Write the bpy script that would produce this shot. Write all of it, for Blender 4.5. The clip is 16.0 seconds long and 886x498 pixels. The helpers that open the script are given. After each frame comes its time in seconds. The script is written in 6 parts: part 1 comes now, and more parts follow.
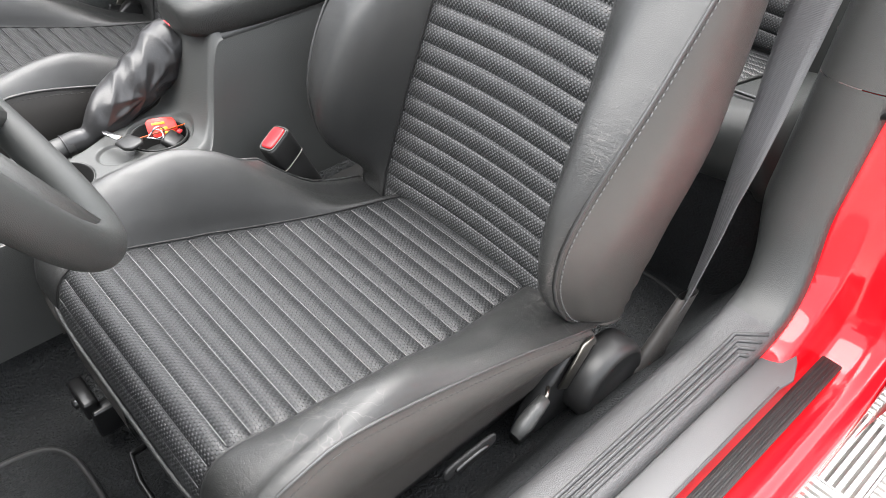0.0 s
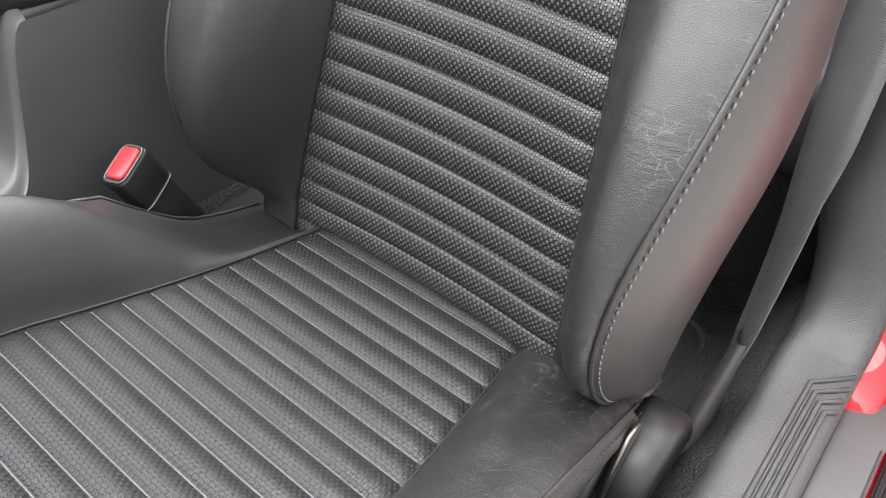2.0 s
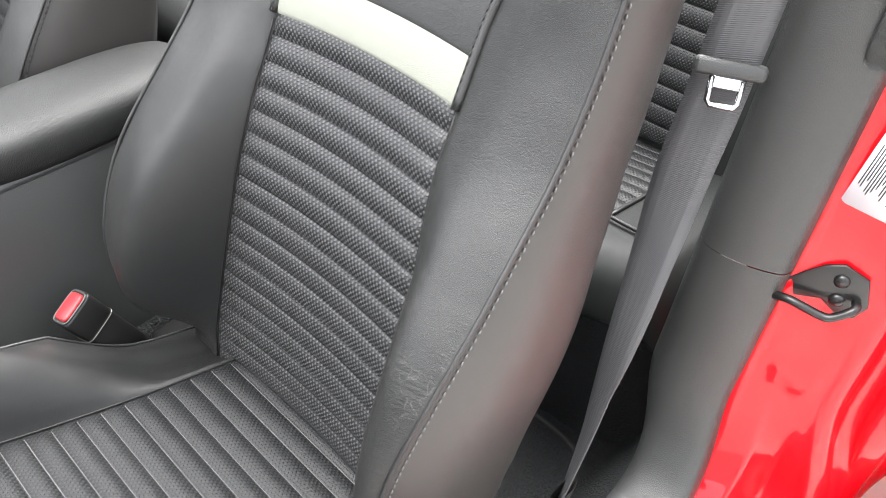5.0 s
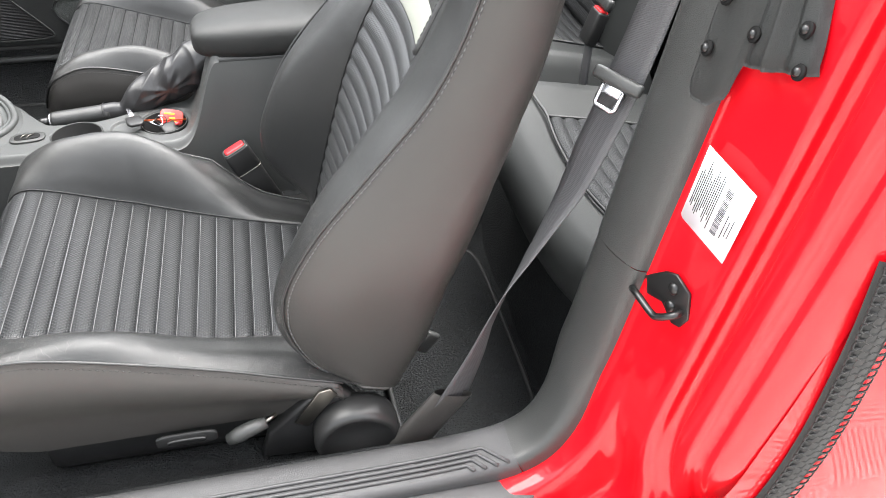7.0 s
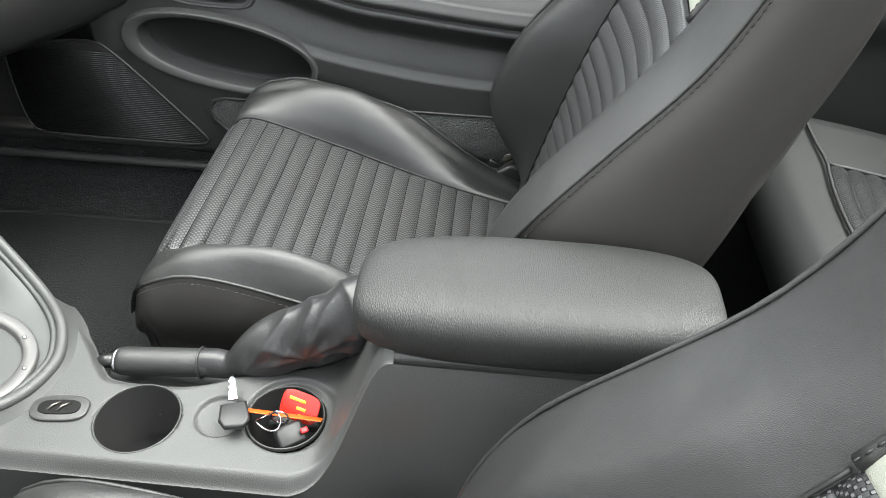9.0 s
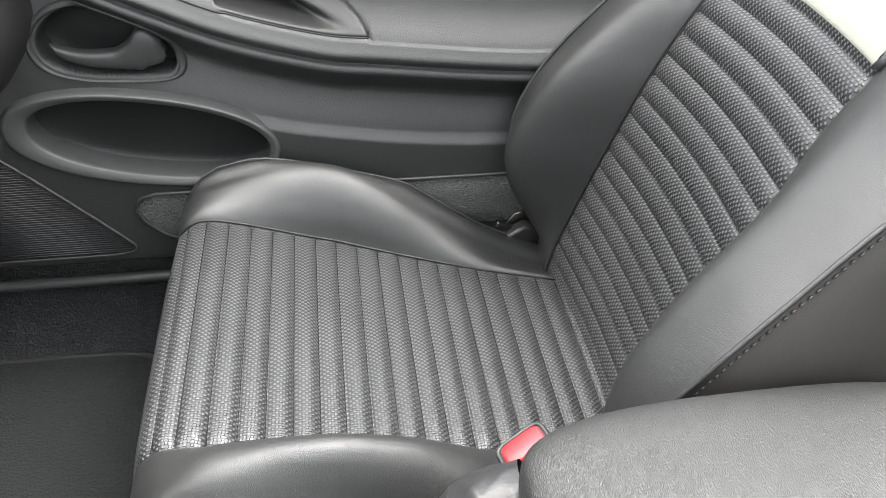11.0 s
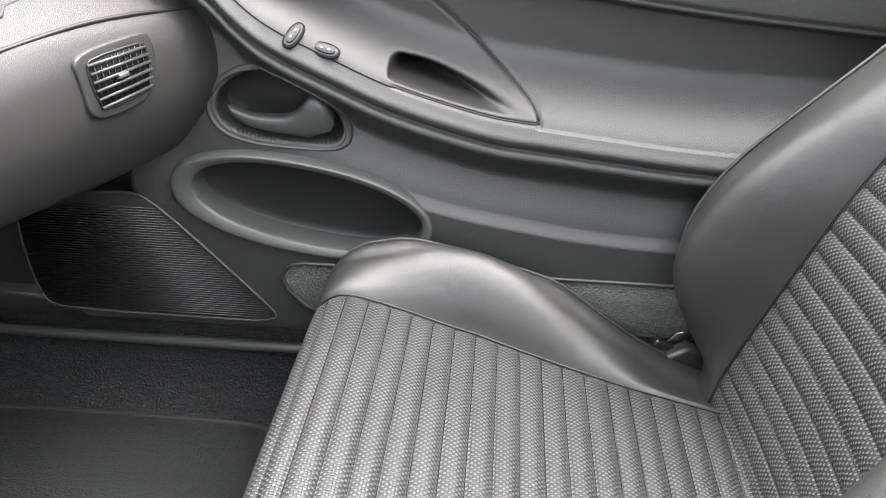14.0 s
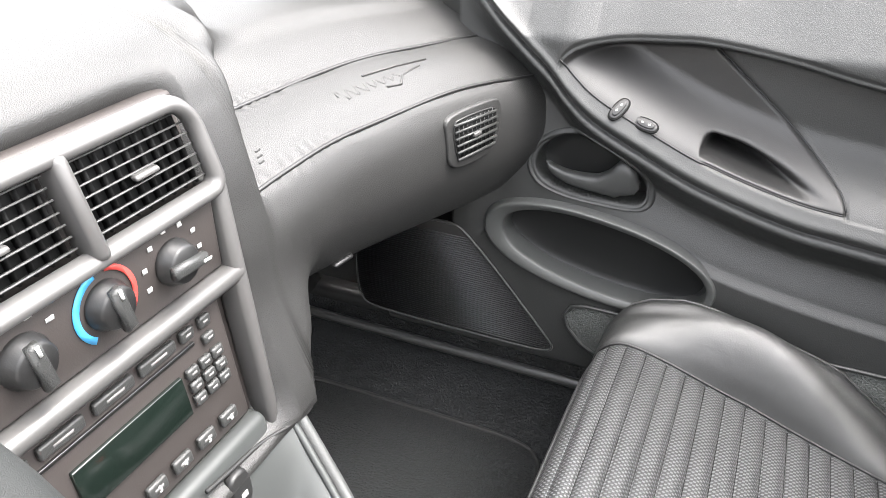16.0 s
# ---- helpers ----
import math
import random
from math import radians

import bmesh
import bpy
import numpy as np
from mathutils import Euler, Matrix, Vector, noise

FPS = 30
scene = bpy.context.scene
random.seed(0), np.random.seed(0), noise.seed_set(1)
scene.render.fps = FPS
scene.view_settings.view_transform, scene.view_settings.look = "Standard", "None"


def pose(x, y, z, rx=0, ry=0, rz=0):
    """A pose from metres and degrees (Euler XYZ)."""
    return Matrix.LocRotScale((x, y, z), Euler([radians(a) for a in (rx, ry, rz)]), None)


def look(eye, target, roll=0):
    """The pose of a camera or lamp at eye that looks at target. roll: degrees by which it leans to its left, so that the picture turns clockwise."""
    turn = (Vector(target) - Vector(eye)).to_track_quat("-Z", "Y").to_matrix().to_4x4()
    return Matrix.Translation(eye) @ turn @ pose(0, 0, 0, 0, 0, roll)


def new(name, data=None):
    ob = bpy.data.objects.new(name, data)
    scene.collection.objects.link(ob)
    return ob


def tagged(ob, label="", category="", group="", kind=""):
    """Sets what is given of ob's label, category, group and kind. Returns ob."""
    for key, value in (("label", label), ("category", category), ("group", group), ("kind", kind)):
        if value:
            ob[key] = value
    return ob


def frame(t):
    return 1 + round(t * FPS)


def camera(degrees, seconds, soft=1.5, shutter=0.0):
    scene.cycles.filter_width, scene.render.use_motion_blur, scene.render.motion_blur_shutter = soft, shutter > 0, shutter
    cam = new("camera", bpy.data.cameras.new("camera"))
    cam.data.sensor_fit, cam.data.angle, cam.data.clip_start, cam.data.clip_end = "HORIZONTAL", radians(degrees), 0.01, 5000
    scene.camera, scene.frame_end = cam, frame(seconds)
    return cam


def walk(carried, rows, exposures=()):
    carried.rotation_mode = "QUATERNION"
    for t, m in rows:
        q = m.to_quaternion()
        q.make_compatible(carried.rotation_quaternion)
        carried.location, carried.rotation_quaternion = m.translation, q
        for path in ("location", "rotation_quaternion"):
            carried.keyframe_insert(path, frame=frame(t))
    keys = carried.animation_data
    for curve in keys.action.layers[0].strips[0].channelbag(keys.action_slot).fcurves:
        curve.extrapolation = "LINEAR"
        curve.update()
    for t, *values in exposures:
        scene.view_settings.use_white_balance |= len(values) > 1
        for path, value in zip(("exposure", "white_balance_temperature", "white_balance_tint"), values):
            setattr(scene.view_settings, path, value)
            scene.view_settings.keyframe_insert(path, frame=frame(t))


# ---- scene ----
cam = camera(60.3, 16.0, soft=0.85)
METRES = 2.945
BASE = pose(-0.563, -0.953, 1.158, -42.10, -1.23, -42.08)
ROWS = [
    (0.0, 0.0, 0.0, 0.0, 0.0, 0.0, -0.0),
    (0.5, -0.0028, 0.0241, 0.0199, -0.88, -0.59, 0.54),
    (1.0, -0.0117, 0.0702, 0.0125, -2.39, -0.78, 1.68),
    (1.5, -0.0188, 0.0987, 0.0119, -4.68, -0.78, 3.4),
    (2.0, -0.0136, 0.1107, 0.0208, -7.32, -1.1, 5.56),
    (2.5, -0.0099, 0.1246, 0.0291, -9.43, -1.41, 7.27),
    (3.0, 0.0109, 0.1233, 0.0406, -10.17, -1.78, 8.29),
    (3.5, 0.0268, 0.1147, 0.0516, -10.29, -1.96, 8.6),
    (4.0, 0.0271, 0.1001, 0.0659, -9.51, -1.9, 8.13),
    (6.5, 0.1687, -0.0019, 0.0444, 15.84, 0.35, -13.81),
    (7.0, 0.216, 0.0035, 0.0467, 22.58, -1.02, -19.51),
    (7.5, 0.2101, 0.0214, 0.0828, 29.22, -3.75, -24.28),
    (8.0, 0.1418, 0.0636, 0.1161, 34.99, -6.61, -28.03),
    (8.5, 0.0836, 0.1175, 0.1432, 38.13, -7.79, -29.96),
    (9.0, 0.0216, 0.1698, 0.1613, 38.26, -7.19, -30.23),
    (9.5, -0.035, 0.2026, 0.1855, 36.56, -7.14, -28.82),
    (12.0, -0.1157, 0.1967, 0.1476, 22.46, 0.09, -20.26),
    (12.5, -0.1109, 0.214, 0.1519, 26.79, 1.05, -22.92),
    (13.0, -0.1071, 0.2213, 0.1537, 31.19, 1.08, -25.36),
    (13.5, -0.1052, 0.2205, 0.1524, 34.67, 1.5, -27.46),
    (14.0, -0.1057, 0.2157, 0.1555, 38.26, 0.98, -29.5),
    (14.5, -0.1067, 0.2099, 0.1561, 42.37, -0.22, -31.53),
    (15.0, -0.1079, 0.2047, 0.1567, 47.24, -2.44, -33.44),
    (15.5, -0.1068, 0.1889, 0.1531, 51.84, -4.64, -35.4),
    (16.0, -0.1012, 0.1694, 0.1518, 59.17, -9.25, -37.41),
]
EXPOSURES = [(0.0, 1.2, 6500, 10), (0.7, 0.94, 6500, 10), (1.6, 0.86, 6500, 10), (2.5, 1.08, 6500, 10), (4.0, 1.13, 6500, 10), (6.5, 1.22, 6500, 10), (7.5, 1.10, 6500, 7), (8.2, 0.82, 6500, 4), (8.6, 0.84, 6500, 4), (9.0, 1.10, 6500, 4), (9.5, 1.31, 6500, 4), (12.0, 1.52, 6600, 11), (12.9, 1.74, 6600, 11), (16.0, 1.76, 6600, 11)]
walk(cam, [(t, BASE @ pose(METRES * x, METRES * y, METRES * z, 90 + pitch, roll, yaw)) for t, x, y, z, yaw, pitch, roll in ROWS],
     exposures=EXPOSURES)

# ---- world and sun ----
world = bpy.data.worlds.new("sky")
scene.world = world
world.use_nodes = True
wn, wl = world.node_tree.nodes, world.node_tree.links
wn.clear()
sky = wn.new("ShaderNodeTexSky")
sky.sky_type = "NISHITA"
sky.sun_disc = False
sky.sun_elevation = radians(63)
sky.sun_rotation = radians(69)
sky.air_density, sky.dust_density, sky.ozone_density = 1.0, 4.0, 0.6
hsv = wn.new("ShaderNodeHueSaturation")
hsv.inputs["Saturation"].default_value = 0.18
bg = wn.new("ShaderNodeBackground")
bg.inputs["Strength"].default_value = 0.52
wo = wn.new("ShaderNodeOutputWorld")
wl.new(sky.outputs[0], hsv.inputs["Color"])
wl.new(hsv.outputs[0], bg.inputs["Color"])
wl.new(bg.outputs[0], wo.inputs["Surface"])

sun_data = bpy.data.lights.new("sun", "SUN")
sun_data.energy = 2.6
sun_data.angle = radians(42)
sun_data.color = (1.0, 0.97, 0.93)
sun = new("sun", sun_data)
sun.matrix_world = look((-1.6, 0.6, 3.3), (0, 0, 0))


# ---- materials ----
def material(name, base, rough=0.5, metal=0.0, grain=None, wear=0.12, wear_scale=6.0, coat=0.0, bump=0.0, spec=0.5, creases=0.0, tint=None, stretch=None, dot_sheen=4.0):
    """A principled material with two scales of variation. grain: (kind, scale, distance)."""
    m = bpy.data.materials.new(name)
    m.use_nodes = True
    n, l = m.node_tree.nodes, m.node_tree.links
    p = n["Principled BSDF"]
    p.inputs["Roughness"].default_value = rough
    p.inputs["Metallic"].default_value = metal
    p.inputs["Coat Weight"].default_value = coat
    p.inputs["Coat Roughness"].default_value = 0.03
    p.inputs["Specular IOR Level"].default_value = spec
    tc = n.new("ShaderNodeTexCoord")
    big = n.new("ShaderNodeTexNoise")
    big.inputs["Scale"].default_value = wear_scale
    big.inputs["Detail"].default_value = 6
    l.new(tc.outputs["Object"], big.inputs["Vector"])
    mix = n.new("ShaderNodeMix")
    mix.data_type = "RGBA"
    lo = [c * (1 - wear) for c in base]
    hi = [min(1, c * (1 + wear)) for c in (tint or base)]
    mix.inputs[6].default_value = (*lo, 1)
    mix.inputs[7].default_value = (*hi, 1)
    l.new(big.outputs["Fac"], mix.inputs[0])
    l.new(mix.outputs[2], p.inputs["Base Color"])
    rr = n.new("ShaderNodeMapRange")
    rr.inputs["To Min"].default_value = max(0.02, rough * (1 - wear))
    rr.inputs["To Max"].default_value = min(1, rough * (1 + wear))
    l.new(big.outputs["Fac"], rr.inputs["Value"])
    l.new(rr.outputs[0], p.inputs["Roughness"])
    if grain:
        kind, scale, dist = grain
        b = n.new("ShaderNodeBump")
        b.inputs["Distance"].default_value = dist
        b.inputs["Strength"].default_value = 1.0
        if kind == "leather":
            t = n.new("ShaderNodeTexVoronoi")
            t.feature = "DISTANCE_TO_EDGE"
            t.inputs["Scale"].default_value = scale
            warp = n.new("ShaderNodeTexNoise")
            warp.inputs["Scale"].default_value = scale * 0.13
            warp.inputs["Detail"].default_value = 3
            mp = n.new("ShaderNodeVectorMath")
            mp.operation = "MULTIPLY_ADD"
            mp.inputs[1].default_value = (3.0 / scale,) * 3
            l.new(tc.outputs["Object"], warp.inputs["Vector"])
            l.new(warp.outputs["Color"], mp.inputs[0])
            l.new(tc.outputs["Object"], mp.inputs[2])
            st = n.new("ShaderNodeVectorMath")
            st.operation = "MULTIPLY"
            st.inputs[1].default_value = stretch or (1, 1, 1)
            l.new(mp.outputs[0], st.inputs[0])
            l.new(st.outputs[0], t.inputs["Vector"])
            cr = n.new("ShaderNodeMapRange")
            cr.inputs["From Max"].default_value = 0.25
            l.new(t.outputs["Distance"], cr.inputs["Value"])
            st2 = n.new("ShaderNodeVectorMath")
            st2.operation = "MULTIPLY"
            st2.inputs[1].default_value = (1.0, 0.45, 0.9)
            l.new(tc.outputs["Object"], st2.inputs[0])
            fold = n.new("ShaderNodeTexNoise")
            fold.inputs["Scale"].default_value = 160
            fold.inputs["Detail"].default_value = 2
            fold.inputs["Distortion"].default_value = 0.9
            l.new(st2.outputs[0], fold.inputs["Vector"])
            off = n.new("ShaderNodeMath")
            off.operation = "SUBTRACT"
            off.inputs[1].default_value = 0.5
            l.new(fold.outputs["Fac"], off.inputs[0])
            mag = n.new("ShaderNodeMath")
            mag.operation = "ABSOLUTE"
            l.new(off.outputs[0], mag.inputs[0])
            thin = n.new("ShaderNodeMapRange")
            thin.inputs["From Max"].default_value = 0.05
            l.new(mag.outputs[0], thin.inputs["Value"])
            patch = n.new("ShaderNodeMapRange")
            patch.inputs["From Min"].default_value = 0.40
            patch.inputs["From Max"].default_value = 0.68
            patch.inputs["To Max"].default_value = 1.0
            l.new(big.outputs["Fac"], patch.inputs["Value"])
            mulc = n.new("ShaderNodeMath")
            mulc.operation = "MULTIPLY"
            l.new(thin.outputs[0], mulc.inputs[0])
            l.new(patch.outputs[0], mulc.inputs[1])
            l.new(cr.outputs[0], b.inputs["Height"])
            if creases:
                b2 = n.new("ShaderNodeBump")
                b2.inputs["Distance"].default_value = 0.00019 * min(1, creases)
                l.new(mulc.outputs[0], b2.inputs["Height"])
                soft = n.new("ShaderNodeTexNoise")
                soft.inputs["Scale"].default_value = 45
                soft.inputs["Detail"].default_value = 3
                l.new(tc.outputs["Object"], soft.inputs["Vector"])
                b3 = n.new("ShaderNodeBump")
                b3.inputs["Distance"].default_value = 0.0006
                l.new(soft.outputs["Fac"], b3.inputs["Height"])
                l.new(b3.outputs[0], b2.inputs["Normal"])
                l.new(b2.outputs[0], b.inputs["Normal"])
            if creases >= 1:
                worn_cracks(n, l, tc, p, mix, b, b2)
        elif kind == "noise":
            t = n.new("ShaderNodeTexNoise")
            t.inputs["Scale"].default_value = scale
            t.inputs["Detail"].default_value = 4
            l.new(tc.outputs["Object"], t.inputs["Vector"])
            l.new(t.outputs["Fac"], b.inputs["Height"])
        elif kind == "weave":
            sep = n.new("ShaderNodeSeparateXYZ")
            l.new(tc.outputs["UV"], sep.inputs[0])
            prod = n.new("ShaderNodeMath")
            prod.operation = "MULTIPLY"
            for k in (0, 1):
                mu = n.new("ShaderNodeMath")
                mu.operation = "MULTIPLY"
                mu.inputs[1].default_value = scale * (1.0 if k == 0 else 0.85)
                si = n.new("ShaderNodeMath")
                si.operation = "SINE"
                l.new(sep.outputs[k], mu.inputs[0])
                l.new(mu.outputs[0], si.inputs[0])
                l.new(si.outputs[0], prod.inputs[k])
            mx = n.new("ShaderNodeMapRange")
            mx.inputs["From Min"].default_value = 0.0
            mx.inputs["From Max"].default_value = 0.55
            l.new(prod.outputs[0], mx.inputs["Value"])
            l.new(mx.outputs[0], b.inputs["Height"])
            # paler dot tops paint in the sheen that the embossed relief catches
            raised = n.new("ShaderNodeMix")
            raised.data_type = "RGBA"
            raised.inputs[7].default_value = (*[min(1, c * dot_sheen) for c in base], 1)
            l.new(mx.outputs[0], raised.inputs[0])
            l.new(mix.outputs[2], raised.inputs[6])
            l.new(raised.outputs[2], p.inputs["Base Color"])
        elif kind == "webbing":
            w = n.new("ShaderNodeTexWave")
            w.wave_type, w.bands_direction = "BANDS", "Y"
            w.inputs["Scale"].default_value = scale
            l.new(tc.outputs["UV"], w.inputs["Vector"])
            w2 = n.new("ShaderNodeTexWave")
            w2.wave_type, w2.bands_direction = "BANDS", "X"
            w2.inputs["Scale"].default_value = scale * 0.25
            l.new(tc.outputs["UV"], w2.inputs["Vector"])
            ad = n.new("ShaderNodeMath")
            l.new(w.outputs["Fac"], ad.inputs[0])
            l.new(w2.outputs["Fac"], ad.inputs[1])
            l.new(ad.outputs[0], b.inputs["Height"])
        l.new(b.outputs[0], p.inputs["Normal"])
    return m


def worn_cracks(n, l, tc, p, mix, grain_bump, fold_bump):
    """Pale cracks in patches and fine slanting wrinkles in leather that has been sat on."""
    warp = n.new("ShaderNodeTexNoise")
    warp.inputs["Scale"].default_value = 24
    warp.inputs["Detail"].default_value = 4
    l.new(tc.outputs["Object"], warp.inputs["Vector"])
    bent = n.new("ShaderNodeVectorMath")
    bent.operation = "MULTIPLY_ADD"
    bent.inputs[1].default_value = (0.05, 0.05, 0.05)
    l.new(warp.outputs["Color"], bent.inputs[0])
    l.new(tc.outputs["Object"], bent.inputs[2])
    cells = n.new("ShaderNodeTexVoronoi")
    cells.feature = "DISTANCE_TO_EDGE"
    cells.inputs["Scale"].default_value = 52
    cells.inputs["Randomness"].default_value = 1.0
    l.new(bent.outputs[0], cells.inputs["Vector"])
    line = n.new("ShaderNodeMapRange")
    line.inputs["From Min"].default_value, line.inputs["From Max"].default_value = 0.0, 0.030
    line.inputs["To Min"].default_value, line.inputs["To Max"].default_value = 1.0, 0.0
    l.new(cells.outputs["Distance"], line.inputs["Value"])
    spread = n.new("ShaderNodeTexNoise")
    spread.inputs["Scale"].default_value = 9
    spread.inputs["Detail"].default_value = 3
    l.new(tc.outputs["Object"], spread.inputs["Vector"])
    # the wear sits where one slides in, low on the side of the seat
    height = n.new("ShaderNodeSeparateXYZ")
    l.new(tc.outputs["Object"], height.inputs[0])
    low = n.new("ShaderNodeMapRange")
    low.inputs["From Min"].default_value, low.inputs["From Max"].default_value = 0.46, 0.64
    low.inputs["To Min"].default_value, low.inputs["To Max"].default_value = 0.09, -0.20
    l.new(height.outputs["Z"], low.inputs["Value"])
    where = n.new("ShaderNodeMath")
    l.new(spread.outputs["Fac"], where.inputs[0])
    l.new(low.outputs[0], where.inputs[1])
    patch = n.new("ShaderNodeMapRange")
    patch.inputs["From Min"].default_value, patch.inputs["From Max"].default_value = 0.50, 0.62
    l.new(where.outputs[0], patch.inputs["Value"])
    both = n.new("ShaderNodeMath")
    both.operation = "MULTIPLY"
    l.new(line.outputs[0], both.inputs[0])
    l.new(patch.outputs[0], both.inputs[1])
    half = n.new("ShaderNodeMath")
    half.operation = "MULTIPLY"
    half.inputs[1].default_value = 0.62
    l.new(both.outputs[0], half.inputs[0])
    pale = n.new("ShaderNodeMix")
    pale.data_type = "RGBA"
    pale.inputs[7].default_value = (0.10, 0.094, 0.09, 1)
    l.new(half.outputs[0], pale.inputs[0])
    l.new(mix.outputs[2], pale.inputs[6])
    l.new(pale.outputs[2], p.inputs["Base Color"])
    turned = n.new("ShaderNodeMapping")
    turned.inputs["Rotation"].default_value = (radians(28), 0, radians(20))
    turned.inputs["Scale"].default_value = (80, 45, 300)
    l.new(tc.outputs["Object"], turned.inputs["Vector"])
    wrinkle = n.new("ShaderNodeTexNoise")
    wrinkle.inputs["Scale"].default_value = 1.0
    wrinkle.inputs["Detail"].default_value = 3
    wrinkle.inputs["Distortion"].default_value = 0.7
    l.new(turned.outputs[0], wrinkle.inputs["Vector"])
    fine = n.new("ShaderNodeBump")
    fine.inputs["Distance"].default_value = 0.0008
    spot = n.new("ShaderNodeMapRange")
    spot.inputs["From Min"].default_value, spot.inputs["From Max"].default_value = 0.44, 0.70
    l.new(where.outputs[0], spot.inputs["Value"])
    ease = n.new("ShaderNodeMath")
    ease.operation = "MULTIPLY"
    l.new(wrinkle.outputs["Fac"], ease.inputs[0])
    l.new(spot.outputs[0], ease.inputs[1])
    l.new(ease.outputs[0], fine.inputs["Height"])
    l.new(fold_bump.outputs[0], fine.inputs["Normal"])
    l.new(fine.outputs[0], grain_bump.inputs["Normal"])


LEATHER = material("black leather", (0.018, 0.0185, 0.0183), 0.42, grain=("leather", 900, 0.00010), wear=0.12, wear_scale=5, creases=0.6, spec=0.75)
LEATHER_WORN = material("creased black leather", (0.017, 0.0175, 0.017), 0.37, grain=("leather", 900, 0.00010), wear=0.2, wear_scale=7, creases=1.0, spec=0.65)
LEATHER_REAR = material("matt black leather", (0.017, 0.0185, 0.018), 0.58, grain=("leather", 900, 0.00006), wear=0.12, wear_scale=5, spec=0.4)
LEATHER_SIDE = material("charcoal vinyl", (0.040, 0.0375, 0.035), 0.36, grain=("leather", 1100, 0.00006), wear=0.12, wear_scale=5, spec=0.55)
WEAVE = material("woven vinyl", (0.0165, 0.017, 0.0175), 0.40, grain=("weave", 1150, 0.0030), wear=0.2, wear_scale=14, spec=0.55, dot_sheen=6.0)
# flatter from wear; the darker base also carries the shade on these seats
WEAVE_WORN_SHADED = material("worn woven vinyl, shade in its base", (0.0095, 0.0100, 0.0106), 0.48, grain=("weave", 1150, 0.0013), wear=0.2, wear_scale=14, spec=0.45, dot_sheen=3.2)
IVORY = material("ivory leather", (0.27, 0.28, 0.24), 0.5, grain=("leather", 900, 0.0002), wear=0.06)
SEAM_THREAD = material("grey seam thread", (0.12, 0.12, 0.122), 0.5)
# near black, so cups, vents, slots and gaps hold their shade as colour
RECESS_SHADE = material("black for shade in recesses", (0.005, 0.005, 0.005), 0.75, spec=0.2)
THREAD = material("black thread", (0.018, 0.018, 0.018), 0.5)
# one vinyl in two tones, set to offset the light on dash and door
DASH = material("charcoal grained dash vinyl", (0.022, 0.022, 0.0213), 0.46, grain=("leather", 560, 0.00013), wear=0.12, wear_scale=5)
DOOR_VINYL = material("grained dash vinyl lightened for the door", (0.028, 0.0288, 0.0280), 0.42, grain=("leather", 560, 0.00013), wear=0.12, wear_scale=5)
BOWL_VINYL = material("smooth armrest vinyl", (0.022, 0.0216, 0.0213), 0.42, grain=("leather", 560, 0.00006), wear=0.1, wear_scale=5)
RING_VINYL = material("smooth grey vinyl ring", (0.060, 0.062, 0.060), 0.42, grain=("leather", 560, 0.00006), wear=0.08, wear_scale=5)
LID_VINYL = material("armrest vinyl", (0.025, 0.0257, 0.025), 0.46, grain=("leather", 480, 0.00024), wear=0.1, wear_scale=6, stretch=(1.6, 0.5, 0.5), spec=0.38)
PLASTIC = material("charcoal plastic", (0.036, 0.037, 0.036), 0.36, grain=("leather", 480, 0.00011), wear=0.1)
CONSOLE_PLASTIC = material("charcoal console plastic", (0.050, 0.052, 0.051), 0.46, grain=("leather", 480, 0.00011), wear=0.1)
PLASTIC_DARK = material("black plastic", (0.014, 0.014, 0.014), 0.4, grain=("noise", 500, 0.0001))
SILL_PLASTIC = material("grey sill plastic", (0.044, 0.044, 0.045), 0.42, grain=("leather", 600, 0.00016))
STEP_PLASTIC = material("light grey step plastic", (0.058, 0.058, 0.059), 0.5, grain=("noise", 700, 0.0001), wear=0.1)
CARPET = material("charcoal carpet", (0.022, 0.0232, 0.024), 0.95, grain=("noise", 300, 0.006), wear=0.65, wear_scale=230, spec=0.1)
SILVER_DARK = material("satin grey plastic", (0.038, 0.041, 0.040), 0.50, metal=0.0, wear=0.08)
# dark plastic, its base lowered further for shade inside pocket and handle well
DOOR_SMOOTH = material("smooth dark pocket plastic, shade included", (0.010, 0.0105, 0.0105), 0.45, spec=0.4)
WEBBING = material("grey belt webbing", (0.068, 0.068, 0.071), 0.5, grain=("webbing", 190, 0.00022), wear=0.08)
RED = material("red car paint", (0.56, 0.002, 0.008), 0.45, coat=0.75, wear=0.02, wear_scale=2, spec=0.15)
CHROME = material("bright chrome", (0.50, 0.50, 0.52), 0.2, metal=1.0, wear=0.05)
STEEL = material("zinc plated steel", (0.20, 0.19, 0.17), 0.35, metal=1.0, wear=0.2, wear_scale=40)
BLACK_METAL = material("black painted metal", (0.008, 0.008, 0.008), 0.33, coat=0.2)
SILVER = material("silver painted plastic", (0.095, 0.093, 0.091), 0.38, metal=0.3, wear=0.05)
RED_BUTTON = material("red button plastic", (0.55, 0.02, 0.025), 0.35)
RUBBER = material("black rubber", (0.012, 0.012, 0.012), 0.6, grain=("noise", 300, 0.0001))
TILE_WHITE = material("pale floor tile plastic", (0.62, 0.60, 0.57), 0.5, wear=0.12, wear_scale=12)
CONCRETE = material("grey concrete", (0.34, 0.33, 0.31), 0.85, grain=("noise", 60, 0.002), wear=0.25, wear_scale=3)
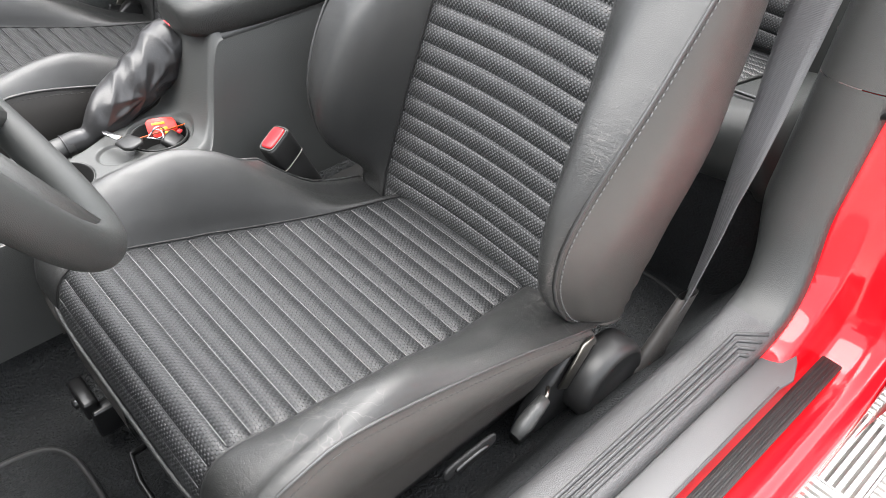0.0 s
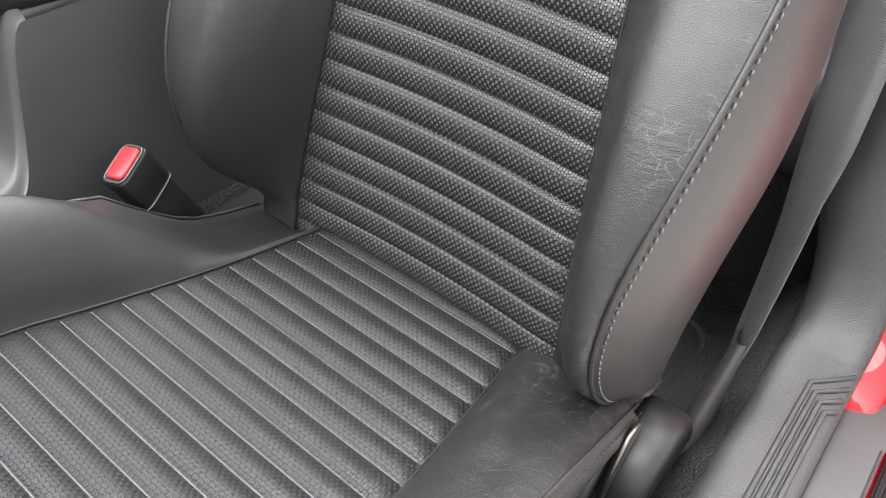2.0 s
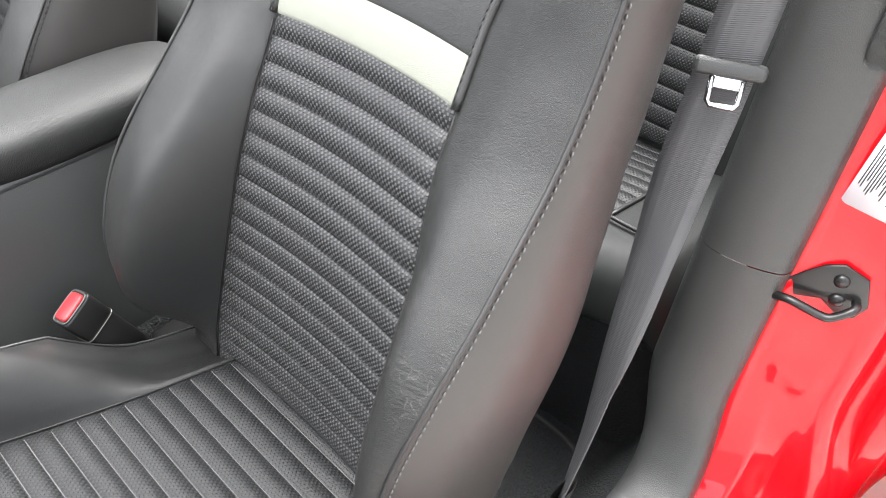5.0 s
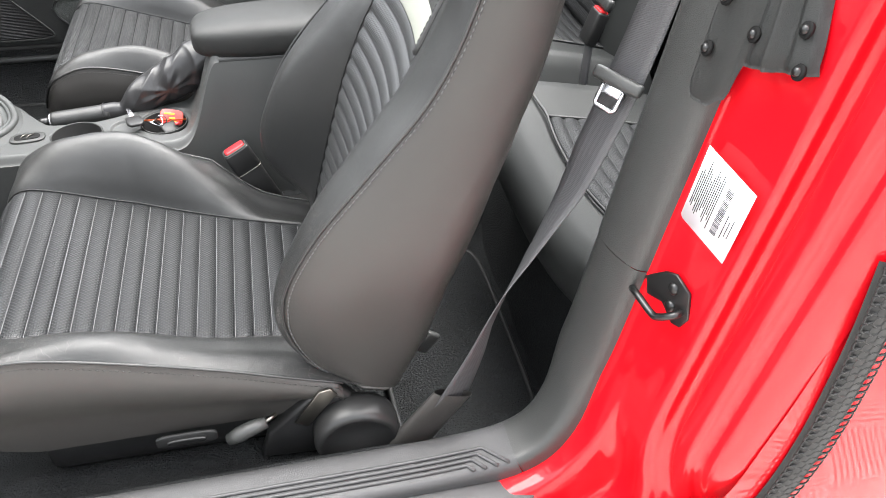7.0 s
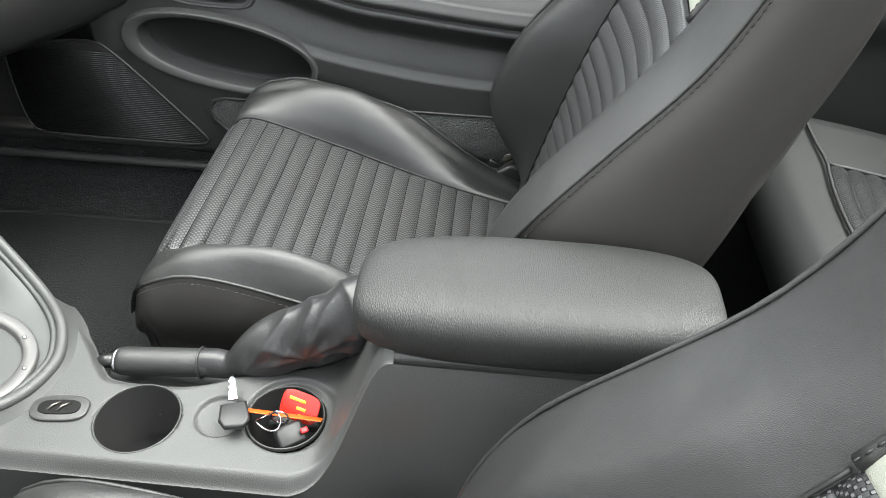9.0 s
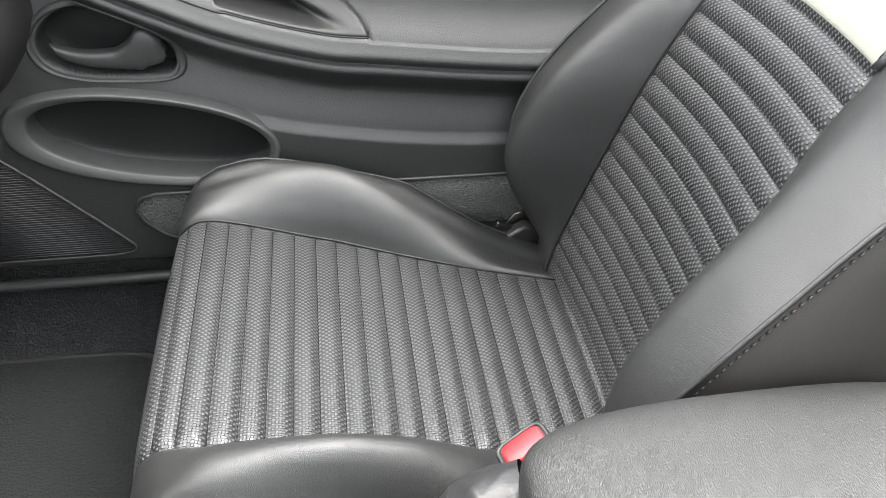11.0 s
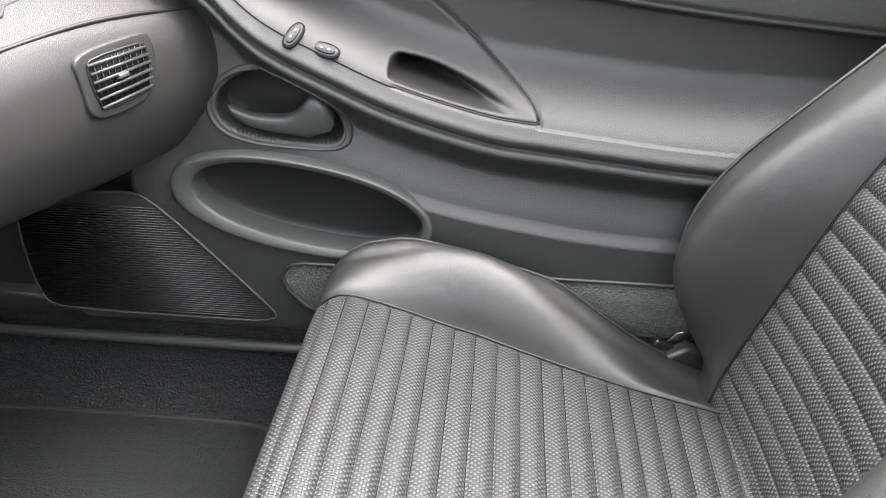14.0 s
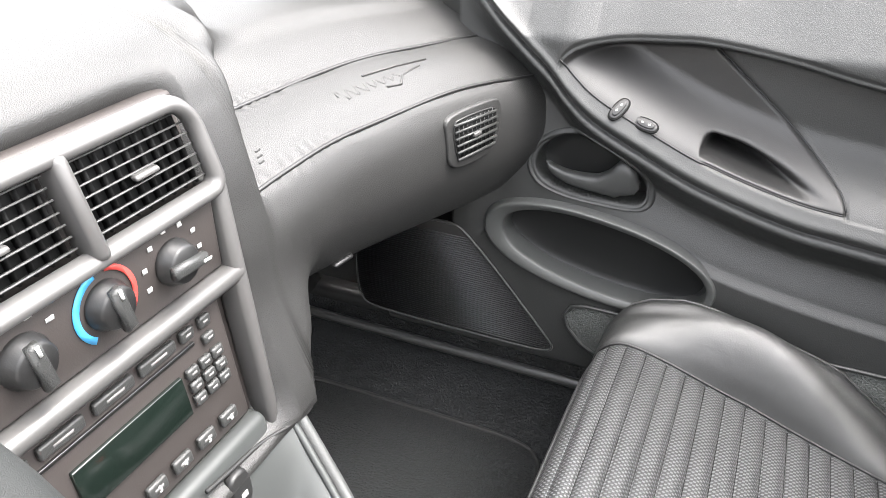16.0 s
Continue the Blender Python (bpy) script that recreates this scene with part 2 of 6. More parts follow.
WALL = material("weathered grey render", (0.27, 0.265, 0.255), 0.9, grain=("noise", 40, 0.004), wear=0.25, wear_scale=2)
DOOR_CARPET = material("grey door carpet", (0.10, 0.105, 0.10), 0.95, grain=("noise", 420, 0.005), wear=0.5, wear_scale=260, spec=0.1)
PAPER = material("white label paper", (0.80, 0.81, 0.84), 0.4, wear=0.02)
INK = material("black ink", (0.02, 0.02, 0.025), 0.6)
WHITE_MARK = material("white marking", (0.7, 0.7, 0.68), 0.6)
GREY_MARK = material("grey marking", (0.20, 0.195, 0.19), 0.6)
BLUE_MARK = material("blue marking", (0.05, 0.32, 0.62), 0.5)
RED_MARK = material("red marking", (0.55, 0.06, 0.05), 0.5)
BROWN_PANEL = material("dark taupe plastic", (0.036, 0.031, 0.029), 0.45, grain=("noise", 900, 0.0001))
SCREEN = material("dark display", (0.006, 0.010, 0.008), 0.12)
ORANGE = material("orange plastic tag", (0.62, 0.10, 0.01), 0.4)
TAG_RED = material("red plastic tag", (0.42, 0.012, 0.006), 0.3)
YELLOW_MARK = material("yellow marking", (0.85, 0.55, 0.05), 0.5)
BOOT = material("soft black vinyl", (0.024, 0.024, 0.025), 0.33, grain=("noise", 300, 0.0003))


# ---- mesh helpers ----
def thing(name, at, label, category, group="", kind=""):
    ob = new(name)
    ob.location = at
    ob.empty_display_size = 0.05
    return tagged(ob, label, category, group, kind)


def origin(ob):
    v = Vector((0, 0, 0))
    while ob:
        v += ob.location
        ob = ob.parent
    return v


def part(name, bm, mat, parent=None, label="", smooth=True):
    """Links a bmesh, given in world places, as one mesh object under a thing or part."""
    if parent:
        bmesh.ops.translate(bm, verts=bm.verts, vec=-origin(parent))
    me = bpy.data.meshes.new(name)
    bm.to_mesh(me)
    bm.free()
    me.materials.append(mat)
    me.polygons.foreach_set("use_smooth", [smooth] * len(me.polygons))
    ob = new(name, me)
    if parent:
        ob.parent = parent
    if label:
        ob["label"] = label
    return ob


def structure(name, bm, mat, label, category, smooth=True, kind="structure"):
    return tagged(part(name, bm, mat, None, "", smooth), label, category, "", kind)


def spline(pts, n):
    """n+1 places along a Catmull-Rom curve through pts, evenly spaced by length."""
    p = np.array(pts, float)
    q = np.vstack([2 * p[0] - p[1], p, 2 * p[-1] - p[-2]])
    out = []
    for i in range(1, len(q) - 2):
        t = np.linspace(0, 1, 24, endpoint=False)[:, None]
        a, b, c, d = q[i - 1], q[i], q[i + 1], q[i + 2]
        out.append(0.5 * (2 * b + (c - a) * t + (2 * a - 5 * b + 4 * c - d) * t ** 2 + (3 * b - a - 3 * c + d) * t ** 3))
    out = np.vstack(out + [p[-1:]])
    s = np.r_[0, np.cumsum(np.linalg.norm(np.diff(out, axis=0), axis=1))]
    u = np.linspace(0, s[-1], n + 1)
    return np.stack([np.interp(u, s, out[:, k]) for k in range(p.shape[1])], 1)


def curve_at(pts):
    """A smooth function of the first column."""
    q = spline(pts, 200)
    return lambda x: float(np.interp(x, q[:, 0], q[:, 1]))


def sheet(fn, nu, nv, flip=False, close_u=False, close_v=False, uv=None):
    """A grid mesh from fn(i, j) -> place, i in 0..nu, j in 0..nv. uv(i, j) gives the texture place in metres."""
    bm = bmesh.new()
    mu, mv = (nu if close_u else nu + 1), (nv if close_v else nv + 1)
    vs = [[bm.verts.new(fn(i, j)) for j in range(mv)] for i in range(mu)]
    lay = bm.loops.layers.uv.new("UVMap") if uv else None
    for i in range(nu):
        for j in range(nv):
            ids = [(i, j), (i + 1, j), (i + 1, j + 1), (i, j + 1)]
            if flip:
                ids.reverse()
            try:
                f = bm.faces.new([vs[a % mu][b % mv] for a, b in ids])
            except ValueError:
                continue
            if lay:
                for lp, (a, b) in zip(f.loops, ids):
                    lp[lay].uv = uv(a, b)
    return bm


def tube(pts, r, n=8, closed=False, caps=True, bm=None):
    """A round bar along pts; r is a number or one for each place."""
    bm = bm or bmesh.new()
    p = [Vector(q) for q in pts]
    m = len(p)
    rings, side = [], None
    for i in range(m):
        a = p[(i - 1) % m] if closed or i else p[0]
        b = p[(i + 1) % m] if closed or i < m - 1 else p[-1]
        d = (b - a).normalized()
        if side is None:
            side = d.orthogonal().normalized()
        side = (side - d * side.dot(d)).normalized()
        up = d.cross(side)
        rad = r[i] if hasattr(r, "__len__") else r
        rings.append([bm.verts.new(p[i] + (side * math.cos(k * 2 * math.pi / n) + up * math.sin(k * 2 * math.pi / n)) * rad) for k in range(n)])
    for i in range(m if closed else m - 1):
        a, b = rings[i], rings[(i + 1) % m]
        for k in range(n):
            bm.faces.new((a[k], a[(k + 1) % n], b[(k + 1) % n], b[k]))
    if caps and not closed:
        bm.faces.new(list(reversed(rings[0])))
        bm.faces.new(rings[-1])
    return bm


def box(size, at=(0, 0, 0), turn=None, bevel=0.003, seg=2, bm=None):
    """A box with rounded edges; at is its middle, turn a rotation matrix."""
    b = bmesh.new()
    bmesh.ops.create_cube(b, size=1)
    bmesh.ops.scale(b, vec=size, verts=b.verts)
    if bevel:
        bmesh.ops.bevel(b, geom=list(b.edges), offset=min(bevel, min(size) * 0.49), segments=seg, profile=0.5, affect="EDGES")
    m = Matrix.Translation(at) @ (turn.to_4x4() if turn else Matrix.Identity(4))
    bmesh.ops.transform(b, matrix=m, verts=b.verts)
    if bm is None:
        return b
    me = bpy.data.meshes.new("tmp")
    b.to_mesh(me)
    b.free()
    bm.from_mesh(me)
    bpy.data.meshes.remove(me)
    return bm


def prism(outline, depth, m, bevel=0.002, seg=2):
    """A plate of that outline in the xy plane, depth thick upwards from 0, moved by m."""
    bm = bmesh.new()
    vs = [bm.verts.new((x, y, 0)) for x, y in outline]
    f = bm.faces.new(vs)
    r = bmesh.ops.extrude_face_region(bm, geom=[f])
    top = [v for v in r["geom"] if isinstance(v, bmesh.types.BMVert)]
    bmesh.ops.translate(bm, verts=top, vec=(0, 0, depth))
    bmesh.ops.recalc_face_normals(bm, faces=bm.faces)
    if bevel:
        rim = [e for e in bm.edges if abs(e.verts[0].co.z - e.verts[1].co.z) < 1e-6]
        bmesh.ops.bevel(bm, geom=rim, offset=bevel, segments=seg, profile=0.5, affect="EDGES")
    bmesh.ops.transform(bm, matrix=m, verts=bm.verts)
    return bm


def lathe(profile, m, n=32, caps=True):
    """A turned body: profile of (radius, height) round z, moved by m."""
    bm = bmesh.new()
    rings = [[bm.verts.new((r * math.cos(k * 2 * math.pi / n), r * math.sin(k * 2 * math.pi / n), z)) for k in range(n)] for r, z in profile]
    for a, b in zip(rings, rings[1:]):
        for k in range(n):
            bm.faces.new((a[k], a[(k + 1) % n], b[(k + 1) % n], b[k]))
    if caps:
        bm.faces.new(list(reversed(rings[0])))
        bm.faces.new(rings[-1])
    bmesh.ops.transform(bm, matrix=m, verts=bm.verts)
    return bm


def ellipse(a, b, n=40, power=2.0):
    out = []
    for k in range(n):
        t = k * 2 * math.pi / n
        c, s = math.cos(t), math.sin(t)
        out.append((a * math.copysign(abs(c) ** (2 / power), c), b * math.copysign(abs(s) ** (2 / power), s)))
    return out


def axes(x, y, z, at):
    """A matrix with these columns."""
    m = Matrix((x, y, z)).transposed().to_4x4()
    return Matrix.Translation(at) @ m


def stitches(path, length=0.0042, gap=0.0030, r=0.0008, lift=(0, 0, 0)):
    """Threads along a path, as one mesh."""
    total = float(np.sum(np.linalg.norm(np.diff(path, axis=0), axis=1)))
    q = spline(path, max(4, int(total / (length + gap)) * 2))
    bm = bmesh.new()
    off = np.array(lift)
    for i in range(0, len(q) - 1, 2):
        a, b = q[i], q[i] + (q[i + 1] - q[i]) * 1.25
        tube([a + off, (a + b) / 2 + off * 1.3, b + off], [r * 0.5, r, r * 0.5], 5, bm=bm)
    return bm


def smooth(a, b, x):
    t = min(1.0, max(0.0, (x - a) / (b - a)))
    return t * t * (3 - 2 * t)


# ---- ground ----
def ground():
    bm = bmesh.new()
    bmesh.ops.create_grid(bm, x_segments=2, y_segments=2, size=150)
    bmesh.ops.translate(bm, verts=bm.verts, vec=(0, 0, -0.02))
    structure("ground", bm, CONCRETE, "plain grey concrete ground under the car", "ground", False)


ground()


def yard_walls():
    """Unseen plain walls, well away from the car, added to shape low light."""
    for name, size, at in (("wall_north", (0.2, 16, 2.4), (-7, 0, 1.18)), ("wall_south", (0.2, 16, 2.6), (8, 0, 1.28)), ("wall_east", (15.2, 0.2, 2.4), (0.5, 8, 1.18)), ("wall_west", (15.2, 0.2, 2.4), (0.5, -7, 1.18))):
        structure(name, box(size, at, bevel=0), WALL, "unseen plain pale rendered wall added to shape the light", "wall", False)


yard_walls()


# ---- car body seen through the door opening ----
OPENING = [(-1.30, 0.385), (-0.60, 0.383), (-0.10, 0.383), (0.14, 0.386), (0.235, 0.405), (0.290, 0.465), (0.318, 0.56), (0.336, 0.67), (0.352, 0.78), (0.368, 0.89), (0.386, 1.02), (0.402, 1.13)]
car = thing("convertible_car", (0.3, -0.85, 0.2), "glossy red convertible body with the driver's door open", "car")


def jamb():
    """The painted door opening: a band swept along the opening's edge."""
    n = 150
    path = spline(OPENING, n)
    tang = np.gradient(path, axis=0)
    tang /= np.linalg.norm(tang, axis=1)[:, None]
    nor = np.stack([tang[:, 1], -tang[:, 0]], 1)
    # lateral place and depth away from the opening, at the sill and at the pillar
    low = [(-0.700, 0.012), (-0.738, 0.004), (-0.752, 0.000), (-0.775, 0.000), (-0.796, 0.004), (-0.806, 0.016), (-0.845, 0.018), (-0.862, 0.016), (-0.884, 0.030), (-0.892, 0.060), (-0.888, 0.20)]
    high = [(-0.700, 0.010), (-0.738, 0.002), (-0.752, 0.006), (-0.780, 0.015), (-0.812, 0.022), (-0.828, 0.025), (-0.834, 0.031), (-0.837, 0.041), (-0.845, 0.046), (-0.854, 0.044), (-0.859, 0.036), (-0.866, 0.031), (-0.880, 0.033), (-0.888, 0.037), (-0.891, 0.044), (-0.898, 0.048), (-0.910, 0.052), (-0.919, 0.064), (-0.925, 0.085)]
    lo, hi = spline(low, 100), spline(high, 100)

    def fn(i, j):
        w = smooth(0.40, 0.60, path[i, 1])
        y, d = lo[j] * (1 - w) + hi[j] * w
        d += 0.046 * math.exp(-((path[i, 1] - 0.43) / 0.06) ** 2) * smooth(-0.785, -0.812, y) * (1 - smooth(-0.87, -0.90, y))
        d -= 0.004 * math.exp(-((path[i, 1] - 0.60) / 0.012) ** 2) * smooth(-0.755, -0.775, y) * (1 - smooth(-0.80, -0.815, y))
        return (path[i, 0] + nor[i, 0] * d, y, path[i, 1] + nor[i, 1] * d)
    return sheet(fn, n, 100)


part("door_jamb", jamb(), RED, car, "glossy red painted door jamb")


def quarter():
    """The outer rear quarter panel behind the door."""
    def fn(i, j):
        u, v = i / 30, j / 30
        z = 0.25 + 0.83 * v
        edge = float(np.interp(z, [0.2, 0.40, 0.47, 0.56, 0.67, 0.78, 0.89, 1.1], [0.24, 0.29, 0.355, 0.395, 0.415, 0.432, 0.448, 0.475]))
        x = edge + 0.9 * u
        y = -0.925 + 0.10 * max(0, (z - 0.72) / 0.36) ** 2 - 0.035 * math.sin(min(1, u * 3) * math.pi / 2) * smooth(0.25, 0.6, z) + 0.03 * (1 - smooth(0.25, 0.45, z))
        return (x, y, z)
    return sheet(fn, 30, 30, flip=True)


part("quarter_panel", quarter(), RED, car, "glossy red rear quarter panel")


def deck():
    """The top of the rear quarter, turning inward."""
    def fn(i, j):
        u, v = i / 24, j / 12
        x = 0.47 + 0.9 * u
        return (x, -0.825 + 0.16 * v - 0.035 * math.sin(min(1, u * 3) * math.pi / 2), 1.08 + 0.012 * math.sin(v * math.pi))
    return sheet(fn, 24, 12, flip=False)


part("quarter_top", deck(), RED, car)


# ---- sill trim ----
def band(path, pts, nj, flip=False):
    """Sweeps lateral section pts (y, lift) along an (x, z) path; the lift goes towards the opening."""
    n = len(path) - 1
    tang = np.gradient(path, axis=0)
    tang /= np.linalg.norm(tang, axis=1)[:, None]
    nor = np.stack([-tang[:, 1], tang[:, 0]], 1)
    q = spline(pts, nj)
    return sheet(lambda i, j: (path[i, 0] + nor[i, 0] * q[j, 1], q[j, 0], path[i, 1] + nor[i, 1] * q[j, 1]), n, nj, flip)


whole = spline(OPENING, 1400)
cut = int(np.argmin(np.hypot(whole[:, 0] - 0.222, whole[:, 1] - 0.402)))
SECTION = [(-0.682, -0.06), (-0.686, 0.006), (-0.690, 0.019), (-0.698, 0.0255), (-0.712, 0.0275), (-0.728, 0.0275), (-0.744, 0.0270), (-0.756, 0.0255), (-0.7615, 0.019), (-0.763, 0.000)]
sill = thing("sill_trim", (-0.3, -0.70, 0.38), "dark grey moulded door sill trim with raised ribs", "sill trim")
part("body", band(whole[np.linspace(0, cut, 160).astype(int)], SECTION, 24, True), SILL_PLASTIC, sill)


def sill_rib(k):
    """One raised rib; its end turns off towards the sill's outer edge, each inside the next."""
    y, end = -0.726 - 0.0072 * k, 0.176 - 0.0085 * k
    def top_z(x):
        return float(np.interp(x, whole[:cut, 0], whole[:cut, 1])) + 0.0283
    pts = [(x, y, top_z(x)) for x in np.linspace(-1.25, end, 30)]
    out = -0.757 - y
    pts += [(end - out * t * 0.95, y + out * t, top_z(end - out * t * 0.95) - 0.001 * t) for t in (0.5, 1.0)]
    return tube(pts, 0.0027, 8)


for k in range(4):
    part("rib", sill_rib(k), SILL_PLASTIC, sill)

step = thing("sill_step_pad", (-0.3, -0.785, 0.38), "flat grey plastic step pad on the sill edge", "sill trim")
part("pad", prism([(-1.2, -0.762), (0.216, -0.762), (0.236, -0.772), (0.240, -0.788), (0.222, -0.800), (0.19, -0.812), (0.165, -0.807), (-1.2, -0.807)], 0.006, Matrix.Translation((0, 0, 0.3855)), 0.0025), STEP_PLASTIC, step)
part("edge_lip", tube([(-1.2, -0.8045, 0.3912), (-0.4, -0.8045, 0.3912), (0.165, -0.8045, 0.3912)], 0.0016, 8), STEP_PLASTIC, step)

strip = thing("rubber_strip", (-0.3, -0.826, 0.36), "black ribbed rubber strip along the red sill", "rubber strip")
part("base", box((1.53, 0.028, 0.006), (-0.485, -0.826, 0.3690), bevel=0.002), RUBBER, strip)
for k in range(4):
    part("rib", tube([(x, -0.8165 - 0.0063 * k, 0.3725) for x in (-1.24, -0.4, 0.276)], 0.0022, 6), RUBBER, strip)

# ---- pillar trim ----
PILLAR = [(-0.644, -0.045), (-0.646, -0.02), (-0.652, 0.012), (-0.672, 0.028), (-0.705, 0.026), (-0.735, 0.012), (-0.742, -0.004)]
joint = int(np.argmin(np.abs(whole[:, 1] - 0.712)))
top = int(np.argmin(np.abs(whole[:, 1] - 1.10)))
pillar = thing("pillar_trim", (0.28, -0.70, 0.40), "charcoal grained plastic trim on the door pillar", "pillar trim")


def pillar_band(a, b, lift=0.0):
    """The pillar's cover between two places of the opening; it widens inwards above the sill."""
    path = whole[np.linspace(a, b, 60).astype(int)]
    tang = np.gradient(path, axis=0)
    tang /= np.linalg.norm(tang, axis=1)[:, None]
    nor = np.stack([-tang[:, 1], tang[:, 0]], 1)
    q0, q1 = spline(SECTION, 40), spline(PILLAR, 40)

    def fn(i, j):
        k = smooth(0.405, 0.56, path[i, 1])
        y, d = q0[j] * (1 - k) + q1[j] * k
        d += lift
        return (path[i, 0] + nor[i, 0] * d, y, path[i, 1] + nor[i, 1] * d)
    return sheet(fn, len(path) - 1, 40, True)


part("lower_cover", pillar_band(cut + 1, joint), PLASTIC, pillar)
part("upper_cover", pillar_band(joint + 1, top, 0.001), PLASTIC, pillar)


# ---- front seats ----
CUSHION = [(0.035, 0.440), (0.0, 0.450), (-0.10, 0.467), (-0.20, 0.490), (-0.30, 0.518), (-0.38, 0.545), (-0.43, 0.557), (-0.455, 0.550), (-0.470, 0.530), (-0.477, 0.500)]
BACK_IN = [(0.000, 0.430), (0.010, 0.490), (0.028, 0.570), (0.048, 0.650), (0.070, 0.730), (0.098, 0.806), (0.124, 0.858), (0.150, 0.910), (0.182, 0.975), (0.210, 1.040), (0.232, 1.095)]
BACK_SEAM = [(0.010, 0.458), (-0.022, 0.483), (-0.046, 0.522), (-0.057, 0.565), (-0.049, 0.625), (-0.005, 0.710), (0.061, 0.793), (0.120, 0.865), (0.155, 0.930), (0.180, 1.000), (0.198, 1.060), (0.225, 1.105)]
BACK_REAR = [(0.094, 0.428), (0.115, 0.465), (0.142, 0.520), (0.165, 0.600), (0.190, 0.680), (0.215, 0.760), (0.240, 0.840), (0.262, 0.920), (0.275, 1.000), (0.282, 1.060), (0.265, 1.110)]
CREST = curve_at([(-0.48, 0.0), (-0.455, 0.006), (-0.43, 0.024), (-0.38, 0.062), (-0.30, 0.098), (-0.24, 0.096), (-0.18, 0.070), (-0.10, 0.022), (-0.05, 0.005), (0.0, -0.004), (0.04, -0.008)])
CREST_OUT = curve_at([(-0.48, 0.0), (-0.455, 0.005), (-0.43, 0.014), (-0.396, 0.030), (-0.337, 0.060), (-0.287, 0.074), (-0.235, 0.068), (-0.167, 0.050), (-0.10, 0.036), (0.0, 0.014), (0.04, 0.012)])
SEAM_Z = curve_at([(-0.48, 0.490), (-0.465, 0.535), (-0.44, 0.568), (-0.37, 0.588), (-0.23, 0.553), (-0.04, 0.487), (0.0, 0.474), (0.04, 0.468)])


def front_seat(cx, side, label):
    seat = thing("front_seat", (-0.2, cx, 0.25), label, "car seat", "front seats")
    mirrored = side < 0
    hide = LEATHER_WORN if mirrored else LEATHER

    def at(x, v, z):
        return (x, cx + side * v, z)

    # cushion insert, ribbed across
    n, pitch, phase = 420, 0.0264, 0.0105 if side < 0 else 0.0070
    back_pitch, back_phase = 0.0268, 0.0150 if side < 0 else 0.0020
    loft = 0.0056 if side < 0 else 0.0072
    pr = spline(CUSHION, n)
    ds = np.r_[0, np.cumsum(np.linalg.norm(np.diff(pr, axis=0), axis=1))]
    tg = np.gradient(pr, axis=0)
    tg /= np.linalg.norm(tg, axis=1)[:, None]
    nr = np.stack([tg[:, 1], -tg[:, 0]], 1)
    half = 0.128 + 0.036 * np.clip(-pr[:, 0] / 0.28, 0, 1)

    def rib(s, h, p):
        return h * (abs(math.sin(math.pi * s / p)) ** 0.52 - 0.6)

    def cushion(i, j):
        v = j / 20 - 1
        d = rib(ds[i] - phase, loft, pitch) * (1 - smooth(0.95, 1.0, abs(v))) - 0.003 * abs(v) ** 12
        return at(pr[i, 0] + nr[i, 0] * d, half[i] * v, pr[i, 1] + nr[i, 1] * d)
    part("cushion_insert", sheet(cushion, n, 40, flip=not mirrored, uv=lambda i, j: (half[i] * (j / 20 - 1), ds[i])), WEAVE_WORN_SHADED if mirrored else WEAVE, seat, "ribbed black woven vinyl seat insert")

    # grey thread for the driver; the passenger's black lines paint shade into the grooves
    lines = bmesh.new()
    for k in range(1, int((ds[-1] - phase) / pitch) + 1):
        i = int(np.argmin(np.abs(ds - phase - k * pitch)))
        d = rib(ds[i] - phase, loft, pitch) + 0.0003
        tube([at(pr[i, 0] + nr[i, 0] * d, half[i] * v, pr[i, 1] + nr[i, 1] * d) for v in np.linspace(-0.97, 0.97, 9)], 0.0006, 4, caps=False, bm=lines)
    tagged(part("seam_lines", lines, SEAM_THREAD if mirrored else RECESS_SHADE, seat, "fine seam rows between the ribs"), kind="stuff")

    for v in (-1, 1):
        edge = [at(pr[i, 0] - nr[i, 0] * 0.001, half[i] * v * 1.004, pr[i, 1] - nr[i, 1] * 0.001) for i in range(0, n + 1, 8)]
        part("insert_seam", tube(edge, 0.0013, 6), RUBBER, seat)

    # cushion bolsters with their skirts
    m = 80
    pc = spline(CUSHION, m)
    hc = 0.128 + 0.036 * np.clip(-pc[:, 0] / 0.28, 0, 1)
    for sg in (1, -1):
        rows, seam = [], []
        for i in range(m + 1):
            x, z0 = pc[i]
            h, c = hc[i], (CREST_OUT if sg > 0 else CREST)(pc[i, 0])
            if sg > 0 and not mirrored:
                c -= 0.036 * smooth(-0.24, -0.03, x)
            if sg < 0 and mirrored:
                c -= 0.021 * smooth(-0.26, -0.07, x)
            tuck = (0.011 if mirrored else 0.010) * smooth(-0.20, -0.06, x) if sg < 0 or not mirrored else 0.0
            zs = min(SEAM_Z(x), z0 + c + 0.004) - 0.3 * tuck
            k = 1 - 0.10 * smooth(-0.435, -0.477, x)
            out = 0.243 - tuck
            w = spline([(h - 0.003, z0 - 0.010), (h + 0.002, z0 + 0.001), (h + 0.011, z0 + 0.34 * c + 0.003), (h + 0.026, z0 + 0.72 * c + 0.002), (h + 0.043, z0 + 0.94 * c + 0.001), (h + 0.056, z0 + c), ((h + 0.056 + max(out, h + 0.06)) / 2, (z0 + c + zs) / 2 + 0.005), (max(out, h + 0.06) * k, zs)], 16)
            rows.append(w)
            seam.append((x, sg * (max(out, h + 0.06) + 0.001) * k, zs))

        def bolster(i, j):
            v, z = rows[i][j]
            wob = 0.0016 * noise.noise((pc[i, 0] * 22, v * 30 + 7 * sg, cx * 3))
            return at(pc[i, 0], sg * v, z + wob)
        part("cushion_bolster", sheet(bolster, m, 16, flip=(sg > 0) != mirrored), hide if sg > 0 else LEATHER, seat)

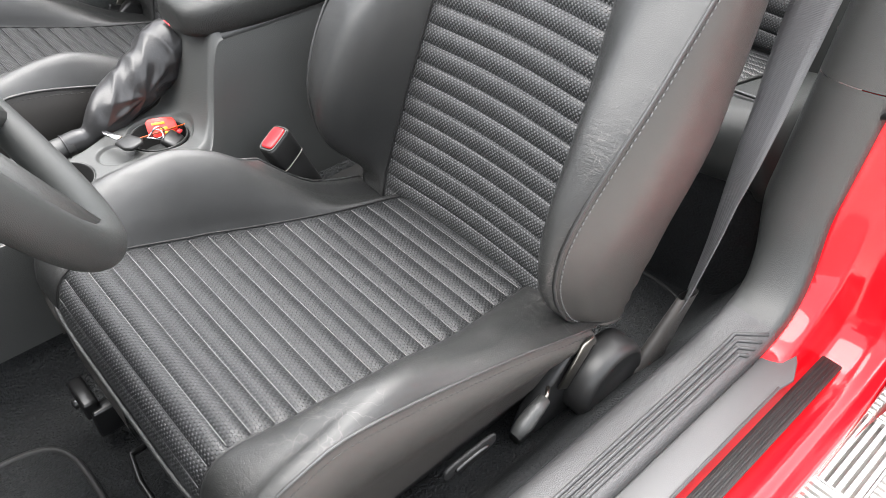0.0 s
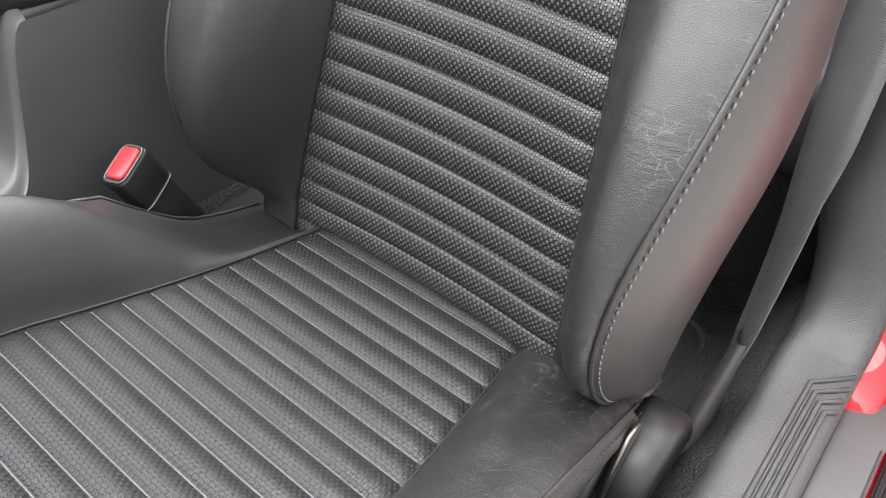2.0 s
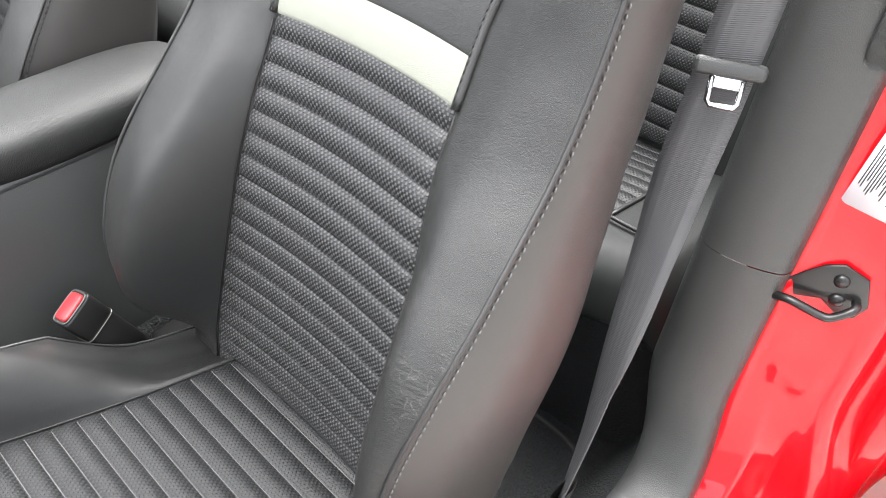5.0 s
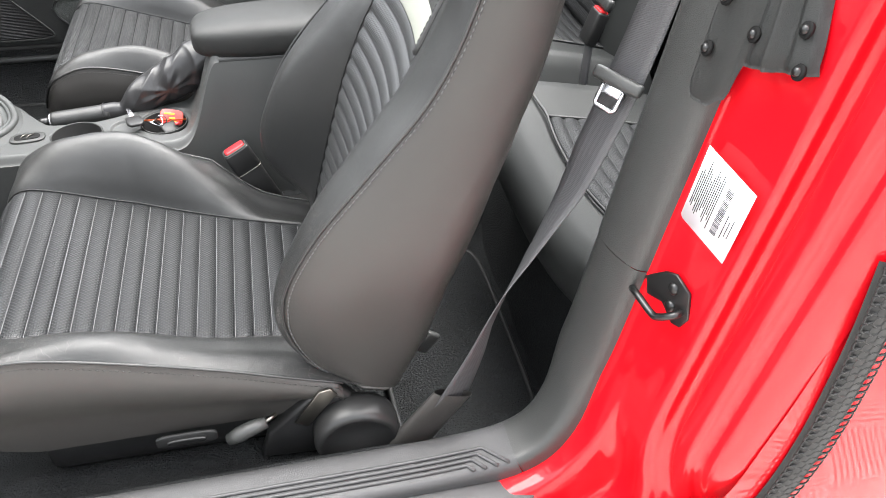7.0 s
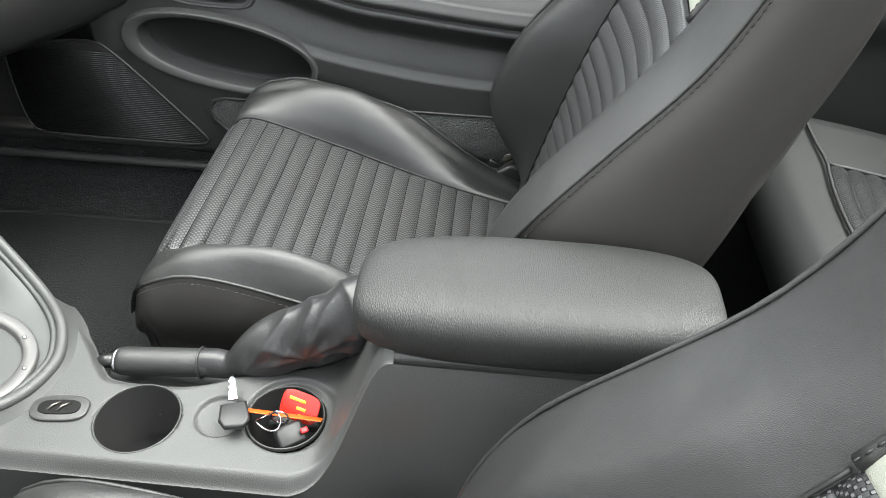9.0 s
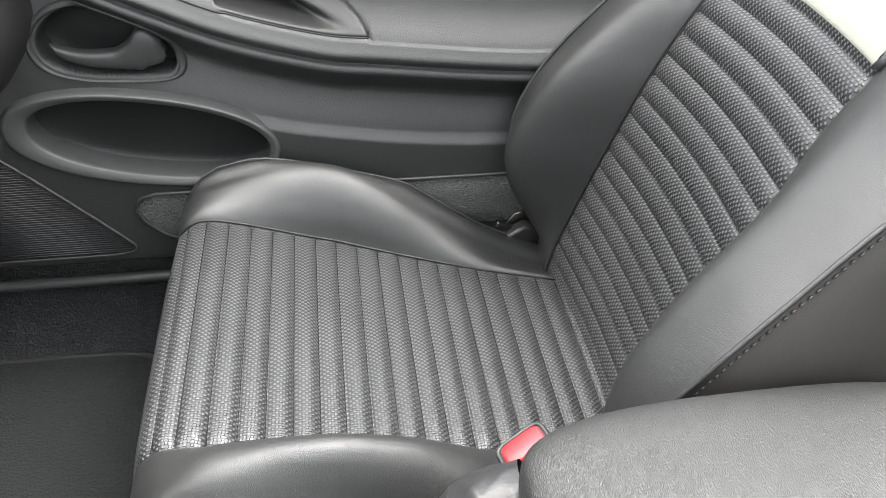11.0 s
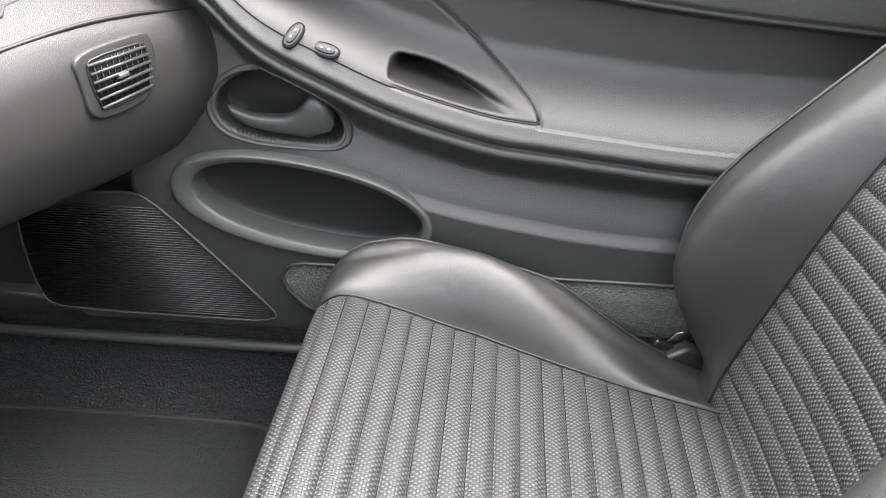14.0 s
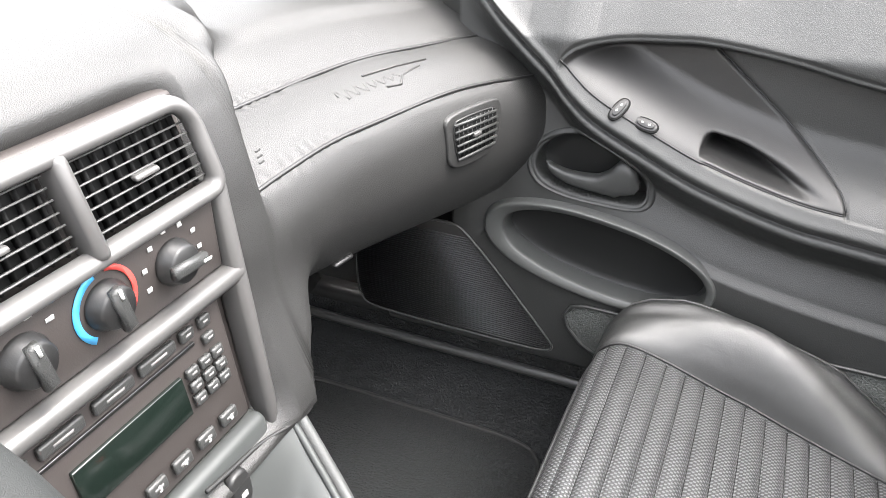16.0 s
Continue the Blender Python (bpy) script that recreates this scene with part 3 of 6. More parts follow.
        def skirt(i, j):
            x = min(pc[i, 0], 0.2 * pc[i, 0])
            zs, k = seam[i][2], 1 - 0.10 * smooth(-0.435, -0.477, x)
            t = j / 10
            zb = 0.405 + 0.02 * smooth(-0.38, -0.47, x)
            v = abs(seam[i][1]) - 0.001 + (0.012 * math.sin(min(1, t * 1.6) * math.pi) ** 0.8 - 0.012 * t) * k
            return at(x, sg * v, zs + (zb - zs) * t)
        part("cushion_side", sheet(skirt, m, 10, flip=(sg > 0) != mirrored), LEATHER_SIDE, seat)
        path = [at(*seam[i]) for i in range(4, m - 6, 3)]
        part("seam_piping", tube([(a, b, c + 0.001) for a, b, c in path], 0.0020, 6), LEATHER, seat)
        part("stitching", stitches(np.array(path) + (0, side * sg * 0.003, -0.006), lift=(0, side * sg * 0.002, 0.0)), THREAD, seat, "black stitched thread")

    # cushion front
    def front(i, j):
        v, t = i / 20 - 1, j / 6
        return at(-0.477 - 0.004 * math.sin(t * math.pi) + 0.02 * abs(v) ** 6, 0.22 * v, 0.502 - 0.085 * t)
    part("cushion_front", sheet(front, 20, 6, flip=mirrored), LEATHER_SIDE, seat)
    part("front_piping", tube([at(-0.480 + 0.02 * abs(v) ** 6, 0.22 * v, 0.503) for v in np.linspace(-1, 1, 25)], 0.0030, 8), LEATHER, seat)

    # backrest
    nb = 420
    bi = spline(BACK_IN, nb)
    bt = np.gradient(bi, axis=0)
    bt /= np.linalg.norm(bt, axis=1)[:, None]
    bn = np.stack([-bt[:, 1], bt[:, 0]], 1)
    bs = np.r_[0, np.cumsum(np.linalg.norm(np.diff(bi, axis=0), axis=1))]

    def wide(z):
        return 1 - 0.16 * smooth(1.02, 1.13, z) ** 1.3

    def bhalf(z, v=1):
        return (0.163 - 0.112 * min(0.36, max(0, z - 0.47))) * (1 + 0.32 * smooth(0.93, 1.10, z))
    i1 = int(np.argmin(np.abs(bi[:, 1] - 0.874)))
    i2 = int(np.argmin(np.abs(bi[:, 1] - 0.911)))

    def back_insert(i, j):
        v = j / 20 - 1
        d = rib(bs[i] - back_phase, 0.0075, back_pitch) * (1 - smooth(0.95, 1.0, abs(v))) - 0.004 * abs(v) ** 12
        h = bhalf(bi[i, 1], v)
        sag = 0.010 * (1 - v * v)
        return at(bi[i, 0] + bn[i, 0] * d + sag, h * v, bi[i, 1] + bn[i, 1] * d)
    part("back_insert", sheet(back_insert, i1, 40, flip=mirrored, uv=lambda i, j: (bhalf(bi[i, 1]) * (j / 20 - 1), bs[i])), WEAVE, seat, "ribbed black woven vinyl back insert")

    for v in (-1, 1):
        edge = [at(bi[k, 0] - bn[k, 0] * 0.001, bhalf(bi[k, 1], v) * v * 1.004, bi[k, 1] - bn[k, 1] * 0.001) for k in range(0, i1, 8)]
        part("insert_seam", tube(edge, 0.0013, 6), RUBBER, seat)

    def stripe(i, j):
        v, k = j / 20 - 1, i1 + i
        d = 0.003 * math.sin(math.pi * i / (i2 - i1)) ** 0.5
        return at(bi[k, 0] + bn[k, 0] * d + 0.010 * (1 - v * v), bhalf(bi[k, 1], v) * v, bi[k, 1] + bn[k, 1] * d)
    part("stripe", sheet(stripe, i2 - i1, 40, flip=mirrored), IVORY, seat, "ivory leather stripe across the back")

    def upper(i, j):
        v, k = j / 20 - 1, i2 + i
        d = 0.004 * math.sin(math.pi * i / (nb - i2)) ** 0.5
        return at(bi[k, 0] + bn[k, 0] * d + 0.010 * (1 - v * v), bhalf(bi[k, 1], v) * v, bi[k, 1] + bn[k, 1] * d)
    part("back_upper", sheet(upper, nb - i2, 40, flip=mirrored), LEATHER, seat)

    mb = 90
    b_in, b_seam, b_rear = spline(BACK_IN, mb), spline(BACK_SEAM, mb), spline(BACK_REAR, mb)
    for sg in (1, -1):
        secs, sides = [], []
        for i in range(mb + 1):
            a, s, r = b_in[i], b_seam[i], b_rear[i]
            w, h = wide(a[1]), bhalf(a[1], sg)
            ridge = s + (s - r) / np.linalg.norm(s - r) * 0.010
            o = (0.231 if sg > 0 else 0.238) * w + (0.024 if sg < 0 and mirrored else 0.016) * math.exp(-((a[1] - 0.68) / 0.13) ** 2)
            # the driver's outer seam runs in from the edge at half height
            d = 0.022 * math.exp(-((a[1] - 0.62) / 0.15) ** 2) if sg > 0 and mirrored else 0.0
            o -= d
            # the lower end closes in a round towards the insert's corner
            end = min(1.0, max(0.0, (a[1] - 0.452) / (0.075 if sg > 0 and mirrored else 0.060 if mirrored else 0.21)))
            end = max(0.05, math.sqrt(1 - (1 - end) ** 2))
            if sg > 0 and mirrored:
                ridge = a + (ridge - a) * (0.35 + 0.65 * end)
            else:
                o = h + 0.012 + (o - h - 0.012) * end
                ridge, s = a + (ridge - a) * end, a + (0.012, 0) + (s - a - (0.012, 0)) * end
            if sg < 0 and not mirrored:
                s = s + (ridge - s) * 0.42
            secs.append(spline([(h - 0.004, *(a + ((0.012, -0.004) if a[1] < 0.87 else (0.004, -0.002)))), (h + 0.002, *(a + (-0.001, 0.0))), (h + 0.013, *(a * 0.72 + ridge * 0.28)), (h + 0.030, *(a * 0.30 + ridge * 0.70)), (h + 0.050 * w, *ridge), ((h + 0.050 * w + o) / 2 + 0.006, *(ridge * 0.72 + s * 0.28)), (o, *s)], 16))
            sides.append(spline([(o, *s), (o + 0.009 + 0.8 * d, *(s * 0.8 + r * 0.2)), (o + 0.012 + d, *(s * 0.5 + r * 0.5)), (o + 0.002 + d, *(s * 0.12 + r * 0.88)), (o - 0.04, *r), (o * 0.4, *(r + (0.012, 0))), (0, *(r + (0.014, 0)))], 20))

        def bolster_b(i, j):
            v, x, z = secs[i][j]
            wob = 0.0022 * noise.noise((z * 16, v * 24 + 5 * sg, cx * 3 + x))
            return at(x + wob, sg * v, z)
        part("back_bolster", sheet(bolster_b, mb, 16, flip=(sg < 0) != mirrored), hide if sg > 0 else LEATHER, seat)
        part("back_side", sheet(lambda i, j: at(sides[i][j][1], sg * sides[i][j][0], sides[i][j][2]), mb, 20, flip=(sg < 0) != mirrored), LEATHER_SIDE, seat)
        path = [at(secs[i][16][1] - 0.001, sg * (secs[i][16][0] + 0.001), secs[i][16][2]) for i in range(0, mb + 1, 3)]
        part("seam_piping", tube(path, 0.0023, 6), LEATHER, seat)
        part("stitching", stitches(np.array([at(*(0.7 * np.array((sides[i][0][1], sg * sides[i][0][0], sides[i][0][2])) + 0.3 * np.array((sides[i][1][1], sg * sides[i][1][0], sides[i][1][2])))) for i in range(0, mb + 1, 3)]), r=0.0011, lift=(0, side * sg * 0.0012, 0)), SEAM_THREAD if mirrored else THREAD, seat, "stitched thread")
        hem = [at(sides[0][j][1], sg * sides[0][j][0], sides[0][j][2]) for j in range(0, 21, 2)]
        part("hem_piping", tube(hem, 0.0026, 6), LEATHER_SIDE, seat)

    for v in (-1, 1):
        edge = [at(bi[k, 0] + bn[k, 0] * 0.001, bhalf(bi[k, 1], v) * v, bi[k, 1] + bn[k, 1] * 0.001) for k in range(i1, nb + 1, 6)]
        part("panel_seam", tube(edge, 0.0048, 8), LEATHER, seat)
        part("stitching", stitches(np.array(edge) + (-0.0042, -side * v * 0.0015, 0.002), r=0.0009), THREAD, seat)

    def lid(i, j):
        a, b = (b_in[mb], b_rear[mb])
        v, t = i / 16 - 1, j / 8
        p = a * (1 - t) + b * t
        return at(p[0], v * 0.24 * wide(1.1) * (0.995 - 0.35 * abs(2 * t - 1) ** 3), p[1] + 0.02 * math.sin(math.pi * t) * (1 - v * v) ** 0.5)
    part("back_top", sheet(lid, 32, 8, flip=mirrored), LEATHER, seat)

    # head restraint
    hr = box((0.12, 0.34, 0.18), at(0.262, 0, 1.136), Matrix.Rotation(radians(12), 3, "Y"), bevel=0.045, seg=6)
    part("head_restraint", hr, LEATHER, seat)
    for v in (-0.06, 0.06):
        part("post", tube([at(0.245, v, 1.04), at(0.256, v, 1.10)], 0.006, 10), CHROME, seat)

    # base frame and rails
    for v in (-0.19, 0.19):
        part("rail", box((0.36, 0.035, 0.03), at(-0.18, v, 0.278), bevel=0.004), BLACK_METAL, seat)
    part("base_frame", box((0.42, 0.40, 0.10), at(-0.20, 0, 0.36), bevel=0.02), PLASTIC_DARK, seat)

    # recliner cover on the outboard side
    yd = Vector((0, side, 0))
    m4 = axes((1, 0, 0), Vector((1, 0, 0)).cross(yd) * -1, yd, at(0.020, 0.240, 0.380))
    part("recliner_cover", lathe([(0.058, 0.0), (0.060, 0.010), (0.060, 0.032), (0.056, 0.041), (0.050, 0.045), (0.048, 0.0435), (0.0, 0.0435)], m4, 40), PLASTIC_DARK, seat)
    arm = [(-0.115, 0.335), (0.03, 0.325), (0.05, 0.39), (0.01, 0.45), (-0.015, 0.462), (-0.04, 0.445), (-0.10, 0.385)]
    part("recliner_arm", prism(arm, 0.022, axes((1, 0, 0), (0, 0, 1), yd, at(0, 0.226, 0)), 0.005), PLASTIC_DARK, seat)
    part("hinge_plate", prism([(-0.062, 0.412), (-0.045, 0.400), (-0.002, 0.458), (-0.010, 0.470), (-0.026, 0.466)], 0.004, axes((1, 0, 0), (0, 0, 1), yd, at(0, 0.252, 0)), 0.001), STEEL, seat, "zinc plated steel hinge plate")
    part("recliner_lever", tube([at(-0.098, 0.262, 0.432), at(-0.115, 0.264, 0.428), at(-0.135, 0.266, 0.420), at(-0.150, 0.266, 0.412)], [0.008, 0.010, 0.011, 0.008], 10), PLASTIC, seat)
    part("lever_wire", tube([at(-0.085, 0.255, 0.437), at(-0.095, 0.262, 0.436), at(-0.105, 0.263, 0.430)], 0.0028, 8), STEEL, seat)
    part("switch_bezel", prism(ellipse(0.040, 0.012, 32, 4), 0.005, axes((1, 0, 0), (0, 0, 1), yd, at(-0.205, 0.247, 0.408)), 0.002), RUBBER, seat)
    part("seat_switch", prism(ellipse(0.026, 0.006, 24, 3), 0.006, axes((1, 0, 0), (0, 0, 1), yd, at(-0.205, 0.250, 0.408)), 0.002), BLACK_METAL, seat)
    # black block added on the inboard side to darken the gap there
    part("gap_block", box((0.15, 0.050, 0.060), at(0.035, -0.252, 0.388), bevel=0.012, seg=3), RECESS_SHADE, seat)
    # adjuster under the cushion's front edge
    part("slide_bracket", box((0.02, 0.055, 0.030), at(-0.490, -0.17, 0.345), bevel=0.004), BLACK_METAL, seat)
    part("slide_bracket", box((0.05, 0.020, 0.050), at(-0.470, -0.145, 0.320), bevel=0.004), BLACK_METAL, seat)
    part("slide_lever", tube([at(-0.44, -0.06, 0.335), at(-0.482, -0.06, 0.333), at(-0.490, -0.02, 0.331), at(-0.490, 0.10, 0.329), at(-0.475, 0.13, 0.333)], 0.0045, 8), BLACK_METAL, seat)
    part("bracket_bolt", lathe([(0.007, 0), (0.007, 0.004), (0.004, 0.006), (0, 0.0065)], axes((0, 1, 0), (0, 0, 1), (1, 0, 0), at(-0.501, -0.165, 0.348)) @ Matrix.Rotation(math.pi, 4, "Y"), 12, caps=False), BLACK_METAL, seat)
    part("release_lever", box((0.022, 0.010, 0.040), at(0.138, 0.175, 0.447), Matrix.Rotation(radians(35), 3, "Y"), bevel=0.004), PLASTIC, seat)
    return seat


front_seat(-0.377, -1, "creased black leather driver's seat with ribbed insert and ivory stripe")
front_seat(0.378, 1, "black leather passenger seat with ribbed woven insert and ivory stripe")


# ---- belt buckles beside the console ----
def buckle(at, lean, label):
    b = thing("belt_buckle", (at[0] + 0.06, at[1], 0.36), label, "belt buckle", "belt buckles")
    z = Vector(lean).normalized()
    x = Vector((1, 0.25, 0))
    x = (x - z * x.dot(z)).normalized()
    y = z.cross(x)
    m = axes(x, y, z, at)
    part("housing", prism(ellipse(0.0240, 0.0155, 36, 5), 0.045, m @ Matrix.Translation((0, 0, -0.045)), 0.004, 3), PLASTIC_DARK, b)
    part("sleeve", prism(ellipse(0.0230, 0.0146, 36, 5), 0.085, m @ Matrix.Translation((0, 0, -0.129)), 0.003, 2), PLASTIC_DARK, b)
    part("button", prism(ellipse(0.0185, 0.0108, 30, 5), 0.005, m @ Matrix.Translation((0, -0.001, -0.001)), 0.002), RED_BUTTON, b, "red release button")
    part("ring", tube([m @ Vector((p[0], p[1], 0.0)) for p in ellipse(0.0212, 0.0130, 36, 5)], 0.0016, 6, closed=True), PLASTIC, b)
    part("joint_line", tube([m @ Vector((p[0] * 1.01, p[1] * 1.01, -0.045)) for p in ellipse(0.0240, 0.0153, 36, 5)], 0.0008, 5, closed=True), STEEL, b)
    e = m @ Vector((0, 0, -0.127))
    part("stalk", tube([e, e - z * 0.03, e - z * 0.05 + Vector((0, 0, -0.04))], [0.012, 0.012, 0.011], 10), PLASTIC_DARK, b)
    return b


buckle((-0.118, -0.116, 0.536), (-0.40, 0.03, 0.92), "black belt buckle with red button beside the console")
buckle((-0.140, 0.139, 0.614), (-0.45, 0.03, 0.89), "black belt buckle with red button beside the passenger cushion")


# ---- floor and tunnel ----
def floor_pan():
    """Carpeted floor across the car with its side ledges and tunnel, front to rear."""
    sec = [(-0.694, 0.395), (-0.680, 0.388), (-0.655, 0.352), (-0.625, 0.298), (-0.56, 0.272), (-0.30, 0.268), (-0.14, 0.275), (-0.10, 0.32), (-0.07, 0.40), (0.035, 0.42), (0.12, 0.40), (0.15, 0.32), (0.19, 0.275), (0.35, 0.268), (0.56, 0.272), (0.625, 0.298), (0.655, 0.352), (0.680, 0.388), (0.694, 0.395)]
    q = spline(sec, 90)
    xs = np.r_[np.linspace(-1.35, 0.34, 90), np.linspace(0.36, 0.95, 20)]

    def fn(i, j):
        x = xs[i]
        y, z = q[j]
        z += 0.040 * smooth(-0.56, -0.44, x) * (1 - smooth(0.05, 0.11, x)) * math.exp(-((abs(y) - 0.585) / 0.055) ** 2)
        if x < -1.0:
            z = max(z, 0.27 + (-1.0 - x) * 1.2)
        if x > 0.34:
            z = max(z, 0.27 + smooth(0.34, 0.42, x) * 0.12)
        z += 0.003 * noise.noise((x * 9, y * 9, 0.3))
        return (x, y, z)
    return sheet(fn, len(xs) - 1, 90)


structure("floor", floor_pan(), CARPET, "charcoal carpet over the car's floor and tunnel", "car floor")


def mat(x0, x1, y0, y1, label):
    """A floor mat with rounded corners and a piped edge."""
    cx, cy = (x0 + x1) / 2, (y0 + y1) / 2
    out = [(cx + a, cy + b) for a, b in ellipse((x1 - x0) / 2, (y1 - y0) / 2, 60, 7)]
    t = thing("floor_mat", (cx, cy, 0.272), label, "floor mat", "floor mats")
    part("carpet", prism(out, 0.009, Matrix.Translation((0, 0, 0.272)), 0.003), CARPET, t)
    part("piping", tube([(x, y, 0.279) for x, y in out], 0.005, 8, closed=True), RUBBER, t, "black piped edge")


mat(-1.02, -0.53, 0.21, 0.60, "charcoal carpet floor mat with piped edge in the passenger footwell")
mat(-1.02, -0.53, -0.58, -0.18, "charcoal carpet floor mat with piped edge in the driver's footwell")
mat(0.09, 0.318, -0.610, -0.16, "charcoal carpet rear floor mat with black piped edge")


# ---- centre console ----
console = thing("centre_console", (-0.3, 0.03, 0.40), "charcoal grained plastic centre console with cup holders", "console")
CUPS = [(-0.388, -0.028, 0.0405, 0.0385, 0.075), (-0.240, -0.010, 0.0375, 0.0375, 0.050)]
# passenger-side edge of the top, cut in beside the parking brake
FAR_EDGE = curve_at([(-0.64, 0.125), (-0.58, 0.131), (-0.54, 0.126), (-0.518, 0.112), (-0.484, 0.076), (-0.455, 0.040), (-0.434, 0.027), (-0.37, 0.026), (-0.333, 0.035), (-0.289, 0.054), (-0.25, 0.064), (-0.21, 0.078), (-0.17, 0.094), (-0.125, 0.096), (0.3, 0.096)])


def console_z(x):
    return 0.541 + 0.030 * smooth(-0.50, -0.62, x) + 0.131 * smooth(-0.212, -0.128, x) ** 1.5


def console_edges(x):
    k = smooth(-0.225, -0.130, x)
    return -0.092 + 0.062 * k, FAR_EDGE(x)


def console_top():
    nx, ny = 230, 90

    def fn(i, j):
        x = -0.60 + 0.475 * i / nx
        lo, hi = console_edges(x)
        y = lo + (hi - lo) * j / ny
        z = console_z(x)
        side = min(y - lo, hi - y)
        z -= 0.014 * (1 - smooth(0, 0.018, side)) ** 1.5
        for cx, cy, a, b, d in CUPS:
            r = math.hypot((x - cx) / a, (y - cy) / b)
            z -= (d + 0.01) * (1 - smooth(1.0, 1.07, r))
        # keyhole-shaped shallow recess round the rear cup
        big = math.hypot(x + 0.236, y + 0.006) - 0.0475
        small = math.hypot(x + 0.306, y + 0.016) - 0.0265
        z -= 0.0055 * (1 - smooth(-0.003, 0.0005, min(big, small)))
        return (x, y, z)
    return sheet(fn, nx, ny)


part("top_panel", console_top(), CONSOLE_PLASTIC, console)


def console_side(sg):
    def fn(i, j):
        x = -0.60 + 0.78 * i / 120
        t = j / 14
        lo, hi = console_edges(x)
        top_y = lo if sg < 0 else hi
        low_y = -0.098 if sg < 0 else hi + 0.004
        zt = console_z(x) - 0.0135
        return (x, top_y + (low_y - top_y) * t ** 0.8 * 0.6, zt + (0.36 - zt) * t)
    return sheet(fn, 120, 14, flip=sg > 0)


part("side_panel", console_side(-1), CONSOLE_PLASTIC, console)
part("side_panel", console_side(1), CONSOLE_PLASTIC, console)
for cx, cy, a, b, d in CUPS:
    part("cup_liner", lathe([(0.0, -d + 0.002), (a * 0.9, -d + 0.002), (a * 1.0, -0.001), (a * 1.07, 0.0005), (a * 1.10, -0.002)], Matrix.Translation((cx, cy, 0.5405)), 40, caps=False), RECESS_SHADE, console, "dark cup holder well")
    part("cup_rim", tube([(cx + a * 1.05 * math.cos(t), cy + a * 1.05 * math.sin(t), 0.5408) for t in np.linspace(0, 2 * math.pi, 48, endpoint=False)], 0.0010, 6, closed=True), PLASTIC, console)
part("brake_tray", box((0.33, 0.076, 0.145), (-0.300, 0.048, 0.4315), bevel=0.006), CONSOLE_PLASTIC, console)
part("rear_panel", box((0.02, 0.12, 0.28), (0.172, 0.035, 0.50), bevel=0.008), PLASTIC, console)


def lid():
    """The padded armrest lid, a loaf with rounded ends."""
    nu, nv = 48, 40

    def fn(i, j):
        a = -math.pi / 2 + math.pi * i / nu
        b = 2 * math.pi * j / nv
        ca, sa = math.cos(a), math.sin(a)
        r = abs(ca) ** 0.42
        cb, sb = math.cos(b), math.sin(b)
        y = 0.036 + 0.069 * r * math.copysign(abs(cb) ** 0.62, cb)
        z = 0.687 + 0.036 * r * math.copysign(abs(sb) ** 0.62, sb) + 0.004 * sa
        x = 0.0 + 0.168 * math.copysign(abs(sa) ** 0.75, sa)
        return (x, y, z)
    return sheet(fn, nu, nv, close_v=True)


part("lid_base", box((0.30, 0.118, 0.05), (0.018, 0.0335, 0.640), bevel=0.006), PLASTIC, console)
armrest = part("armrest_lid", lid(), LID_VINYL, console, "padded grained armrest lid")

# dimmer-like oval socket
part("oval_bezel", prism([(x, y) for x, y in ellipse(0.029, 0.016, 36, 3)], 0.004, axes((1, 0.1, 0), (-0.1, 1, 0), (0, 0, 1), (-0.469, -0.027, 0.5405)), 0.0015), PLASTIC, console)
part("oval_socket", prism(ellipse(0.021, 0.009, 30, 3), 0.002, axes((1, 0.1, 0), (-0.1, 1, 0), (0, 0, 1), (-0.469, -0.027, 0.5437)), 0.0005), RECESS_SHADE, console)
for dx in (-0.006, 0.004):
    part("contact", tube([(-0.469 + dx - 0.004, -0.033, 0.546), (-0.469 + dx, -0.027, 0.5475), (-0.469 + dx + 0.006, -0.021, 0.546)], 0.0012, 6), STEEL, console)

# parking brake
brake = thing("parking_brake", (-0.33, 0.056, 0.502), "black parking brake lever with creased vinyl boot", "parking brake")
part("grip", tube(spline([(-0.446, 0.0545, 0.527), (-0.442, 0.0545, 0.5275), (-0.40, 0.0555, 0.5305), (-0.340, 0.0565, 0.535)], 12), [0.0145] + [0.016] * 12, 20), LEATHER, brake)
part("cap", tube([(-0.4475, 0.0545, 0.5268), (-0.4440, 0.0545, 0.5272)], [0.0140, 0.0152], 20), CHROME, brake, "thin bright end ring")
part("release_button", tube([(-0.468, 0.0535, 0.5255), (-0.464, 0.0535, 0.5258), (-0.447, 0.0545, 0.527)], [0.006, 0.0085, 0.0085], 14), BLACK_METAL, brake)


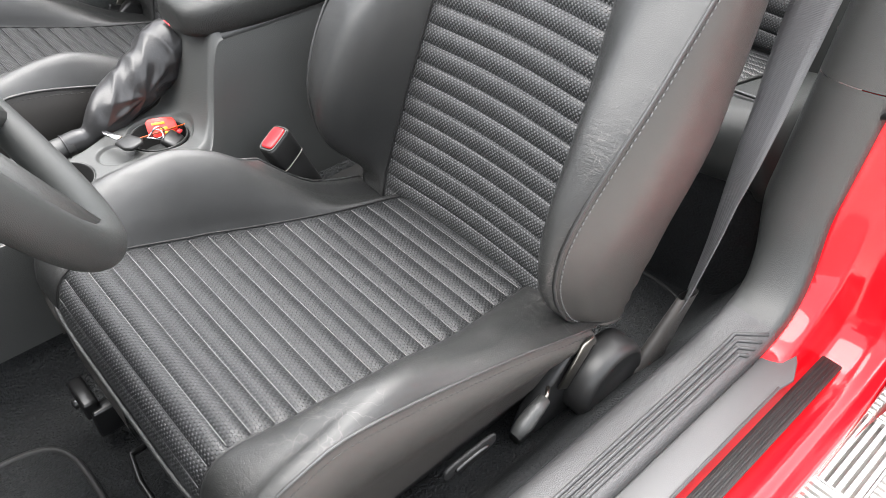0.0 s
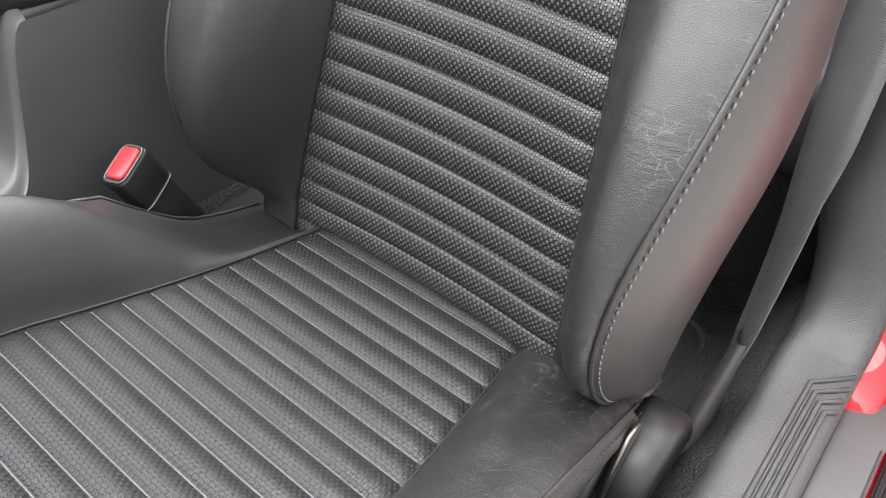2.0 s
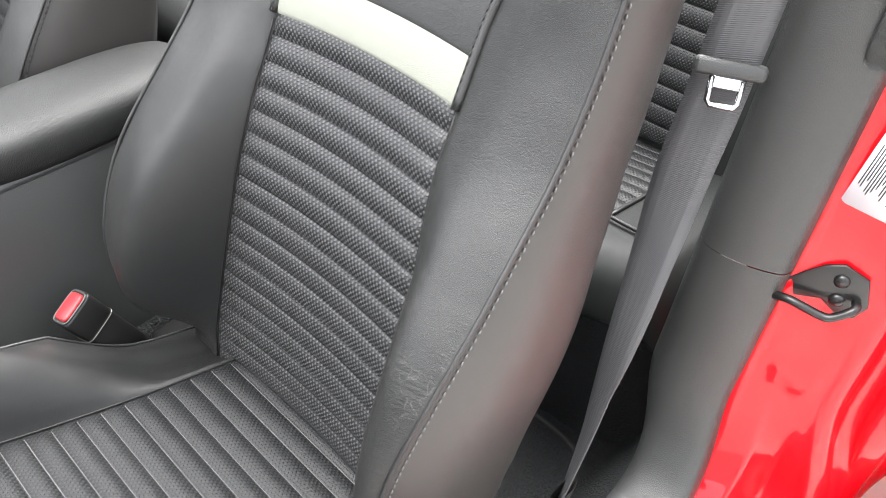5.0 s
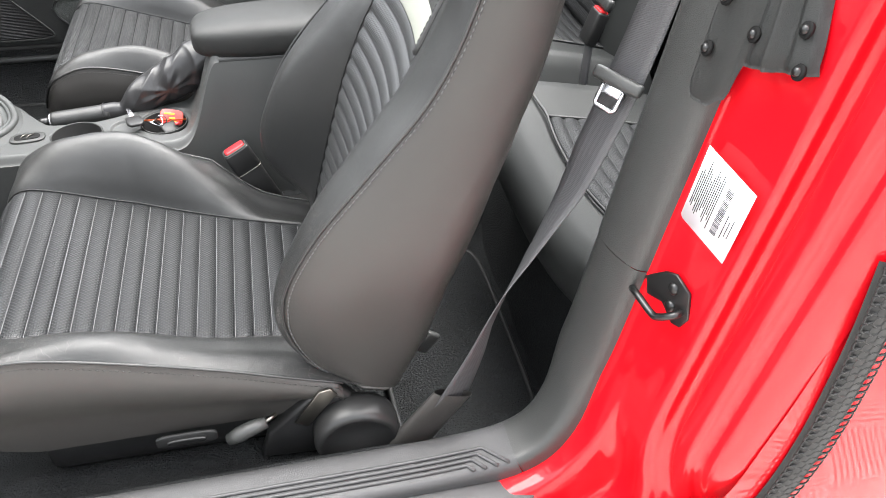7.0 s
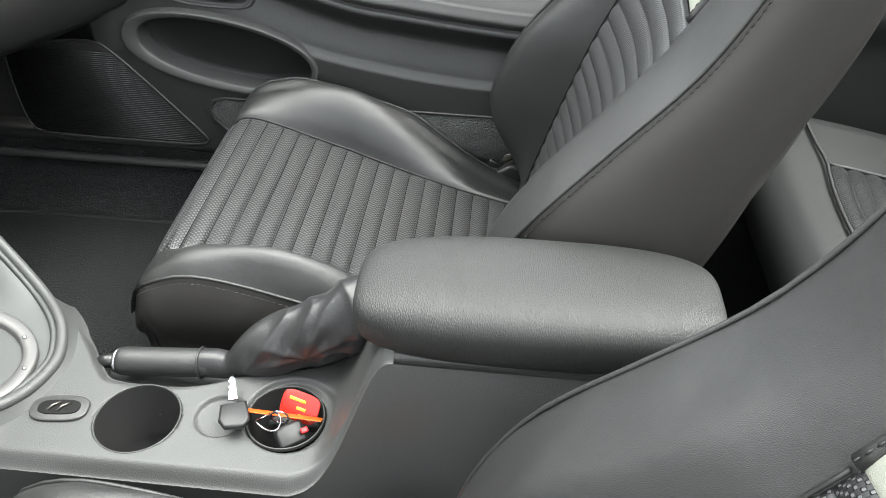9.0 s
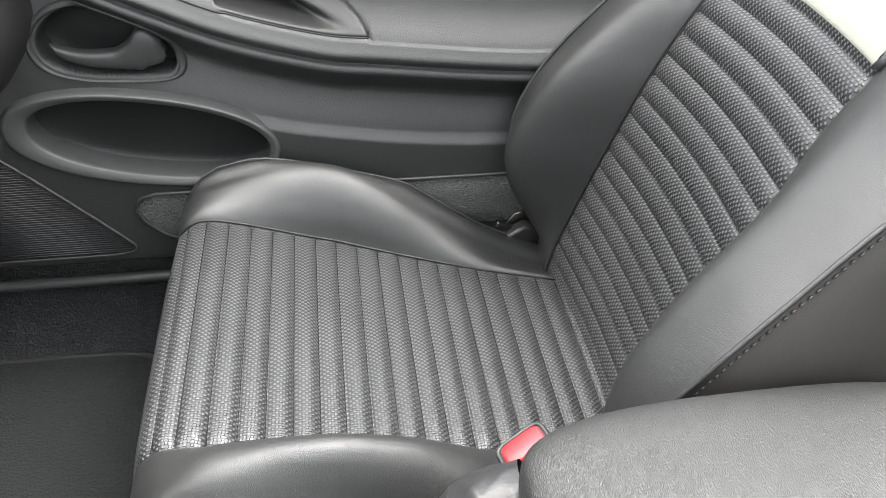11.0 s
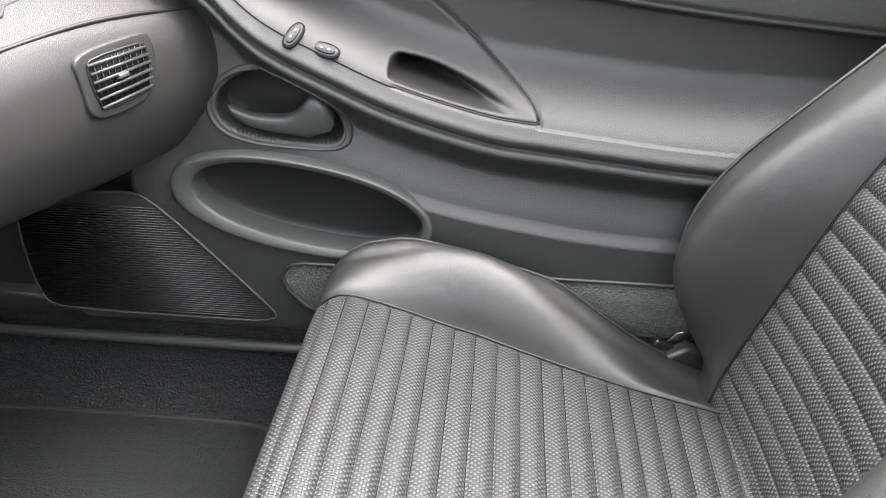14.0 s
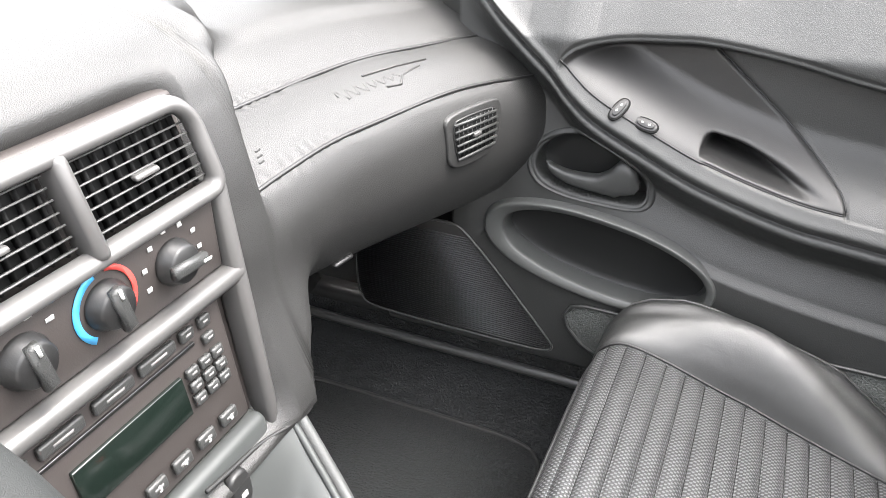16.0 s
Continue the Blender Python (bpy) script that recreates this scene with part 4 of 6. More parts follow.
def boot():
    """Soft sleeve from the lever up to the armrest: a gathered neck, then a slack bag with folds that fan from one pinch."""
    path = spline([(-0.352, 0.0562, 0.5345), (-0.335, 0.0562, 0.536), (-0.316, 0.055, 0.538), (-0.294, 0.058, 0.550), (-0.262, 0.066, 0.566), (-0.225, 0.072, 0.583), (-0.185, 0.079, 0.604), (-0.145, 0.081, 0.620)], 100)
    rad = np.interp(np.linspace(0, 1, 101), [0, 0.03, 0.10, 0.15, 0.19, 0.28, 0.42, 0.62, 0.82, 1], [0.0160, 0.0170, 0.0170, 0.0155, 0.0165, 0.0265, 0.0335, 0.037, 0.039, 0.039])
    rad = np.convolve(np.pad(rad, 2, mode="edge"), np.ones(5) / 5, "valid")

    def fn(i, j):
        a = 2 * math.pi * j / 110
        t = Vector(path[min(i + 1, 100)] - path[max(i - 1, 0)]).normalized()
        s = Vector((0, 1, 0))
        u = t.cross(s).normalized()
        k = i / 100
        du, dv = (k - 0.60) * 3.4, (a - 3.0 + math.pi) % (2 * math.pi) - math.pi
        rho, phi = math.hypot(du, dv), math.atan2(dv, du)
        q = (phi * 7 / (2 * math.pi) + 0.16 * math.sin(2 * phi + 0.7) + 0.12 * rho) % 1.0
        fan = (1 - 2 * abs(q - 0.5)) ** 1.6
        fold = 0.11 * (fan - 0.4) * min(1, rho / 0.5) * math.exp(-(rho / 1.2) ** 2)
        # long slack folds lying aslant
        c, d = math.cos(a) * 0.62, math.sin(a) * 0.62
        fold += 0.17 * (0.30 - abs(noise.noise((k * 5.2 + 1.6 * d, c, d + 5.0)) - 0.04)) + 0.05 * (0.25 - abs(noise.noise((k * 10.0 - 2.0 * c, 1.6 * c, 1.6 * d + 9.0))))
        fold += 0.13 * noise.noise((k * 3.4, math.cos(a) * 0.8, math.sin(a) * 0.8 + 2.0)) * smooth(0.2, 0.4, k)
        # a long slanted ridge towards the armrest
        ridge = k - 0.80 - 0.10 * math.sin(a - 2.2)
        fold += 0.09 * math.exp(-abs(ridge) / 0.035)
        # gathers of the neck
        neck = math.exp(-((k - 0.165) / 0.05) ** 2)
        r = rad[i] * (1 + fold * smooth(0.19, 0.36, k) + 0.07 * neck * math.cos(9 * a + 14 * k) * max(0, math.sin(a + 0.4)))
        p = Vector(path[i]) + (s * math.cos(a) * 0.90 - u * math.sin(a)) * r
        p.z = max(p.z, 0.506)
        return p
    return sheet(fn, 100, 110, close_v=True)


part("boot", boot(), BOOT, brake, "creased soft black vinyl boot")
part("collar", tube([Vector((-0.3505, 0.0562, 0.5346)) + Vector((-0.08 * math.sin(a), math.cos(a), math.sin(a))) * 0.0168 for a in np.linspace(0, 2 * math.pi, 30, endpoint=False)], 0.0013, 6, closed=True), BOOT, brake)


# ---- keys in the cup ----
keys = thing("key_ring", (-0.24, -0.01, 0.50), "car key and tags on a steel ring in the cup holder", "keys")
kb = axes(Vector((0.35, -0.94, 0)).normalized(), Vector((0.94, 0.35, 0)).normalized(), (0, 0, 1), (-0.287, -0.024, 0.552))
part("key_head", prism([(-0.014, -0.013), (0.006, -0.016), (0.016, -0.011), (0.018, 0.008), (0.010, 0.015), (-0.014, 0.013)], 0.007, kb, 0.003), PLASTIC_DARK, keys)
blade = [(-0.018, -0.0045), (-0.030, -0.0045), (-0.032, -0.003), (-0.035, -0.0045), (-0.039, -0.002), (-0.043, -0.004), (-0.050, -0.001), (-0.050, 0.002), (-0.045, 0.0042), (-0.018, 0.0045)]
part("key_blade", prism(blade, 0.0025, kb @ Matrix.Translation((0, 0, 0.003)), 0.0004), CHROME, keys, "bright key blade")
part("ring", tube([(-0.252 + 0.012 * math.cos(a), -0.026 + 0.010 * math.sin(a), 0.552 + 0.004 * math.sin(2 * a)) for a in np.linspace(0, 2 * math.pi, 30, endpoint=False)], 0.0011, 6, closed=True), CHROME, keys)
part("ring", tube([(-0.243 + 0.009 * math.cos(a), -0.018, 0.550 + 0.009 * math.sin(a)) for a in np.linspace(0, 2 * math.pi, 26, endpoint=False)], 0.0010, 6, closed=True), CHROME, keys)
tg = axes(Vector((0.95, -0.22, -0.12)).normalized(), Vector((0.18, 0.75, 0.63)).normalized(), Vector((-0.05, -0.62, 0.78)).normalized(), (-0.228, 0.004, 0.541))
part("tag", prism(ellipse(0.021, 0.015, 30, 4), 0.0025, tg, 0.0008), TAG_RED, keys, "red plastic tag with yellow marks")
for k, (a, b, w) in enumerate([(-0.004, 0.006, 0.018), (0.002, -0.002, 0.010), (0.008, -0.009, 0.014)]):
    part("tag_mark", prism([(a - w / 2, b - 0.0016), (a + w / 2, b - 0.0016), (a + w / 2, b + 0.0016), (a - w / 2, b + 0.0016)], 0.0006, tg @ Matrix.Translation((0, 0, 0.0024)), 0), YELLOW_MARK, keys)
part("strip_tag", box((0.078, 0.0011, 0.013), (-0.2405, -0.012, 0.546), Matrix.Rotation(radians(4), 3, "Y") @ Matrix.Rotation(radians(52), 3, "X"), bevel=0.0005), ORANGE, keys, "narrow orange plastic tag")
part("remote", box((0.030, 0.024, 0.011), (-0.230, -0.030, 0.538), Matrix.Rotation(radians(35), 3, "Z") @ Matrix.Rotation(radians(25), 3, "X"), bevel=0.004), PLASTIC_DARK, keys)
part("remote_button", box((0.008, 0.006, 0.004), (-0.216, -0.028, 0.546), Matrix.Rotation(radians(35), 3, "Z") @ Matrix.Rotation(radians(25), 3, "X"), bevel=0.0015), RED_BUTTON, keys)

# ---- gear selector plate ----
gear = thing("gear_selector", (-0.60, 0.01, 0.55), "silver oval gear selector surround with dark plate", "gear selector")
gm = axes(Vector((0.96, 0, -0.28)).normalized(), (0, 1, 0), Vector((0.28, 0, 0.96)).normalized(), (-0.587, 0.004, 0.5742))


def gear_band(stations, n=72):
    """A closed oval band: stations (outward offset, height) over the plate's outline."""
    def fn(i, j):
        off, z = stations[j]
        x, y = ellipse(0.077 + off, 0.067 + off, n, 2.2)[i]
        return gm @ Vector((x, y, z))
    return sheet(fn, n, len(stations) - 1, close_u=True)


part("silver_ring", gear_band([(0.001, -0.004), (0.0, 0.003), (-0.002, 0.0045), (-0.013, 0.0030), (-0.0145, 0.0015), (-0.0165, -0.010)]), SILVER, gear, "satin silver ring")
part("plate", prism(ellipse(0.064, 0.054, 48, 2.2), 0.004, gm @ Matrix.Translation((0, 0, -0.010)), 0.001), PLASTIC, gear)
part("slot", prism(ellipse(0.042, 0.014, 40, 2.5), 0.002, gm @ Matrix.Translation((-0.006, 0.006, -0.0058)), 0), RECESS_SHADE, gear)
part("slot_cover", prism(ellipse(0.040, 0.013, 40, 2.5), 0.002, gm @ Matrix.Translation((-0.008, 0.001, -0.0045)), 0.0006), PLASTIC_DARK, gear)
part("shaft", tube([gm @ Vector((-0.043, 0.005, -0.004)), gm @ Vector((-0.048, 0.005, 0.05)), gm @ Vector((-0.043, 0.005, 0.10))], 0.007, 10), CHROME, gear)
part("knob", lathe([(0.0, -0.005), (0.015, 0.0), (0.022, 0.012), (0.025, 0.03), (0.022, 0.048), (0.012, 0.056), (0.0, 0.057)], gm @ Matrix.Translation((-0.043, 0.005, 0.095)), 24, caps=False), LEATHER, gear)
for k in range(6):
    part("gear_mark", prism([(-0.0016, -0.0022), (0.0016, -0.0022), (0.0016, 0.0022), (-0.0016, 0.0022)], 0.0006, gm @ Matrix.Translation((0.036 - 0.0085 * k, -0.031 - 0.0022 * k, -0.0058)), 0), WHITE_MARK, gear)
for a in (0.05, 0.75, 1.45, 2.3, 3.2, 4.3, 4.95, 5.7):
    part("rivet", lathe([(0.0022, 0), (0.0022, 0.0012), (0.0012, 0.0020)], gm @ Matrix.Translation((0.0695 * math.cos(a), 0.0595 * math.sin(a), 0.0036)), 10), CHROME, gear)


# ---- instrument panel ----
dash = thing("dashboard", (-0.9, 0.2, 0.62), "charcoal grained dashboard with silver centre stack", "dashboard")
S2 = [(0.19, -0.712, 0.859), (0.256, -0.707, 0.864), (0.325, -0.701, 0.866), (0.411, -0.685, 0.864), (0.509, -0.662, 0.862), (0.581, -0.641, 0.855), (0.639, -0.622, 0.846), (0.672, -0.610, 0.841)]
S1 = [(0.19, -0.790, 0.903), (0.29, -0.782, 0.905), (0.45, -0.757, 0.906), (0.58, -0.720, 0.897), (0.672, -0.690, 0.889)]
UNDER = [(0.19, -0.722, 0.745), (0.30, -0.716, 0.733), (0.45, -0.696, 0.708), (0.58, -0.664, 0.692), (0.672, -0.640, 0.685)]


def dash_skin():
    """The padded panel from the driver's side over the centre to the passenger's door."""
    ys = np.r_[np.linspace(-0.70, 0.16, 44), np.linspace(0.165, 0.30, 54), np.linspace(0.305, 0.48, 34), np.linspace(0.488, 0.672, 24)]
    a, b, c = spline(S2, 200), spline(S1, 200), spline(UNDER, 200)
    mid = np.array([(-0.720, 0.640), (-0.663, 0.664), (-0.660, 0.685), (-0.669, 0.715), (-0.690, 0.78), (-0.694, 0.83), (-0.697, 0.852), (-0.698, 0.858), (-0.699, 0.863), (-0.704, 0.895), (-0.712, 0.925), (-0.716, 0.935), (-0.722, 0.950), (-0.748, 0.985), (-0.84, 1.012), (-1.25, 1.035)])
    rows = []
    for y in ys:
        k = max(y, 0.19)
        x2, z2 = np.interp(k, a[:, 0], a[:, 1]), np.interp(k, a[:, 0], a[:, 2])
        x1, z1 = np.interp(k, b[:, 0], b[:, 1]), np.interp(k, b[:, 0], b[:, 2])
        xu, zu = np.interp(k, c[:, 0], c[:, 1]), np.interp(k, c[:, 0], c[:, 2])
        key = np.array([(-1.0, 0.60), (xu - 0.12, zu - 0.055), (xu - 0.03, zu - 0.016), (xu, zu + 0.004), (x2 + 0.012, (zu + z2) / 2 - 0.015), (x2 + 0.014, z2 - 0.035), (x2 + 0.001, z2 - 0.002), (x2 - 0.0065, z2 + 0.0015), (x2 - 0.009, z2 + 0.006), ((x1 + x2) / 2 + 0.002, (z1 + z2) / 2 + 0.006), (x1 + 0.004, z1 - 0.002), (x1 - 0.001, z1 - 0.005), (x1 - 0.006, z1 + 0.003), (x1 - 0.05, z1 + 0.030), (x1 - 0.12, z1 + 0.055), (-1.25, 1.0)])
        q = mid.copy()
        back = 0.034 * (1 - smooth(0.146, 0.158, y)) * smooth(-0.110, -0.100, y)
        q[2:13, 0] -= back
        out = []
        for n_, (p, r) in enumerate(zip(q, key)):
            lo = (0.188, 0.188, 0.189, 0.194, 0.200, 0.198, 0.196, 0.195, 0.195, 0.196, 0.199, 0.201, 0.206, 0.222, 0.262, 0.30)[n_]
            w = smooth(lo, lo + (0.016, 0.022, 0.040, 0.085, 0.060, 0.03, 0.022, 0.022, 0.022, 0.022, 0.022, 0.022, 0.022, 0.05, 0.10, 0.12)[n_], y)
            out.append(p * (1 - w) + r * w)
        rows.append(spline(out, 130))
    return sheet(lambda i, j: (rows[i][j][0], ys[i], rows[i][j][1]), len(ys) - 1, 130, flip=True)


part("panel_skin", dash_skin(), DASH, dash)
part("panel_gap", tube([(x - 0.0036, y, z + 0.0022) for y, x, z in spline(S2, 60)[2:]], 0.0022, 6), PLASTIC_DARK, dash, "dark gap under the airbag cover")
part("panel_gap", tube([(x + 0.000, y, z - 0.002) for y, x, z in spline(S1, 60)[4:]], 0.0022, 6), PLASTIC_DARK, dash, "dark gap above the airbag cover")


def emblem():
    """A raised flowing stroke on the airbag cover."""
    bm = bmesh.new()
    a, b = spline(S2, 60), spline(S1, 60)

    def on(y, t):
        i = min(60, max(0, (y - 0.19) / 0.482 * 60))
        p, q = a[int(i)], b[int(i)]
        k = p * (1 - t) + q * t
        return (k[1] + 0.0018, y, k[2] + 0.0052)
    tube([on(0.375 + 0.095 * k / 40, 0.50 + (0.085 - 0.0012 * k) * math.sin(k * 1.05)) for k in range(41)], 0.0014, 5, bm=bm)
    tube([on(0.43, 0.66), on(0.48, 0.66), on(0.53, 0.64)], 0.0014, 5, bm=bm)
    tube([on(0.44, 0.40), on(0.46, 0.36), on(0.475, 0.48), on(0.51, 0.54)], 0.0017, 5, bm=bm)
    return bm


part("raised_emblem", emblem(), DASH, dash)


def bend(bm):
    """Leans the stack back: the lower end comes nearer, the vents lie further off."""
    for v in bm.verts:
        z = v.co.z
        v.co.x += 0.14 * max(0, 0.80 - z) - 0.022 * smooth(0.885, 0.985, z)
        v.co.y -= 0.012
    return bm


def stack_box(name, y0, y1, z0, z1, x, depth, mat_, bevel=0.003, label="", parent=None):
    return part(name, bend(box((depth, y1 - y0, z1 - z0), (x - depth / 2, (y0 + y1) / 2, (z0 + z1) / 2), bevel=bevel)), mat_, parent or dash, label)


stack_box("stack_backing", -0.085, 0.165, 0.62, 0.968, -0.712, 0.02, BROWN_PANEL)
# silver bezel: hood over the vents, side bars, cross bars
def vent_frame():
    """One rounded frame round both vents."""
    y0, y1, z0, z1, r = -0.0785, 0.1585, 0.9015, 0.9680, 0.024
    pts = []
    for cy, cz, a0 in ((y1 - r, z1 - r, 0), (y0 + r, z1 - r, 90), (y0 + 0.010, z0 + 0.010, 180), (y1 - 0.010, z0 + 0.010, 270)):
        q = r if a0 < 180 else 0.010
        pts += [(-0.695, cy + q * math.cos(radians(a0 + 9 * k)), cz + q * math.sin(radians(a0 + 9 * k))) for k in range(11)]
    dense = []
    for p, q in zip(pts, pts[1:] + pts[:1]):
        m = max(1, int(math.dist(p, q) / 0.01))
        dense += [tuple(np.array(p) * (1 - t / m) + np.array(q) * t / m) for t in range(m)]
    bm = tube(dense, 0.0064, 12, closed=True)
    for v in bm.verts:
        v.co.x = -0.695 + (v.co.x + 0.695) * 1.3
    return bend(bm)


part("bezel_frame", vent_frame(), SILVER, dash, "silver painted bezel")
stack_box("bezel_divider", 0.0355, 0.0465, 0.902, 0.970, -0.684, 0.026, SILVER, 0.005)
stack_box("bezel_cross_bar", -0.086, 0.166, 0.8185, 0.8335, -0.686, 0.028, SILVER, 0.006)
stack_box("bezel_leg", 0.153, 0.167, 0.640, 0.905, -0.692, 0.026, SILVER, 0.005)
stack_box("bezel_leg", -0.088, -0.074, 0.640, 0.905, -0.692, 0.026, SILVER, 0.005)
stack_box("lower_panel", -0.075, 0.150, 0.625, 0.692, -0.692, 0.022, SILVER_DARK, 0.006, "satin grey lower panel")
for y0, y1 in ((-0.072, 0.035), (0.047, 0.154)):
    v = stack_box("air_vent", y0, y1, 0.905, 0.964, -0.709, 0.006, RECESS_SHADE, 0.002, "black louvred air vent")
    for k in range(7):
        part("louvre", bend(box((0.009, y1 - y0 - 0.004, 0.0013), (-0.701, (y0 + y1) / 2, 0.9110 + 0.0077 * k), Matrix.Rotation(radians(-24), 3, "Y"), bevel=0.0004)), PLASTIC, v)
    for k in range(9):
        part("vane", bend(box((0.006, 0.0018, 0.054), (-0.7055, y0 + (y1 - y0) * (k + 0.5) / 9, 0.934), bevel=0)), RECESS_SHADE, v)
    part("vent_tab", bend(box((0.006, 0.022, 0.004), (-0.694, (y0 + y1) / 2, 0.934), bevel=0.0015)), SILVER, v)
panel = stack_box("climate_panel", -0.070, 0.150, 0.836, 0.896, -0.697, 0.010, BROWN_PANEL, 0.002, "dark climate control panel")


def knob(y, z, turn):
    m = axes((0, 1, 0), (0, 0, 1), (1, 0, 0), (-0.697, y, z))
    k = part("knob", bend(lathe([(0.0175, 0), (0.0175, 0.003), (0.0155, 0.005), (0.0148, 0.011), (0.013, 0.013), (0.0, 0.0135)], m, 28, caps=False)), PLASTIC_DARK, panel, "black rotary knob")
    r = Matrix.Rotation(radians(turn), 4, "Z")
    part("knob_grip", bend(prism([(-0.0050, -0.016), (0.0050, -0.016), (0.0042, 0.017), (-0.0042, 0.017)], 0.009, m @ r @ Matrix.Translation((0, 0, 0.010)), 0.003)), PLASTIC, k)
    part("knob_pointer", bend(prism([(-0.0012, 0.010), (0.0012, 0.010), (0.0012, 0.018), (-0.0012, 0.018)], 0.0006, m @ r @ Matrix.Translation((0, 0, 0.0191)), 0)), WHITE_MARK, k)


knob(0.101, 0.8665, -95)
knob(0.0385, 0.8690, 10)
knob(-0.0245, 0.8690, 8)


def arc(y, z, r, a0, a1, w, mat_):
    m = axes((0, 1, 0), (0, 0, 1), (1, 0, 0), (-0.6966, y, z))
    outer = [(r * math.cos(a), r * math.sin(a)) for a in np.linspace(radians(a0), radians(a1), 16)]
    inner = [((r - w) * math.cos(a), (r - w) * math.sin(a)) for a in np.linspace(radians(a1), radians(a0), 16)]
    part("temperature_arc", bend(prism(outer + inner, 0.0006, m, 0)), mat_, panel)


arc(0.0385, 0.869, 0.0268, 100, 235, 0.005, BLUE_MARK)
arc(0.0385, 0.869, 0.0268, -35, 78, 0.004, RED_MARK)
for a in range(7):
    t = radians(200 - 34 * a)
    part("mode_mark", bend(box((0.0006, 0.0042, 0.0036), (-0.6966, 0.101 + 0.0275 * math.cos(t), 0.8665 + 0.0265 * math.sin(t)), bevel=0)), WHITE_MARK, panel)
for a in range(5):
    t = radians(170 - 34 * a)
    part("speed_mark", bend(box((0.0006, 0.0035 + 0.0006 * a, 0.003), (-0.6966, -0.0245 + 0.0275 * math.cos(t), 0.869 + 0.0265 * math.sin(t)), bevel=0.0)), WHITE_MARK, panel)

radio = thing("car_radio", (-0.70, 0.033, 0.70), "black car radio with display and rows of buttons", "radio")
stack_box("faceplate", -0.063, 0.142, 0.696, 0.814, -0.701, 0.010, BROWN_PANEL, 0.003, "", radio)
stack_box("display", -0.022, 0.083, 0.741, 0.775, -0.6968, 0.004, SCREEN, 0.001, "dark green unlit display", radio)
stack_box("slot", -0.058, 0.105, 0.7895, 0.7925, -0.6975, 0.003, BLACK_METAL, 0.0005, "", radio)


def button(y, z, w, h, mark=True):
    b = stack_box("button", y - w / 2, y + w / 2, z - h / 2, z + h / 2, -0.6950, 0.005, PLASTIC, 0.0018, "", radio)
    if mark:
        stack_box("button_mark", y - w * 0.22, y + w * 0.22, z - h * 0.12, z + h * 0.12, -0.6947, 0.0006, GREY_MARK, 0, "", b)


for y, w in ((-0.052, 0.018), (-0.018, 0.036), (0.026, 0.036), (0.068, 0.036), (0.099, 0.014), (0.119, 0.012)):
    button(y, 0.803, w, 0.010)
for k in range(7):
    button(-0.052 + 0.0277 * k, 0.714, 0.019, 0.011, k > 0)
for y in (0.094, 0.109, 0.123):
    for z in (0.748, 0.760, 0.772):
        button(y, z, 0.0125, 0.009)
button(0.119, 0.788, 0.012, 0.008)


def text(body, size, m, mat_, parent, name="lettering"):
    c = bpy.data.curves.new(name, "FONT")
    c.body, c.size, c.align_x, c.align_y, c.extrude = body, size, "CENTER", "CENTER", 0.0002
    ob = new("lettering_source", c)
    dg = bpy.context.evaluated_depsgraph_get()
    me = bpy.data.meshes.new_from_object(ob.evaluated_get(dg))
    bpy.data.objects.remove(ob)
    bpy.data.curves.remove(c)
    bm = bmesh.new()
    bm.from_mesh(me)
    bpy.data.meshes.remove(me)
    bmesh.ops.transform(bm, matrix=m, verts=bm.verts)
    return part(name, bend(bm), mat_, parent, "", False)


for k in range(1, 7):
    text(str(k), 0.0075, axes((0, 1, 0), (0, 0, 1), (1, 0, 0), (-0.6938, -0.052 + 0.0277 * k, 0.714)), WHITE_MARK, radio)
sw = part("round_switch", bend(prism(ellipse(0.012, 0.017, 30, 3), 0.010, axes((0, 1, 0), (0, 0, 1), (1, 0, 0), (-0.692, 0.092, 0.660)), 0.003)), PLASTIC_DARK, dash, "black oval switch with white symbol")
part("switch_symbol", bend(box((0.0006, 0.007, 0.005), (-0.6815, 0.092, 0.655), bevel=0)), WHITE_MARK, sw)
sw = part("round_switch", bend(prism(ellipse(0.012, 0.017, 30, 3), 0.010, axes((0, 1, 0), (0, 0, 1), (1, 0, 0), (-0.692, 0.040, 0.656)), 0.003)), PLASTIC_DARK, dash)

# console nose between stack and gear plate: a rim runs down from the stack and round the plate
NOSE_RIGHT = [(-0.668, 0.169, 0.669), (-0.637, 0.158, 0.637), (-0.605, 0.145, 0.606), (-0.556, 0.117, 0.569), (-0.522, 0.086, 0.558), (-0.505, 0.057, 0.552), (-0.498, 0.024, 0.5495)]
NOSE_LEFT = [(-0.508, -0.019, 0.552), (-0.533, -0.053, 0.559), (-0.556, -0.069, 0.567), (-0.605, -0.092, 0.604), (-0.668, -0.116, 0.669)]
RIM = spline(NOSE_RIGHT + NOSE_LEFT, 120)
TIP = int(np.argmax(RIM[:, 0]))


def nose():
    """Inner face of the nose, hollow towards the gear plate."""
    right, left = RIM[:TIP + 1], RIM[TIP:][::-1]

    def fn(i, j):
        x = -0.668 + (RIM[TIP, 0] - 0.001 + 0.668) * (1 - (1 - i / 60) ** 1.6)
        y1, y0 = np.interp(x, right[:, 0], right[:, 1]), np.interp(x, left[:, 0], left[:, 1])
        edge = np.interp(x, right[:, 0], right[:, 2]) - 0.001
        v = j / 60 * 2 - 1
        y = (y0 + y1) / 2 + (y1 - y0) / 2 * v
        low = 0.5705 - 0.2917 * (x + 0.587)
        low += (0.668 - low) * smooth(-0.640, -0.672, x)
        w = smooth(0.45, 1.0, abs(v))
        return (x, y, edge * w + min(low, edge) * (1 - w))
    return sheet(fn, 60, 60)


